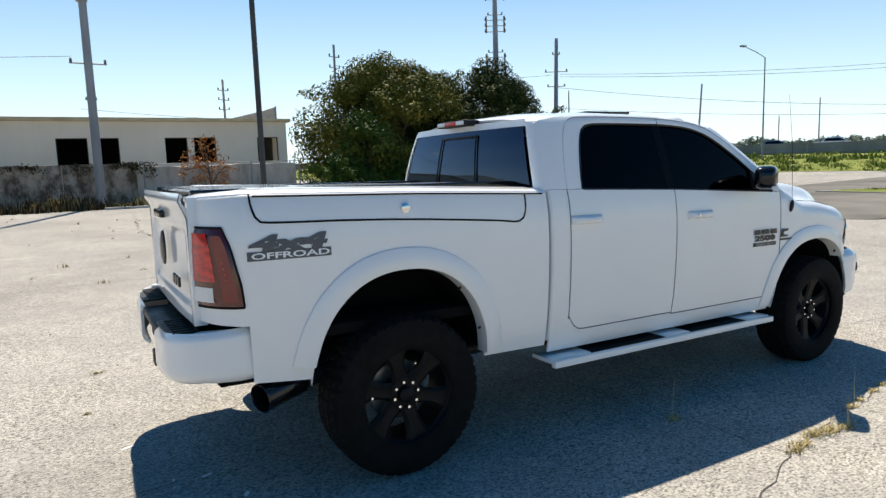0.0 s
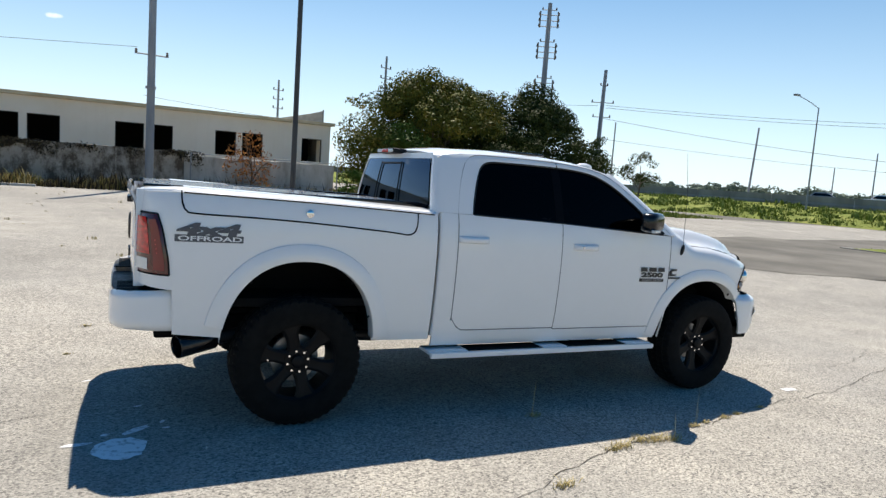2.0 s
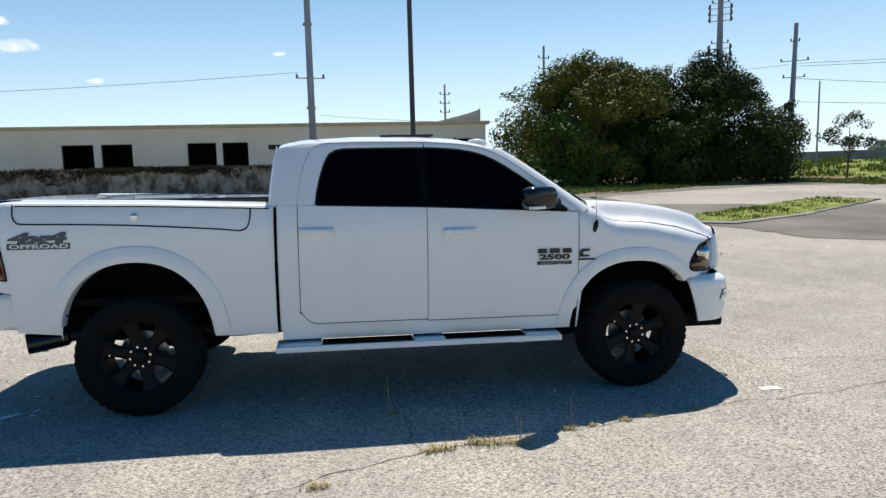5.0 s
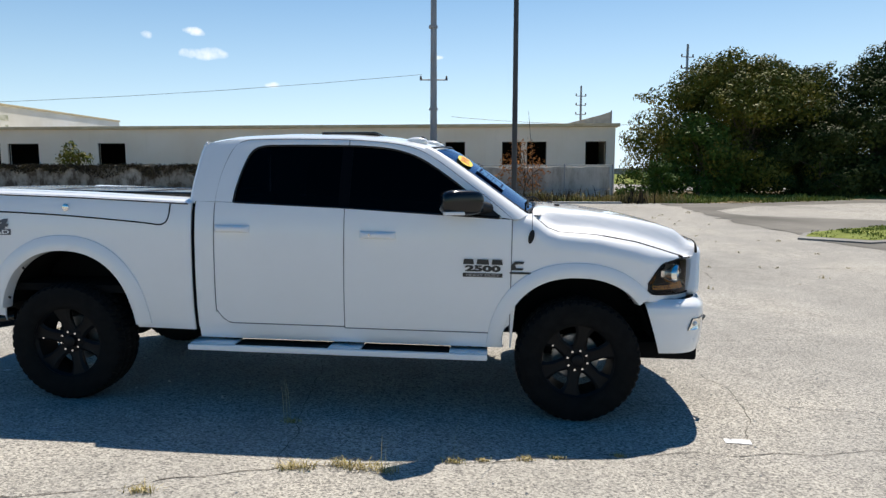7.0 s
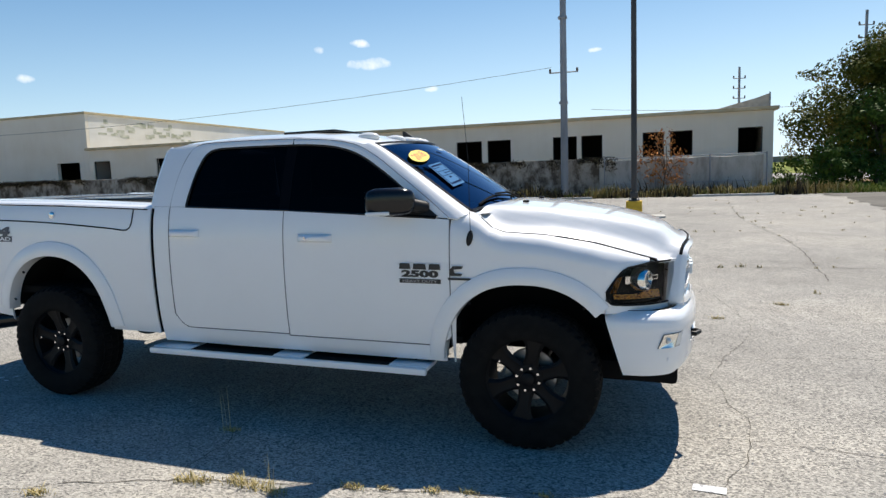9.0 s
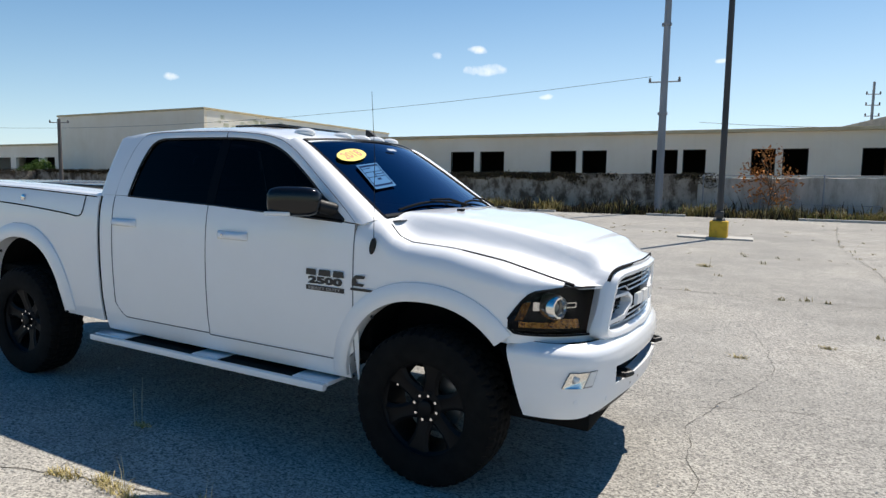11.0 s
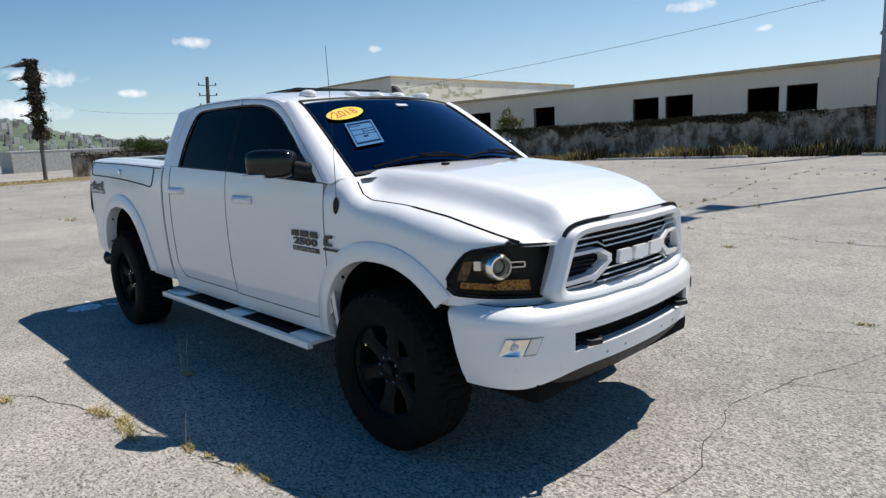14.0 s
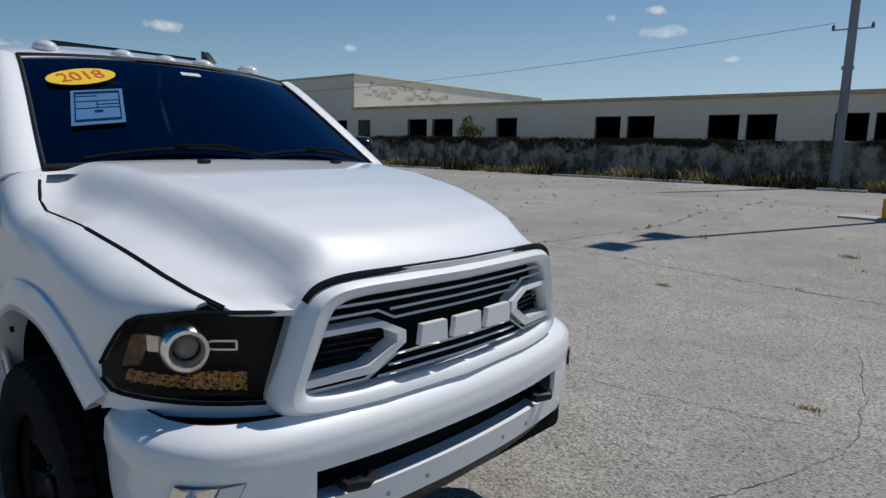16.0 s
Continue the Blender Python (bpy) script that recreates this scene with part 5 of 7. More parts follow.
# wheels
def build_wheel():
    w = new("wheel")
    w.parent = truck
    prof = [(0.262, -0.125), (0.285, -0.142), (0.34, -0.150), (0.395, -0.146), (0.422, -0.128), (0.434, -0.09), (0.437, 0.0), (0.434, 0.09), (0.422, 0.128), (0.395, 0.146), (0.34, 0.150), (0.285, 0.142), (0.262, 0.125), (0.262, -0.125)]
    P = smooth_line(prof[:-1], 34)
    def tyre_pt(u, v):
        r, y = P[min(34, int(round(v * 34)))]
        blk = 0.0
        if r > 0.405:                      # tread and shoulder blocks
            ph = (u * 46 + (0.5 if abs(y) > 0.075 else 0.0) + 2.2 * y) % 1.0
            blk = (0.0 if ph < 0.28 else 0.011) * (0 if 0.066 < abs(y) < 0.082 or abs(y) < 0.008 else 1)
        a = 2 * math.pi * u
        return Vector(((r + blk - 0.004) * math.cos(a), y, (r + blk - 0.004) * math.sin(a)))
    bm = grid(tyre_pt, 230, 34, close_u=True)
    part("tyre", bm, M_rubber, w, "black all-terrain tyre", angle=30)
    rim = part("rim", lathe([(0.262, -0.12), (0.268, -0.105), (0.262, -0.095), (0.250, -0.085), (0.245, -0.05), (0.235, 0.02), (0.238, 0.10), (0.262, 0.12)], 48), M_rim, w, "matt black alloy rim")
    for k in range(6):
        a = 2 * math.pi * k / 6 + 0.26
        m = Matrix.Rotation(a, 4, "Y")
        bm = bmesh.new()
        sec = [(0.055, 0.060, -0.062, -0.020), (0.11, 0.046, -0.070, -0.020), (0.17, 0.044, -0.080, -0.025), (0.215, 0.058, -0.088, -0.035), (0.256, 0.085, -0.094, -0.05)]
        rings = []
        for r, hw, y0, y1 in sec:
            rings.append([bm.verts.new(m @ Vector((r, y, z))) for y, z in ((y0 + 0.012, -hw), (y0, -hw * 0.62), (y0 + 0.006, 0), (y0, hw * 0.62), (y0 + 0.012, hw), (y1, hw * 0.8), (y1, -hw * 0.8))])
        for A, B in zip(rings, rings[1:]):
            for j in range(7):
                bm.faces.new((A[j], B[j], B[(j + 1) % 7], A[(j + 1) % 7]))
        bm.faces.new(rings[0]), bm.faces.new(rings[-1][::-1])
        part("spoke", bm, M_rim, w, angle=30)
    part("hub_cap", lathe([(0.0, -0.105), (0.030, -0.104), (0.044, -0.096), (0.048, -0.070), (0.088, -0.066), (0.096, -0.055), (0.098, 0.0), (0.0, 0.0)], 32), M_rim, w)
    part("brake_disc", lathe([(0.0, 0.03), (0.165, 0.03), (0.17, 0.036), (0.17, 0.055), (0.0, 0.06)], 32), M_steel, w)
    for k in range(8):
        a = 2 * math.pi * k / 8 + 0.2
        p = Vector((0.072 * math.cos(a), 0, 0.072 * math.sin(a)))
        part("lug_nut", tube([p + Vector((0, -0.086, 0)), p + Vector((0, -0.060, 0))], 0.0085, 6), M_chrome, w)
    p = Vector((-0.205, -0.094, 0.02))
    part("valve_cap", tube([p, p + Vector((0, 0.03, 0))], 0.007, 6), M_chrome, w)
    return w


wheel = build_wheel()
wheel.matrix_basis = pose(-1.895, -0.885, 0.436)
for x, sg, turn in ((1.895, -1, 25), (-1.895, 1, 70), (1.895, 1, 10)):
    copy_thing(wheel, pose(x, sg * 0.885, 0.436, 0, 0, 0 if sg < 0 else 180) @ pose(0, 0, 0, 0, turn, 0))

for sg in (-1, 1):
    # bed side
    cols = []
    for s in sorted(set(spaced(-3.12, -2.45, 22)) | {-2.715, -2.70} | set(arch_cols(ARCH_R, -2.45, -0.92))):
        x = plan(s)[0]
        zb = bed_low(s)
        if abs(x - ARCH_R[0]) < ARCH_R[2]:
            zb = max(arch_z(x, ARCH_R), 0.56)
        cols.append((s, zb, rail_z(s)))
    part("bed_side", solid(column_panel(cols, 16, sg), 0.014), M_paint, truck)
    # rounded rail cap
    bm = grid(lambda u, v: side(-3.10 + 2.18 * u, rail_z(-3.10 + 2.18 * u) - 0.012 + 0.030 * math.sin(v * math.pi / 2), sg, 0.004 - 0.10 * (1 - math.cos(v * math.pi / 2))), 40, 6)
    part("bed_rail_cap", solid(bm, 0.006), M_paint, truck)
    part("storage_box_lid", solid(grid(lambda u, v: (-2.66 + 1.72 * u, sg * (0.845 - 0.19 * v), rail_z(-2.66 + 1.72 * u) + 0.020 + 0.006 * math.sin(v * math.pi)), 20, 5), 0.012), M_paint, truck)
    line = [(-2.675, 1.545), (-2.672, 1.49), (-2.655, 1.435), (-2.60, 1.412), (-2.2, 1.402), (-1.8, 1.385), (-1.3, 1.352), (-1.16, 1.338), (-1.105, 1.36), (-1.085, 1.42), (-1.08, 1.50)]
    seam([side(s, z, sg, 0.001) for s, z in smooth_line(line, 50)], 0.0055)
    seam([side(s, rail_z(s) - 0.014, sg, 0.002) for s in spaced(-2.66, -0.95, 24)], 0.005)
    lk = part("lid_lock", lathe([(0.0, -0.012), (0.016, -0.012), (0.026, -0.008), (0.028, 0.0), (0.0, 0.0)], 20), M_chrome, truck, "chrome key lock")
    lk.location = side(-1.875, 1.449, sg, 0.003)
    if sg > 0:
        lk.rotation_euler = (0, 0, math.pi)
    part("wheel_flare", flare_mesh(ARCH_R, sg, 6, 166, 0.115, 0.032), M_paint, truck)
    part("wheel_flare", flare_mesh(ARCH_F, sg, 41, 174, 0.105, 0.030), M_paint, truck)
    part("wheel_well_liner", well_mesh(ARCH_R, sg, 8, 165), M_liner, truck)
    part("wheel_well_liner", well_mesh(ARCH_F, sg, 14, 172), M_liner, truck)
    for a in (ARCH_R, ARCH_F):
        for th in (20, 50, 130, 158, 175):
            c, s_ = math.cos(radians(th)), math.sin(radians(th))
            q = Vector((a[0] + (a[2] - 0.006) * math.copysign(abs(c) ** (2 / a[4]), c), 0, a[1] + (a[3] - 0.006) * abs(s_) ** (2 / a[4])))
            if a is ARCH_F and th < 40:
                continue
            q.y = sg * (half(q.z) - 0.02)
            part("trim_clip", tube([q, q + Vector((-(q.x - a[0]) * 0.03, 0, -(q.z - a[1]) * 0.03))], 0.008, 6), M_black, truck)
    part("fender", fender_mesh(sg), M_paint, truck)

    # doors
    def belt(x):
        return float(np.interp(x, [-0.95, -0.6, 0.21, 1.25, 1.45], [1.515, 1.508, 1.482, 1.438, 1.425]))
    def door_cols(x0, x1, low):
        return [(x, low(x), belt(x)) for x in spaced(x0, x1, 24)]
    def low_rear(x):
        return 0.625 + 0.10 * max(0, 1 - (x + 0.745) / 0.12) ** 2.2
    def low_front(x):
        return 0.615 + (0.0 if x < 1.30 else 0.06 * ((x - 1.30) / 0.1) ** 2)
    for x0, x1, low, hx, hz in ((-0.744, 0.208, low_rear, -0.612, 1.322), (0.214, 1.403, low_front, 0.455, 1.300)):
        d = part("door", solid(column_panel(door_cols(x0, x1, low), 14, sg), 0.014), M_paint, truck)
        seam([side(x, low(x) - 0.005, sg, -0.001) for x in spaced(x0, x1, 20)], 0.0036, parent=d)
        bm = grid(lambda u, v: side(hx - 0.13 + 0.26 * u, hz - 0.027 + 0.054 * v, sg, 0.002 + 0.036 * (1 - abs(2 * u - 1) ** 4) ** 0.5 * (1 - abs(2 * v - 1) ** 3) ** 0.5), 16, 8)
        part("door_handle", bm, M_paint, d)
    part("key_lock", tube([side(0.40, 1.302, sg, 0.03), side(0.40, 1.302, sg, 0.046)], 0.009, 10), M_chrome, truck)
    seam([side(-0.747, z, sg, 0.001) for z in spaced(0.72, 1.50, 12)])
    seam([side(0.211, z, sg, 0.0) for z in spaced(0.61, 1.48, 12)])
    seam([side(1.406, z, sg, 0.0) for z in spaced(0.62, 1.43, 12)])
    # cab corner, sill
    part("cab_corner", solid(column_panel([(x, 0.700, belt(x)) for x in spaced(-0.885, -0.750, 8)], 14, sg), 0.014), M_paint, truck)
    part("sill", solid(column_panel([(x, 0.50, (low_rear(x) - 0.006 if x > -0.744 else 0.70) if x < 0.21 else low_front(x) - 0.006) for x in sorted(spaced(-0.885, 1.36, 30) + [-0.744, -0.73, -0.715, -0.70, -0.68])], 4, sg), 0.014), M_paint, truck)
    # dark sheet stands for the deep shade between cab and bed
    part("cab_gap", solid(grid(lambda u, v: side(-0.916, 0.56 + 0.95 * v, sg, -0.008 - 0.10 * u), 3, 12), 0.003), M_seam, truck)
    part("cab_return", solid(grid(lambda u, v: side(-0.885 - 0.016 * math.sin(u * math.pi / 2), 0.58 + 0.93 * v, sg, -0.03 * (1 - math.cos(u * math.pi / 2)) - 0.0015), 5, 12), 0.003), M_paint, truck)


# ---- greenhouse ----
def gy(z):
    return 0.948 - 0.30 * (z - 1.49) - 0.16 * max(0, z - 1.49) ** 2


def roof_z(x):
    return float(np.interp(x, [-0.92, -0.84, -0.70, -0.3, 0.2, 0.5, 0.70, 0.80, 0.88], [1.955, 1.985, 2.010, 2.033, 2.034, 2.016, 1.982, 1.952, 1.918]))


def roof_edge(x):
    return roof_z(x) - 0.045


WIN = smooth_line([(-0.615, 1.512), (-0.600, 1.62), (-0.565, 1.76), (-0.515, 1.875), (-0.44, 1.918), (-0.30, 1.928), (0.1, 1.932), (0.35, 1.928), (0.56, 1.905), (0.74, 1.845), (0.95, 1.715), (1.15, 1.565), (1.315, 1.442)], 60)
OUT = np.array([(-0.905, 1.515), (-0.895, 1.65), (-0.875, 1.80), (-0.85, 1.93)] + [(x, roof_edge(x)) for x in (-0.80, -0.6, -0.3, 0.0, 0.3, 0.5, 0.65, 0.76)] + [(0.86, 1.866), (1.05, 1.735), (1.25, 1.590), (1.40, 1.478), (1.455, 1.432)])
OUTS = smooth_line(OUT, 60)
# windscreen edge (x, y, z) from the roof to the cowl
A_EDGE = smooth_line([(0.79, 0.690, 1.925), (0.90, 0.708, 1.868), (1.10, 0.745, 1.742), (1.30, 0.785, 1.608), (1.46, 0.815, 1.500), (1.53, 0.826, 1.455)], 30)


def screen(u, v, lift=0.0):
    """The windscreen: u from the truck's right to left, v from the cowl up."""
    k = 29 * (1 - v)
    i = min(28, int(k))
    f = k - i
    e = A_EDGE[i] * (1 - f) + A_EDGE[i + 1] * f
    w = 2 * u - 1
    bulge = 0.115 * (1 - w * w)
    return Vector((e[0] + bulge + lift * 0.5, e[1] * w, e[2] + 0.028 * (1 - w * w) + lift * 0.85))


for sg in (-1, 1):
    bm = bmesh.new()
    rows = [[bm.verts.new((p[0] * (1 - t) + q[0] * t, sg * (gy(p[1] * (1 - t) + q[1] * t) + 0.010 * math.sin(t * math.pi)), p[1] * (1 - t) + q[1] * t)) for t in (0, 0.06, 0.3, 0.6, 0.9, 1)] for p, q in zip(WIN, OUTS)]
    for A, B in zip(rows, rows[1:]):
        for j in range(5):
            bm.faces.new((A[j], B[j], B[j + 1], A[j + 1]))
    part("window_surround", solid(bm, 0.016), M_paint, truck)
    # pillar between the door frame and the windscreen
    def pillar(u, v):
        x0 = 0.76 + (1.455 - 0.76) * u
        z0 = float(np.interp(x0, OUTS[25:, 0], OUTS[25:, 1]))
        e = A_EDGE[min(30, int(round(u * 30)))]
        p = Vector((x0, gy(z0), z0))
        q = Vector(e)
        m = p.lerp(q, 0.5) + Vector((0.035, 0.03, 0.03))
        r = p * (1 - v) ** 2 + m * 2 * v * (1 - v) + q * v * v
        return Vector((r.x, sg * r.y, r.z))
    part("front_pillar", solid(grid(pillar, 30, 8), 0.012), M_paint, truck)
    seam([Vector((p[0], sg * (p[1] - 0.004), p[2] + 0.004)) for p in A_EDGE], 0.009, "screen_seal", mt=M_black)
    # door glass
    def glass_pt(u, v, x0, x1):
        x = x0 + (x1 - x0) * u
        zt = float(np.interp(x, WIN[:, 0], WIN[:, 1]))
        zb = belt(x) + 0.001
        z = zb + (max(zt, zb + 0.002) - zb) * v
        return Vector((x, sg * (gy(z) - 0.012), z))
    part("rear_door_glass", grid(lambda u, v: glass_pt(u, v, -0.612, 0.165), 24, 10), M_tint, truck, "dark tinted side glass")
    part("front_door_glass", grid(lambda u, v: glass_pt(u, v, 0.235, 1.31), 30, 10), M_tint, truck, "dark tinted side glass")
    part("door_pillar", solid(grid(lambda u, v: glass_pt(u, v, 0.160, 0.240) + Vector((0, sg * 0.001, 0)), 2, 10), 0.008), mat("pillar_gloss", (0.003, 0.003, 0.004), 0.3, spec=0.06), truck, "gloss black pillar cover")
    seam([Vector((p[0], sg * (gy(p[1]) - 0.002), p[1])) for p in WIN], 0.008, "window_seal", mt=M_black)
    seam([Vector((x, sg * (gy(belt(x)) + 0.004), belt(x) + 0.002)) for x in spaced(-0.61, 1.31, 24)], 0.007, "belt_seal", mt=M_black)
    # door shut line over the window frame
    shut = smooth_line([(-0.747, 1.505), (-0.735, 1.64), (-0.70, 1.79), (-0.655, 1.90), (-0.59, 1.955), (-0.45, 1.972), (0.1, 1.978), (0.45, 1.962), (0.68, 1.925), (0.86, 1.838), (1.05, 1.705), (1.25, 1.560), (1.405, 1.435)], 60)
    seam([Vector((p[0], sg * (gy(p[1]) + 0.006), p[1])) for p in shut], 0.0034)
    seam([Vector((0.211, sg * (gy(z) + 0.006), z)) for z in spaced(1.93, 1.976, 4)], 0.004)
    # corner between side and back of the cab
    def corner(u, v):
        z = 1.50 + 0.435 * u
        x0 = float(np.interp(z, OUT[:4, 1], OUT[:4, 0]))
        a = v * math.pi / 2
        return Vector((x0 - 0.055 * math.sin(a), sg * (gy(z) - 0.055 * (1 - math.cos(a))), z))
    part("rear_pillar", solid(grid(corner, 14, 6), 0.01), M_paint, truck)

# roof
def roof_pt(u, v):
    x = -0.885 + 1.70 * u
    w = 2 * v - 1
    yy = gy(roof_edge(x)) * (1 if x < 0.70 else 1 - 0.55 * (x - 0.70))
    front = max(0.0, x - 0.55) / 0.265
    return Vector((x + 0.10 * front * front * (1 - w * w), yy * w, roof_z(x) - 0.045 * abs(w) ** 3.2 + 0.012 * (1 - w * w) - 0.012 * front * (1 - w * w)))


OPEN_SHEETS.add("windscreen")
part("roof", solid(grid(roof_pt, 40, 28), 0.014), M_paint, truck)
part("windscreen", grid(lambda u, v: screen(u, v), 28, 16), M_screen, truck, "dark tinted windscreen")
seam([screen(u, 1.0) + Vector((0.004, 0, 0.0)) for u in spaced(0, 1, 24)], 0.012, "screen_seal", mt=M_black)
seam([screen(u, 0.0) + Vector((0.004, 0, 0.004)) for u in spaced(0, 1, 24)], 0.014, "screen_seal", mt=M_black)
# back of the cab
def back(u, v, lift=0.0):
    w, z = 2 * u - 1, 1.50 + 0.44 * v
    x0 = float(np.interp(z, OUT[:4, 1], OUT[:4, 0])) - 0.055
    return Vector((x0 - 0.035 * (1 - w * w) - lift, (gy(z) - 0.058) * w, z))


part("back_panel", solid(grid(lambda u, v: back(u, v * 0.06), 20, 2), 0.01), M_paint, truck)
part("back_header", solid(grid(lambda u, v: back(u, 0.93 + 0.10 * v), 20, 3), 0.01), M_paint, truck)
part("rear_glass", grid(lambda u, v: back(0.02 + 0.96 * u, 0.06 + 0.87 * v, -0.006), 20, 10), M_screen, truck, "dark tinted rear window")
for u in (0.345, 0.655):
    part("slider_frame", tube([back(u, v, 0.004) for v in spaced(0.10, 0.86, 8)], 0.006, 6), M_black, truck)
part("slider_frame", tube([back(u, 0.84, 0.004) for u in spaced(0.345, 0.655, 8)], 0.006, 6), M_black, truck)
bl = part("brake_light", box((-1.02, -0.20, 1.945), (-0.90, 0.20, 1.985), 0.012), M_black, truck, "high brake light in a black housing")
part("lens", box((-1.026, -0.07, 1.952), (-1.018, 0.07, 1.978), 0.003), M_red, bl)
for s in (-1, 1):
    part("cargo_lens", box((-1.026, s * 0.13 - 0.05, 1.952), (-1.018, s * 0.13 + 0.05, 1.978), 0.003), M_lens_white, bl)
part("cab_back_lower", box((-0.90, -0.88, 0.58), (-0.86, 0.88, 1.50), 0.02), M_paint, truck)
part("cabin_floor", box((-0.82, -0.86, 0.60), (1.45, 0.86, 0.66), 0.02), M_liner, truck)
part("firewall", box((1.36, -0.80, 0.66), (1.42, 0.80, 1.36), 0.02), M_liner, truck)
part("dashboard", box((1.02, -0.78, 1.06), (1.352, 0.78, 1.36), 0.06), M_black, truck)

# roof fittings
for y, x in ((-0.54, 0.70), (-0.215, 0.77), (0.0, 0.785), (0.215, 0.77), (0.54, 0.70)):
    z = roof_z(x) + 0.006 - 0.045 * (abs(y) / 0.77) ** 3.2
    bm = bmesh.new()
    bmesh.ops.create_uvsphere(bm, u_segments=16, v_segments=10, radius=1.0, matrix=Matrix.Translation((x - 0.02, y, z + 0.006)) @ Matrix.Diagonal((0.085, 0.052, 0.036, 1)))
    part("roof_marker_lamp", bm, M_lens_white, truck, "clear roof clearance lamp")
part("sunroof", box((-0.10, -0.40, 2.038), (0.34, 0.40, 2.056), 0.008, Matrix.Translation((0.12, 0, 2.047)) @ Matrix.Rotation(radians(-1.0), 4, "Y") @ Matrix.Translation((-0.12, 0, -2.047))), M_gloss_black, truck, "raised dark glass sunroof")
bm = prism([(0.0, 0.0), (0.11, 0.0), (0.085, 0.02), (0.02, 0.065), (0.0, 0.068)], -0.018, 0.018, lambda a, b, d: Vector((0.62 + a, 0.30 + d, roof_z(0.66) + 0.01 + b)))
part("roof_antenna", bm, M_black, truck, "black fin antenna on the roof")

# hood
def hood_pt(u, v):
    w = 2 * v - 1
    a = abs(w)
    x_end = 2.888 - 0.075 * min(1, a / 0.74) ** 2 - (0.132 * ((a - 0.74) / 0.26) ** 1.2 if a > 0.74 else 0)
    x_beg = 1.615 - 0.075 * a * a
    x = x_beg + (x_end - x_beg) * u
    ye, ze = hood_edge(min(x, 2.69))
    zc = float(np.interp(x, [1.5, 1.7, 2.0, 2.3, 2.5, 2.65, 2.75, 2.82, 2.87, 2.90], [1.515, 1.512, 1.490, 1.446, 1.405, 1.363, 1.332, 1.306, 1.282, 1.253]))
    dome = 1 / (1 + math.exp(max(-40, min(40, (a - (0.86 - 0.13 * min(1.0, u * 1.1))) / 0.026))))   # raised middle; its shoulder runs in towards the grille
    flank = ze + 0.012 * (1 - a)
    zz = flank + (zc - 0.018 * a * a - flank) * (0.30 * (1 - a) / 0.27 if a > 0.73 else 0.30) * (1 - dome) + (zc - 0.022 * a * a - flank) * dome
    if a > 0.999:
        zz = ze
    yy = ye * a
    lip = 1.054 + 0.192 * max(0.0, 1 - (yy / 0.585) ** 7.5) ** (1 / 7.5) + 0.012 if yy < 0.585 else 0.0
    f = max(0.0, min(1.0, (u - 0.86) / 0.14))
    f = f * f * (3 - 2 * f)
    if a < 0.999:
        zz = zz + (max(lip, 1.168) - zz) * f
    return Vector((x, ye * w, zz))


part("hood", solid(grid(hood_pt, 44, 56), 0.016), M_paint, truck)
for sg in (-1, 1):
    seam([Vector((x, sg * (hood_edge(x)[0] + 0.002), hood_edge(x)[1] - 0.003)) for x in spaced(1.58, 2.66, 40)], 0.0065, "hood_gap")
    seam([Vector((x, sg * (hood_edge(x)[0] + 0.003), hood_edge(x)[1] - 0.003)) for x in spaced(2.05, 2.66, 24)], 0.0095, "hood_gap")
    part("cowl_corner", solid(grid(lambda u, v: (1.40 + 0.26 * u, sg * (0.72 + (hood_edge(1.40 + 0.26 * u)[0] - 0.72) * v), hood_edge(1.40 + 0.26 * u)[1] - 0.016 + 0.02 * (1 - v)), 8, 4), 0.006), M_paint, truck)
part("cowl", grid(lambda u, v: (1.44 + 0.16 * v + 0.115 * (1 - (2 * u - 1) ** 2), 0.83 * (2 * u - 1), 1.452 + 0.026 * (1 - (2 * u - 1) ** 2)), 20, 3), M_black, truck)
for y0, y1, x0 in ((-0.70, 0.02, 1.0), (0.02, 0.66, 1.0)):
    a = [screen(0.5 + (y0 + (y1 - y0) * k / 8) / 1.66, 0.03 + 0.05 * math.sin(k / 8 * math.pi) + 0.02 * k / 8, 0.018) for k in range(9)]
    wp = part("wiper", tube(a, 0.008, 6), M_liner, truck)
    part("wiper_arm", tube([a[8] + Vector((0.06, 0, -0.01)), a[6] + Vector((0.03, 0, 0.02)), a[4] + Vector((0.004, 0, 0.016))], 0.009, 6, 0.006), M_liner, wp)
for y in (-0.33, 0.33):
    part("washer_jet", box((1.75, y - 0.02, hood_pt(0.12, 0.5 + y / 1.68).z), (1.79, y + 0.02, hood_pt(0.12, 0.5 + y / 1.68).z + 0.014), 0.004), M_black, truck)
bm = bmesh.new()
bmesh.ops.create_uvsphere(bm, u_segments=14, v_segments=10, radius=1.0, matrix=Matrix.Translation(side(1.54, 1.315, -1, 0.006)) @ Matrix.Rotation(radians(12), 4, "Y") @ Matrix.Diagonal((0.020, 0.016, 0.050, 1)))
part("antenna_base", bm, M_black, truck)
p = side(1.545, 1.345, -1, 0.008)
part("antenna_mast", tube([p, p + Vector((-0.01, 0.012, 0.45)), p + Vector((-0.05, 0.03, 0.83))], 0.0022, 5, 0.0014), M_black, truck)

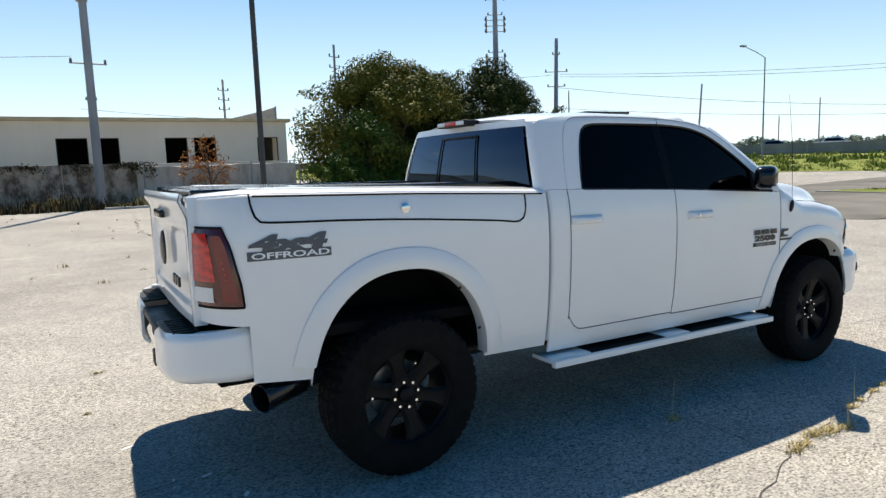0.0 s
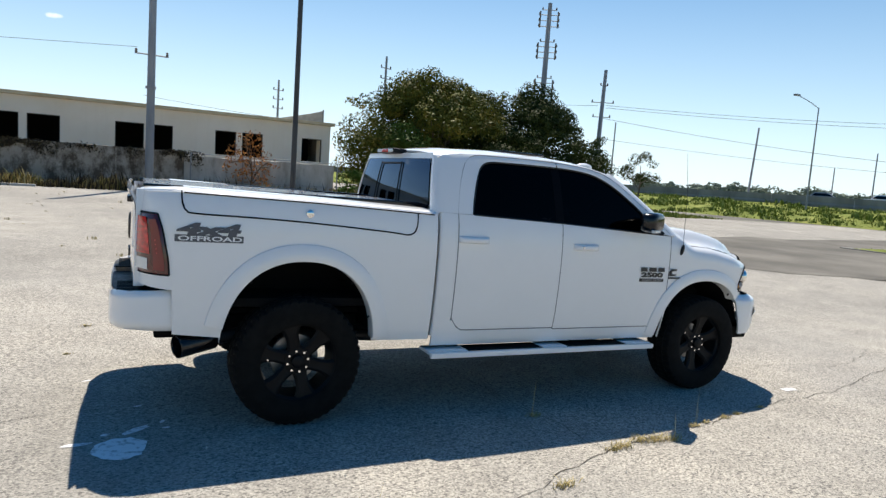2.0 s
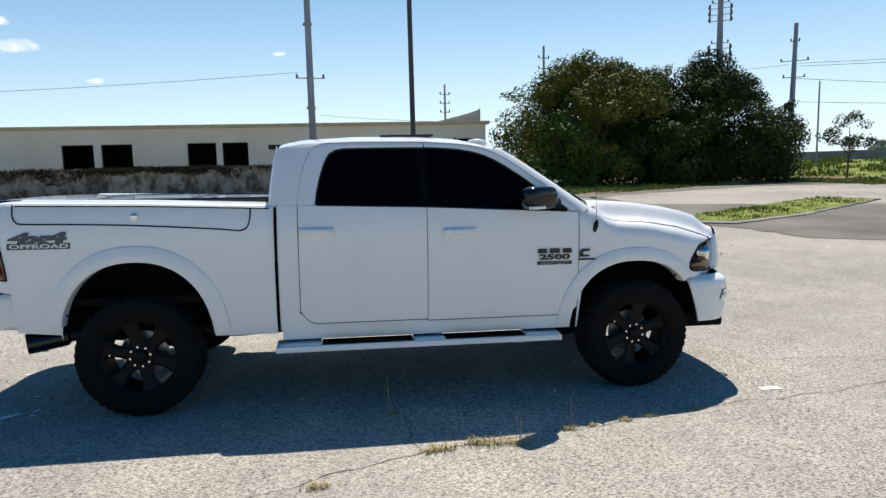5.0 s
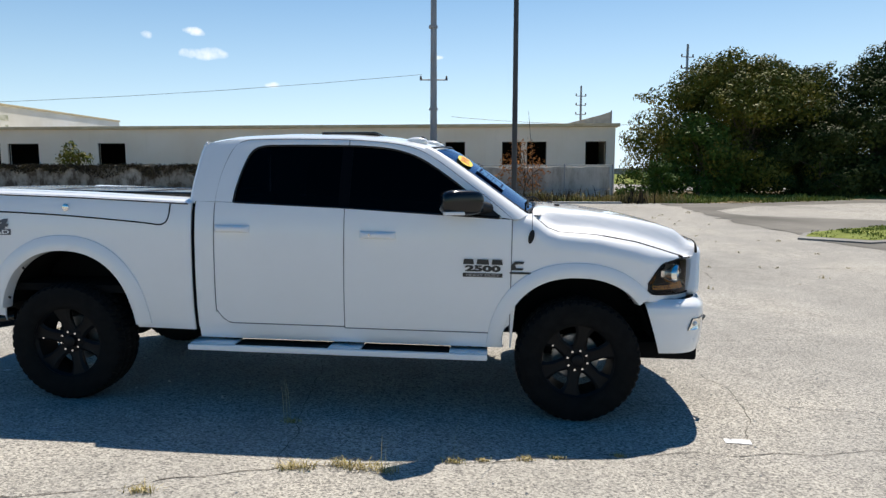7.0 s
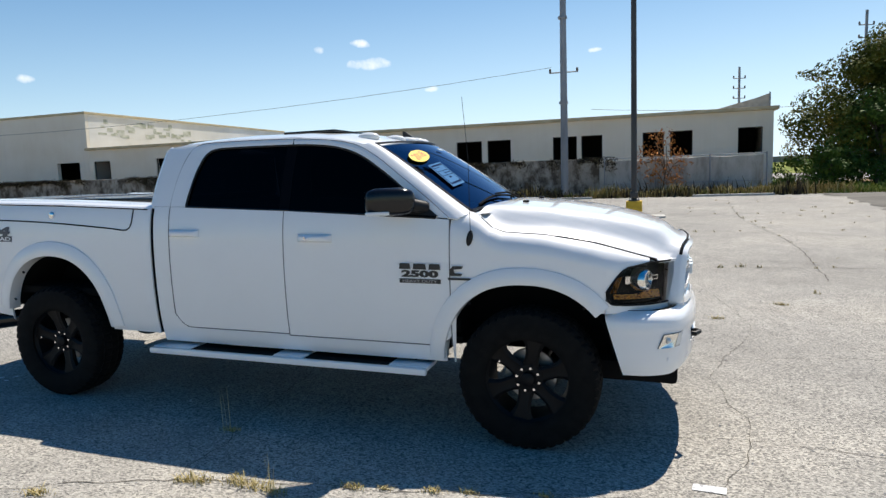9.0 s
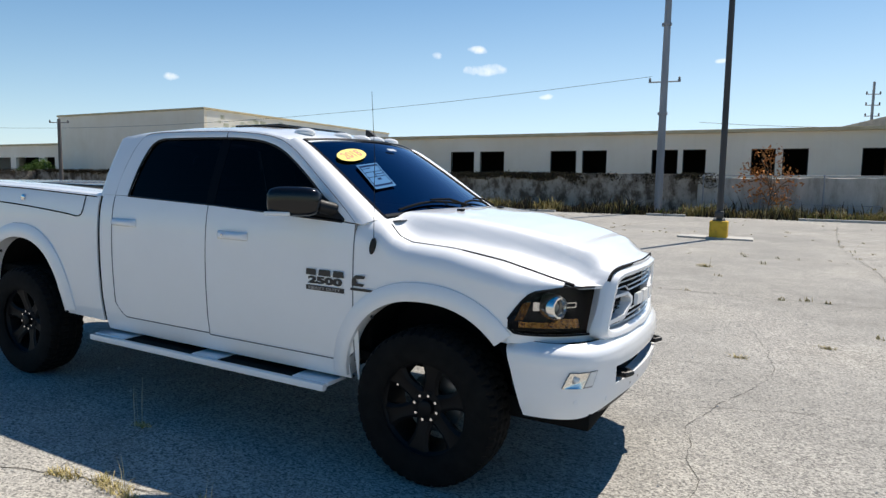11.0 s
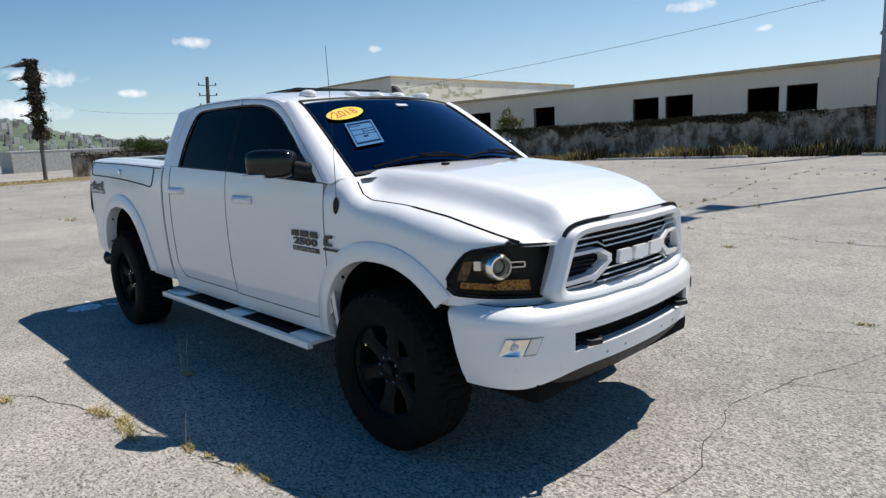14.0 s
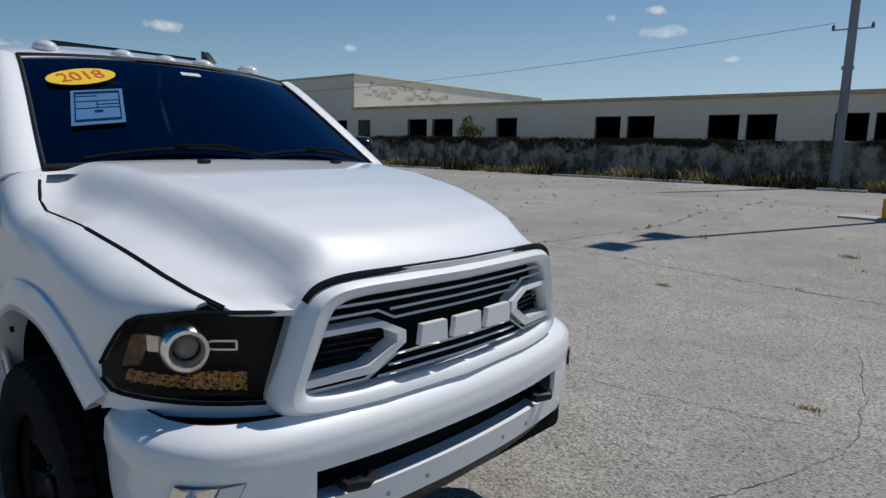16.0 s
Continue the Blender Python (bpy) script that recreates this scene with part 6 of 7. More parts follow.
# headlamps
for sg in (-1, 1):
    bowl = part("headlamp", grid(lambda u, v: side(S_HL0 + (S_HL1 + 0.05 - S_HL0) * u, hl_bot(S_HL0 + (S_HL1 - S_HL0) * u) + (hl_top(S_HL0 + (S_HL1 - S_HL0) * u) - hl_bot(S_HL0 + (S_HL1 - S_HL0) * u)) * v, sg, -0.075 * math.sin(min(1, u * 6) * math.pi / 2)), 24, 10), M_lamp_bowl, truck, "smoked projector headlamp with amber strip")
    lamp_lens = part("lens", grid(lambda u, v: side(S_HL0 + (S_HL1 + 0.05 - S_HL0) * u, hl_bot(S_HL0 + (S_HL1 - S_HL0) * u) + (hl_top(S_HL0 + (S_HL1 - S_HL0) * u) - hl_bot(S_HL0 + (S_HL1 - S_HL0) * u)) * v, sg, 0.003 + 0.010 * math.sin(v * math.pi)), 24, 10), M_clear, bowl)
    lamp_lens.visible_shadow = False
    c = side(2.615, 1.062, sg, -0.045)
    n2 = (side(2.615, 1.062, sg, 0.0) - side(2.615, 1.062, sg, -0.1)).normalized()
    fwd = (n2 * 0.45 + Vector((1, 0, 0)) * 0.55).normalized()
    q = Vector((0, -1, 0)).rotation_difference(fwd).to_matrix().to_4x4()
    pr = part("projector_ring", lathe([(0.036, -0.030), (0.039, -0.054), (0.046, -0.064), (0.056, -0.064), (0.065, -0.052), (0.069, -0.026), (0.069, 0.02)], 32), M_lamp_chrome, bowl)
    pr.matrix_basis = Matrix.Translation(c) @ q
    pl = part("projector_lens", lathe([(0.0, -0.045), (0.018, -0.042), (0.031, -0.030), (0.036, -0.01), (0.036, 0.02)], 24), mat("projector_glass", (0.40, 0.35, 0.27), 0.06, coat=1.0), bowl)
    pl.matrix_basis = Matrix.Translation(c) @ q
    for a, b, z0, z1 in ((2.675, 2.77, 1.052, 1.058), (2.675, 2.77, 1.076, 1.082), (2.765, 2.772, 1.055, 1.08), (2.505, 2.56, 1.04, 1.085)):
        part("chrome_trim", grid(lambda u, v: side(a + (b - a) * u, z0 + (z1 - z0) * v, sg, -0.028), 4, 2), M_lamp_chrome, bowl)
    part("amber_strip", solid(grid(lambda u, v: side(2.43 + 0.36 * u, 0.944 + 0.010 * (1 - u) + (0.026 + 0.020 * min(1, max(0, (u - 0.5) * 5))) * v, sg, -0.018 - 0.016 * v - 0.006 * math.sin(u * 60)), 48, 3), 0.006), M_crystal, bowl, "clear faceted turn signal strip with painted amber glints")
    part("side_reflector", solid(grid(lambda u, v: side(2.405 + 0.050 * u + 0.045 * v, 0.985 + 0.095 * v, sg, -0.035 - 0.02 * u), 4, 3), 0.004), M_amber, bowl, "amber side reflector")
    for pts in ([side(s, hl_top(s) + 0.002, sg, 0.003) for s in spaced(S_HL0, S_HL1, 16)], [side(s, hl_bot(s) - 0.002, sg, 0.003) for s in spaced(S_HL0, S_HL1, 16)]):
        seam(pts, 0.006, "lamp_gap", bowl)

# grille
def gx(y, z):
    return 2.895 - 0.20 * y * y - 0.06 * max(0, z - 1.20)


def ring_loop(w_top, w_bot, z0, z1, n=80, p=5.0):
    out = []
    for k in range(n):
        th = 2 * math.pi * k / n
        c, s_ = math.cos(th), math.sin(th)
        a, b = math.copysign(abs(c) ** (2 / p), c), math.copysign(abs(s_) ** (2 / p), s_)
        z = (z0 + z1) / 2 + (z1 - z0) / 2 * b
        w = w_bot + (w_top - w_bot) * (b + 1) / 2
        out.append((w * a, z))
    return out


outer, inner = ring_loop(0.578, 0.695, 0.862, 1.246, p=7.5), ring_loop(0.503, 0.610, 0.922, 1.192, p=9)
bm = bmesh.new()
layers = [[Vector((gx(y, z) - 0.085, y * 0.995, z)) for y, z in outer], [Vector((gx(y, z) - 0.02, y, z)) for y, z in outer]]
for t, dx in ((0.12, 0.0), (0.35, 0.018), (0.7, 0.014), (0.92, 0.0), (1.0, -0.02)):
    layers.append([Vector((gx(a[0] + (b[0] - a[0]) * t, a[1] + (b[1] - a[1]) * t) + dx, a[0] + (b[0] - a[0]) * t, a[1] + (b[1] - a[1]) * t)) for a, b in zip(outer, inner)])
layers.append([Vector((gx(y, z) - 0.075, y, z)) for y, z in inner])
L = [[bm.verts.new(p) for p in row] for row in layers]
for A, B in zip(L, L[1:]):
    for k in range(len(A)):
        bm.faces.new((A[k], A[(k + 1) % len(A)], B[(k + 1) % len(A)], B[k]))
grille = part("grille_surround", bm, M_paint, truck, "white grille surround")
part("hood_gap", tube([(gx(y, z) - 0.016, y, z + 0.008) for y, z in [p for p in outer[3:38]]], 0.010, 6), M_seam, truck)
part("grille_backing", grid(lambda u, v: (gx((2 * u - 1) * 0.63, 0.91 + 0.30 * v) - 0.058, (2 * u - 1) * (0.63 - 0.10 * v), 0.91 + 0.30 * v), 24, 4), M_liner, truck)


def bar(pts, hgt=0.0072, depth=0.004, dx=-0.018, name="grille_bar", mt=None):
    """A slim grille bar along points (y, z) that follows the grille's curve."""
    bm = bmesh.new()
    P = []
    for (a, b), (c, d) in zip(pts, pts[1:]):
        for k in range(6):
            P.append((a + (c - a) * k / 6, b + (d - b) * k / 6))
    P.append(pts[-1])
    rows = []
    for y, z in P:
        x = gx(y, z) + dx
        rows.append([bm.verts.new(q) for q in ((x - depth, y, z - hgt * 0.5), (x, y, z - hgt * 0.62), (x + 0.008, y, z), (x, y, z + hgt * 0.62), (x - depth, y, z + hgt * 0.5))])
    for A, B in zip(rows, rows[1:]):
        for j in range(5):
            bm.faces.new((A[j], B[j], B[(j + 1) % 5], A[(j + 1) % 5]))
    bm.faces.new(rows[0]), bm.faces.new(rows[-1][::-1])
    return part(name, bm, mt or M_paint, grille, smooth=False)


def both(pts):
    return pts + [(-y, z) for y, z in pts[::-1]]


bar(both([(-0.500, 1.166), (-0.2, 1.170)]))
bar(both([(-0.545, 1.136), (-0.36, 1.140), (-0.300, 1.112), (-0.2, 1.114)]))
bar(both([(-0.315, 1.139), (-0.15, 1.142)]))
bar(both([(-0.600, 0.938), (-0.40, 0.942), (-0.295, 0.998), (-0.2, 1.000)]))
bar(both([(-0.606, 0.914), (-0.30, 0.917)]))
bar(both([(-0.355, 0.941), (-0.15, 0.944)]))
bar(both([(-0.315, 0.969), (-0.15, 0.972)]))
for s in (-1, 1):
    hexo = [(-0.575, 1.108), (-0.355, 1.112), (-0.270, 1.072), (-0.268, 1.035), (-0.385, 0.962), (-0.612, 0.955)]
    hexi = [(-0.578, 1.092), (-0.372, 1.096), (-0.306, 1.066), (-0.304, 1.042), (-0.402, 0.988), (-0.606, 0.978)]
    bm = bmesh.new()
    F = [[bm.verts.new((gx(y, z) + dx, -s * y * -1, z)) for y, z in lp] for lp, dx in ((hexo, -0.06), (hexo, 0.0), (hexi, 0.002), (hexi, -0.06))]
    for A, B in zip(F, F[1:]):
        for k in range(6):
            bm.faces.new((A[k], A[(k + 1) % 6], B[(k + 1) % 6], B[k]))
    part("grille_pod_frame", bm, M_paint, grille, smooth=False)
    for z in (1.012, 1.031, 1.050, 1.069):
        part("grille_mesh_slat", tube([(gx(y, z) - 0.050, s * y, z) for y in (-0.575, -0.45, -0.345)], 0.004, 4), M_gloss_black, grille)
# plain blocks stand for the maker's lettering
for y0, y1 in ((-0.225, -0.108), (-0.080, 0.060), (0.088, 0.235)):
    part("emblem_block", prism([(y0, 1.018), (y1, 1.018), (y1 - 0.006, 1.082), (y0 + 0.008, 1.082)], 0.0, 0.022, lambda a, b, d: Vector((gx(a, b) - 0.006 + d, a, b))), M_paint, grille, smooth=False)

# front bumper
BP = smooth_line([(2.345, 0.962), (2.46, 0.975), (2.62, 0.955), (2.75, 0.885), (2.828, 0.77), (2.882, 0.60), (2.918, 0.38), (2.934, 0.15), (2.937, 0.0)], 80)
BP = np.vstack([BP * (1, -1), BP[::-1][1:]])
B_S = np.r_[0, np.cumsum(np.linalg.norm(np.diff(BP, axis=0), axis=1))]
B_T = np.gradient(BP, axis=0)


def bumper_pt(t, z, out=0.0):
    """t from 0 (right end) to 1 (left end) along the bumper's outline."""
    k = t * (len(BP) - 1)
    i = min(int(k), len(BP) - 2)
    f = k - i
    p = BP[i] * (1 - f) + BP[i + 1] * f
    tn = B_T[i] * (1 - f) + B_T[i + 1] * f
    tn = tn / np.linalg.norm(tn)
    prof = float(np.interp(z, [0.44, 0.48, 0.56, 0.66, 0.745, 0.79, 0.84, 0.866, 0.885], [-0.075, -0.035, -0.010, 0.0, 0.0, 0.004, -0.004, -0.030, -0.075]))
    # the lower lip draws back under the middle
    return Vector((p[0] + tn[1] * (prof + out), p[1] - tn[0] * (prof + out), z))


def t_at(y):
    return float(np.interp(y, BP[:, 1][12:-12], np.linspace(0, 1, len(BP))[12:-12]))


def bump_low(t):
    f = max(0.0, min(1.0, (0.74 - abs(2 * t - 1)) / 0.40))
    return 0.505 + 0.058 * f * f * (3 - 2 * f)


SLOT = (t_at(-0.60), t_at(0.60))
bm = bmesh.new()
TS = sorted(set(spaced(0, 1, 110)) | set(SLOT))
def band(t0, t1, zlo, zhi, rows):
    last = None
    for t in [q for q in TS if t0 - 1e-9 <= q <= t1 + 1e-9]:
        lo, hi = (zlo(t) if callable(zlo) else zlo), zhi
        row = []
        for j in range(rows + 1):
            z = lo + (hi - lo) * j / rows
            rake = 0.05 * (0.885 - z) / 0.4            # the ends are cut aslant
            k = t + rake * max(0, 1 - t / SLOT[0]) - rake * max(0, 1 - (1 - t) / (1 - SLOT[1]))
            row.append(bm.verts.new(bumper_pt(k, z)))
        if last:
            for j in range(rows):
                bm.faces.new((last[j], row[j], row[j + 1], last[j + 1]))
        last = row
for a, b in ((0, SLOT[0]), (SLOT[1], 1)):
    band(a, b, bump_low, 0.650, 5), band(a, b, 0.650, 0.742, 3), band(a, b, 0.742, 0.885, 9)
band(*SLOT, bump_low, 0.650, 5), band(*SLOT, 0.742, 0.885, 9)
bumper = part("front_bumper", solid(bm, 0.02), M_paint, truck, "white front bumper")
part("bumper_opening", grid(lambda u, v: bumper_pt(SLOT[0] + (SLOT[1] - SLOT[0]) * u, 0.640 + 0.112 * v, -0.07), 30, 2), M_liner, bumper)
for z in (0.648, 0.744):
    part("opening_lip", grid(lambda u, v: bumper_pt(SLOT[0] + (SLOT[1] - SLOT[0]) * u, z, -0.005 - 0.065 * v), 30, 2), M_black if z > 0.7 else M_paint, bumper)
for s in (-1, 1):
    c = bumper_pt(t_at(s * 0.47), 0.678, -0.01)
    part("tow_hook", tube([c + Vector((-0.06, s * 0.045, 0)), c + Vector((0.02, s * 0.045, 0)), c + Vector((0.045, 0, 0.006)), c + Vector((0.02, -s * 0.045, 0)), c + Vector((-0.06, -s * 0.045, 0))], 0.016, 8), M_black, bumper)
    a, b = sorted((t_at(s * 0.925), t_at(s * 0.80)))
    lean = 0.014 * s
    def fog_pt(u, v, o):
        return bumper_pt(a + (b - a) * u - lean * (v - 0.5), 0.676 + 0.080 * v, o)
    part("fog_lamp_rim", grid(lambda u, v: fog_pt(-0.015 + 1.03 * u, -0.03 + 1.06 * v, 0.002), 10, 4), M_badge_grey, bumper)
    k0, k1 = (0.0, 0.62) if s < 0 else (0.38, 1.0)
    fl = part("fog_lamp", grid(lambda u, v: fog_pt(k0 + (k1 - k0) * u, v, 0.012 - 0.012 * math.sin(u * math.pi) * math.sin(v * math.pi) ** 0.7), 16, 14), M_lamp_chrome, bumper, "chrome fog lamp")
    q0, q1 = (0.66, 1.0) if s < 0 else (0.0, 0.34)
    part("fog_bezel", grid(lambda u, v: fog_pt(q0 + (q1 - q0) * u, 0.08 + 0.9 * v, 0.010 - 0.008 * u), 6, 6), M_lens_white, bumper, "pale silver fog lamp bezel")
    bm = bmesh.new()
    c = bumper_pt(a * 0.68 + b * 0.32 if s < 0 else a * 0.32 + b * 0.68, 0.718, 0.002)
    bmesh.ops.create_uvsphere(bm, u_segments=18, v_segments=12, radius=0.016, matrix=Matrix.Translation(c))
    part("fog_bulb", bm, M_lens_white, fl)
    for y, z in ((0.935, 0.600), (0.68, 0.585), (0.20, 0.60), (0.36, 0.598)):
        c = bumper_pt(t_at(s * y) if y < 0.93 else (0.155 if s < 0 else 0.845), z, 0.0)
        d = bumper_pt(t_at(s * y) if y < 0.93 else (0.155 if s < 0 else 0.845), z, 0.003)
        part("parking_sensor", tube([c, d], 0.013 if y > 0.5 else 0.008, 14), M_badge_grey if y < 0.5 else M_paint, bumper)
part("air_dam", solid(grid(lambda u, v: bumper_pt(0.24 + 0.52 * u, 0.455 + 0.115 * v, -0.045 + 0.03 * v), 30, 3), 0.012), M_black, truck, "black lower air dam")
part("bumper_gap", tube([bumper_pt(t, 0.873, -0.035) for t in spaced(0.0, 1, 60)], 0.014, 5), M_seam, truck)
part("under_tray", box((2.0, -0.80, 0.42), (2.80, 0.80, 0.55), 0.03), M_liner, truck)
part("engine_bay", box((1.45, -0.48, 0.50), (2.70, 0.48, 1.12), 0.05), M_liner, truck)

# tailgate and rear
def gate_pt(u, v):
    w, z = 2 * u - 1, 0.92 + 0.635 * v
    ease = lambda q: q * q * (3 - 2 * q)
    dish = ease(max(0, min(1, (z - 0.98) / 0.05))) * ease(max(0, min(1, (1.40 - z) / 0.06))) * ease(max(0, min(1, (0.92 - abs(w)) / 0.08)))
    lip = 0.040 * math.exp(-((z - 1.52) / 0.05) ** 2) - 0.024 * dish
    return Vector((-2.955 - 0.02 * (1 - w * w) - lip - 0.02 * (z - 0.92), 0.757 * w, z))


gate = part("tailgate", solid(grid(gate_pt, 40, 40), 0.02), M_paint, truck, "white tailgate with a spoiler lip")
part("gate_handle", box((-3.020, -0.13, 1.41), (-2.98, 0.13, 1.455), 0.012), M_gloss_black, gate)
bm = lathe([(0.0, -0.02), (0.05, -0.02), (0.075, -0.012), (0.08, 0.0), (0.0, 0.0)], 28)
bmesh.ops.transform(bm, matrix=Matrix.Translation((-2.985, 0.0, 1.235)) @ Matrix.Rotation(math.pi / -2, 4, "Z") @ Matrix.Diagonal((1, 1, 1.25, 1)), verts=bm.verts[:])
part("emblem", bm, M_badge, gate, "black round emblem")
for y in (-0.40, -0.475, -0.55):
    part("badge_block", box((-3.0, y - 0.028, 1.085), (-2.985, y + 0.028, 1.135), 0.004), M_badge, gate)
for s in (-1, 1):
    seam([gate_pt(0 if s < 0 else 1, v) + Vector((0, s * 0.008, 0)) for v in spaced(0, 1, 16)], 0.0028, "gate_gap")
    seam([side(q, rail_z(q) + 0.014, s, -0.075) for q in spaced(-3.06, -2.67, 16)], 0.005, "corner_trim", mt=M_black)
    part("gate_jamb", box((-2.962, s * 0.752 - 0.030, 0.92), (-2.89, s * 0.752 + 0.030, 1.535), 0.004), M_paint, truck)
    def tail_edge(z):
        return float(np.interp(z, [1.02, 1.12, 1.30, 1.40], [-2.735, -2.745, -2.79, -2.835]))
    def tail_pt(u, v, o, z0=1.022, z1=1.395, a=0.0, b=1.0):
        z = z0 + (z1 - z0) * v
        s0, s1 = -3.075, tail_edge(z)
        return side(s0 + (s1 - s0) * (a + (b - a) * u), z, s, o)
    tl = part("tail_lamp", solid(grid(lambda u, v: tail_pt(u, v, 0.016 * min(1, 8 * u, 8 * (1 - u), 8 * v, 8 * (1 - v)) + 0.003), 20, 20), 0.01), M_dark_red, truck, "red tail lamp with a clear reversing window")
    part("red_lens", grid(lambda u, v: tail_pt(u, v, 0.0215, 1.145, 1.37, 0.10, 0.62), 10, 10), M_red, tl)
    part("outer_lens", grid(lambda u, v: tail_pt(u, v, 0.0215, 1.05, 1.36, 0.70, 0.93), 6, 10), M_mid_red, tl)
    part("reversing_lens", solid(grid(lambda u, v: tail_pt(u, v, 0.023, 1.048, 1.118, 0.08, 0.55), 8, 4), 0.004), M_lens_white, tl, "clear reversing lens")
    for k in range(4):
        part("led", tube([tail_pt(0.80, 0.36 + 0.07 * k, 0.020), tail_pt(0.80, 0.36 + 0.07 * k, 0.024)], 0.0040, 6), mat("bright_red_led", (0.8, 0.05, 0.04), 0.3), tl)
    seam([tail_pt(1.0, v, 0.004) for v in spaced(0, 1, 10)], 0.006, "lamp_gap", tl)
    seam([tail_pt(u, 0.0, 0.004) for u in spaced(0, 1, 10)], 0.006, "lamp_gap", tl)
    seam([tail_pt(u, 1.0, 0.004) for u in spaced(0, 1, 10)], 0.006, "lamp_gap", tl)

    cap = [(plan(q)[0], 0.925 + plan(q)[1]) for q in spaced(-3.10, -2.66, 14)] + [(-2.66, 0.64), (-2.955, 0.64)]
    part("bed_corner_cap", prism(cap, 0.0, 0.026, lambda a, b, d: Vector((a, s * b, 1.512 + d))), M_paint, truck)

# rear bumper: white ends with step pads, recessed middle
RB = smooth_line([(-2.665, 0.945), (-2.76, 0.955), (-2.90, 0.925), (-3.03, 0.84), (-3.105, 0.70), (-3.125, 0.52), (-3.125, 0.36)], 40)
for s in (-1, 1):
    def rear_pt(u, v):
        k = min(39, int(u * 40))
        p = RB[k] * (1 - (u * 40 - k)) + RB[k + 1] * (u * 40 - k)
        z = 0.655 + (0.905 - 0.655) * v
        inset = float(np.interp(v, [0, 0.08, 0.2, 0.85, 0.95, 1.0], [0.05, 0.015, 0.0, 0.0, 0.008, 0.03]))
        c = Vector((-2.6, 0.3 * 1))
        d = (Vector((p[0], p[1])) - c).normalized()
        drop = -0.05 * max(0, (u - 0.35) / 0.65)
        return Vector((p[0] - d.x * inset, s * (p[1] - d.y * inset), z + drop + 0.022 * v * max(0, 1 - u / 0.35)))
    rbp = part("rear_bumper_end", solid(grid(rear_pt, 40, 12), 0.02), M_paint, truck, "white rear bumper end")
    pad = [(p[0] * 1.0 + 0.022, p[1] - 0.02) for p in RB[17:]] + [(-2.93, 0.36), (-2.93, 0.80)]
    part("step_pad", prism(pad, 0.0, 0.012, lambda a, b, d: Vector((a, s * b, 0.872 + d))), M_black, rbp, "ribbed black step pad")
    shelf = [(p[0] + 0.015, p[1] - 0.012) for p in RB[:18]] + [(-2.93, 0.80), (-2.66, 0.86)]
    part("bumper_shelf", prism(shelf, 0.0, 0.012, lambda a, b, d: Vector((a, s * b, 0.886 + d))), M_paint, rbp)
    for k in range(7):
        part("pad_rib", box((-3.07 + 0.012 * k * 0, s * (0.40 + 0.055 * k) - 0.008, 0.884), (-2.95, s * (0.40 + 0.055 * k) + 0.008, 0.891), 0.003), M_black, rbp)
part("rear_bumper_middle", box((-3.06, -0.36, 0.66), (-2.90, 0.36, 0.83), 0.02), M_black, truck, "black recessed bumper middle")
part("bumper_step", box((-3.11, -0.34, 0.80), (-2.92, 0.34, 0.845), 0.015), M_black, truck)
part("plate_lamp", box((-3.07, -0.26, 0.755), (-3.055, -0.20, 0.785), 0.005), M_lens_white, truck)
part("hitch_receiver", box((-3.10, -0.05, 0.56), (-2.75, 0.05, 0.65), 0.012), M_black, truck)
part("rear_crossmember", box((-2.90, -0.70, 0.62), (-2.78, 0.70, 0.80), 0.02), M_liner, truck)

# bed cover
for k in range(3):
    x0, x1 = -2.90 + 0.655 * k + 0.006, -2.90 + 0.655 * (k + 1) - 0.006
    part("bed_cover_panel", solid(grid(lambda u, v: (x0 + (x1 - x0) * u, -0.635 + 1.27 * v, 1.568 - 0.012 * (x0 + 2.9) + 0.006 * math.sin(v * math.pi)), 4, 10), 0.022), M_cover, truck, "dark satin folding bed cover panel with a silvery sheen")
for s in (-1, 1):
    part("cover_rail", box((-2.92, s * 0.655 - 0.018, 1.535), (-0.935, s * 0.655 + 0.018, 1.568), 0.008), M_gloss_black, truck)
part("front_seal", box((-0.96, -0.66, 1.53), (-0.925, 0.66, 1.575), 0.01), M_black, truck)
part("bed_floor", box((-2.90, -0.88, 0.80), (-0.93, 0.88, 0.86), 0.01), M_liner, truck)

# running boards
for s in (-1, 1):
    rb_e = part("running_board", box((-0.93, s * 1.045 - 0.022, 0.432), (1.255, s * 1.045 + 0.022, 0.476), 0.012), M_paint, truck, "white running board with black step pads")
    for x0, x1 in ((-0.93, -0.60), (0.10, 0.34), (0.98, 1.255)):
        part("board_plate", box((x0, s * 0.925 - 0.096, 0.452), (x1, s * 0.925 + 0.096, 0.479), 0.008), M_paint, rb_e)
    for x0, x1 in ((-0.597, 0.097), (0.343, 0.977)):
        pd = part("step_tread", box((x0, s * 0.925 - 0.094, 0.446), (x1, s * 0.925 + 0.094, 0.472), 0.006), M_rubber, rb_e, "black ribbed step tread")
    for x in (-0.72, 0.22, 1.12):
        part("board_bracket", tube([(x, s * 0.90, 0.44), (x, s * 0.72, 0.50), (x, s * 0.60, 0.60)], 0.03, 8), M_black, rb_e)

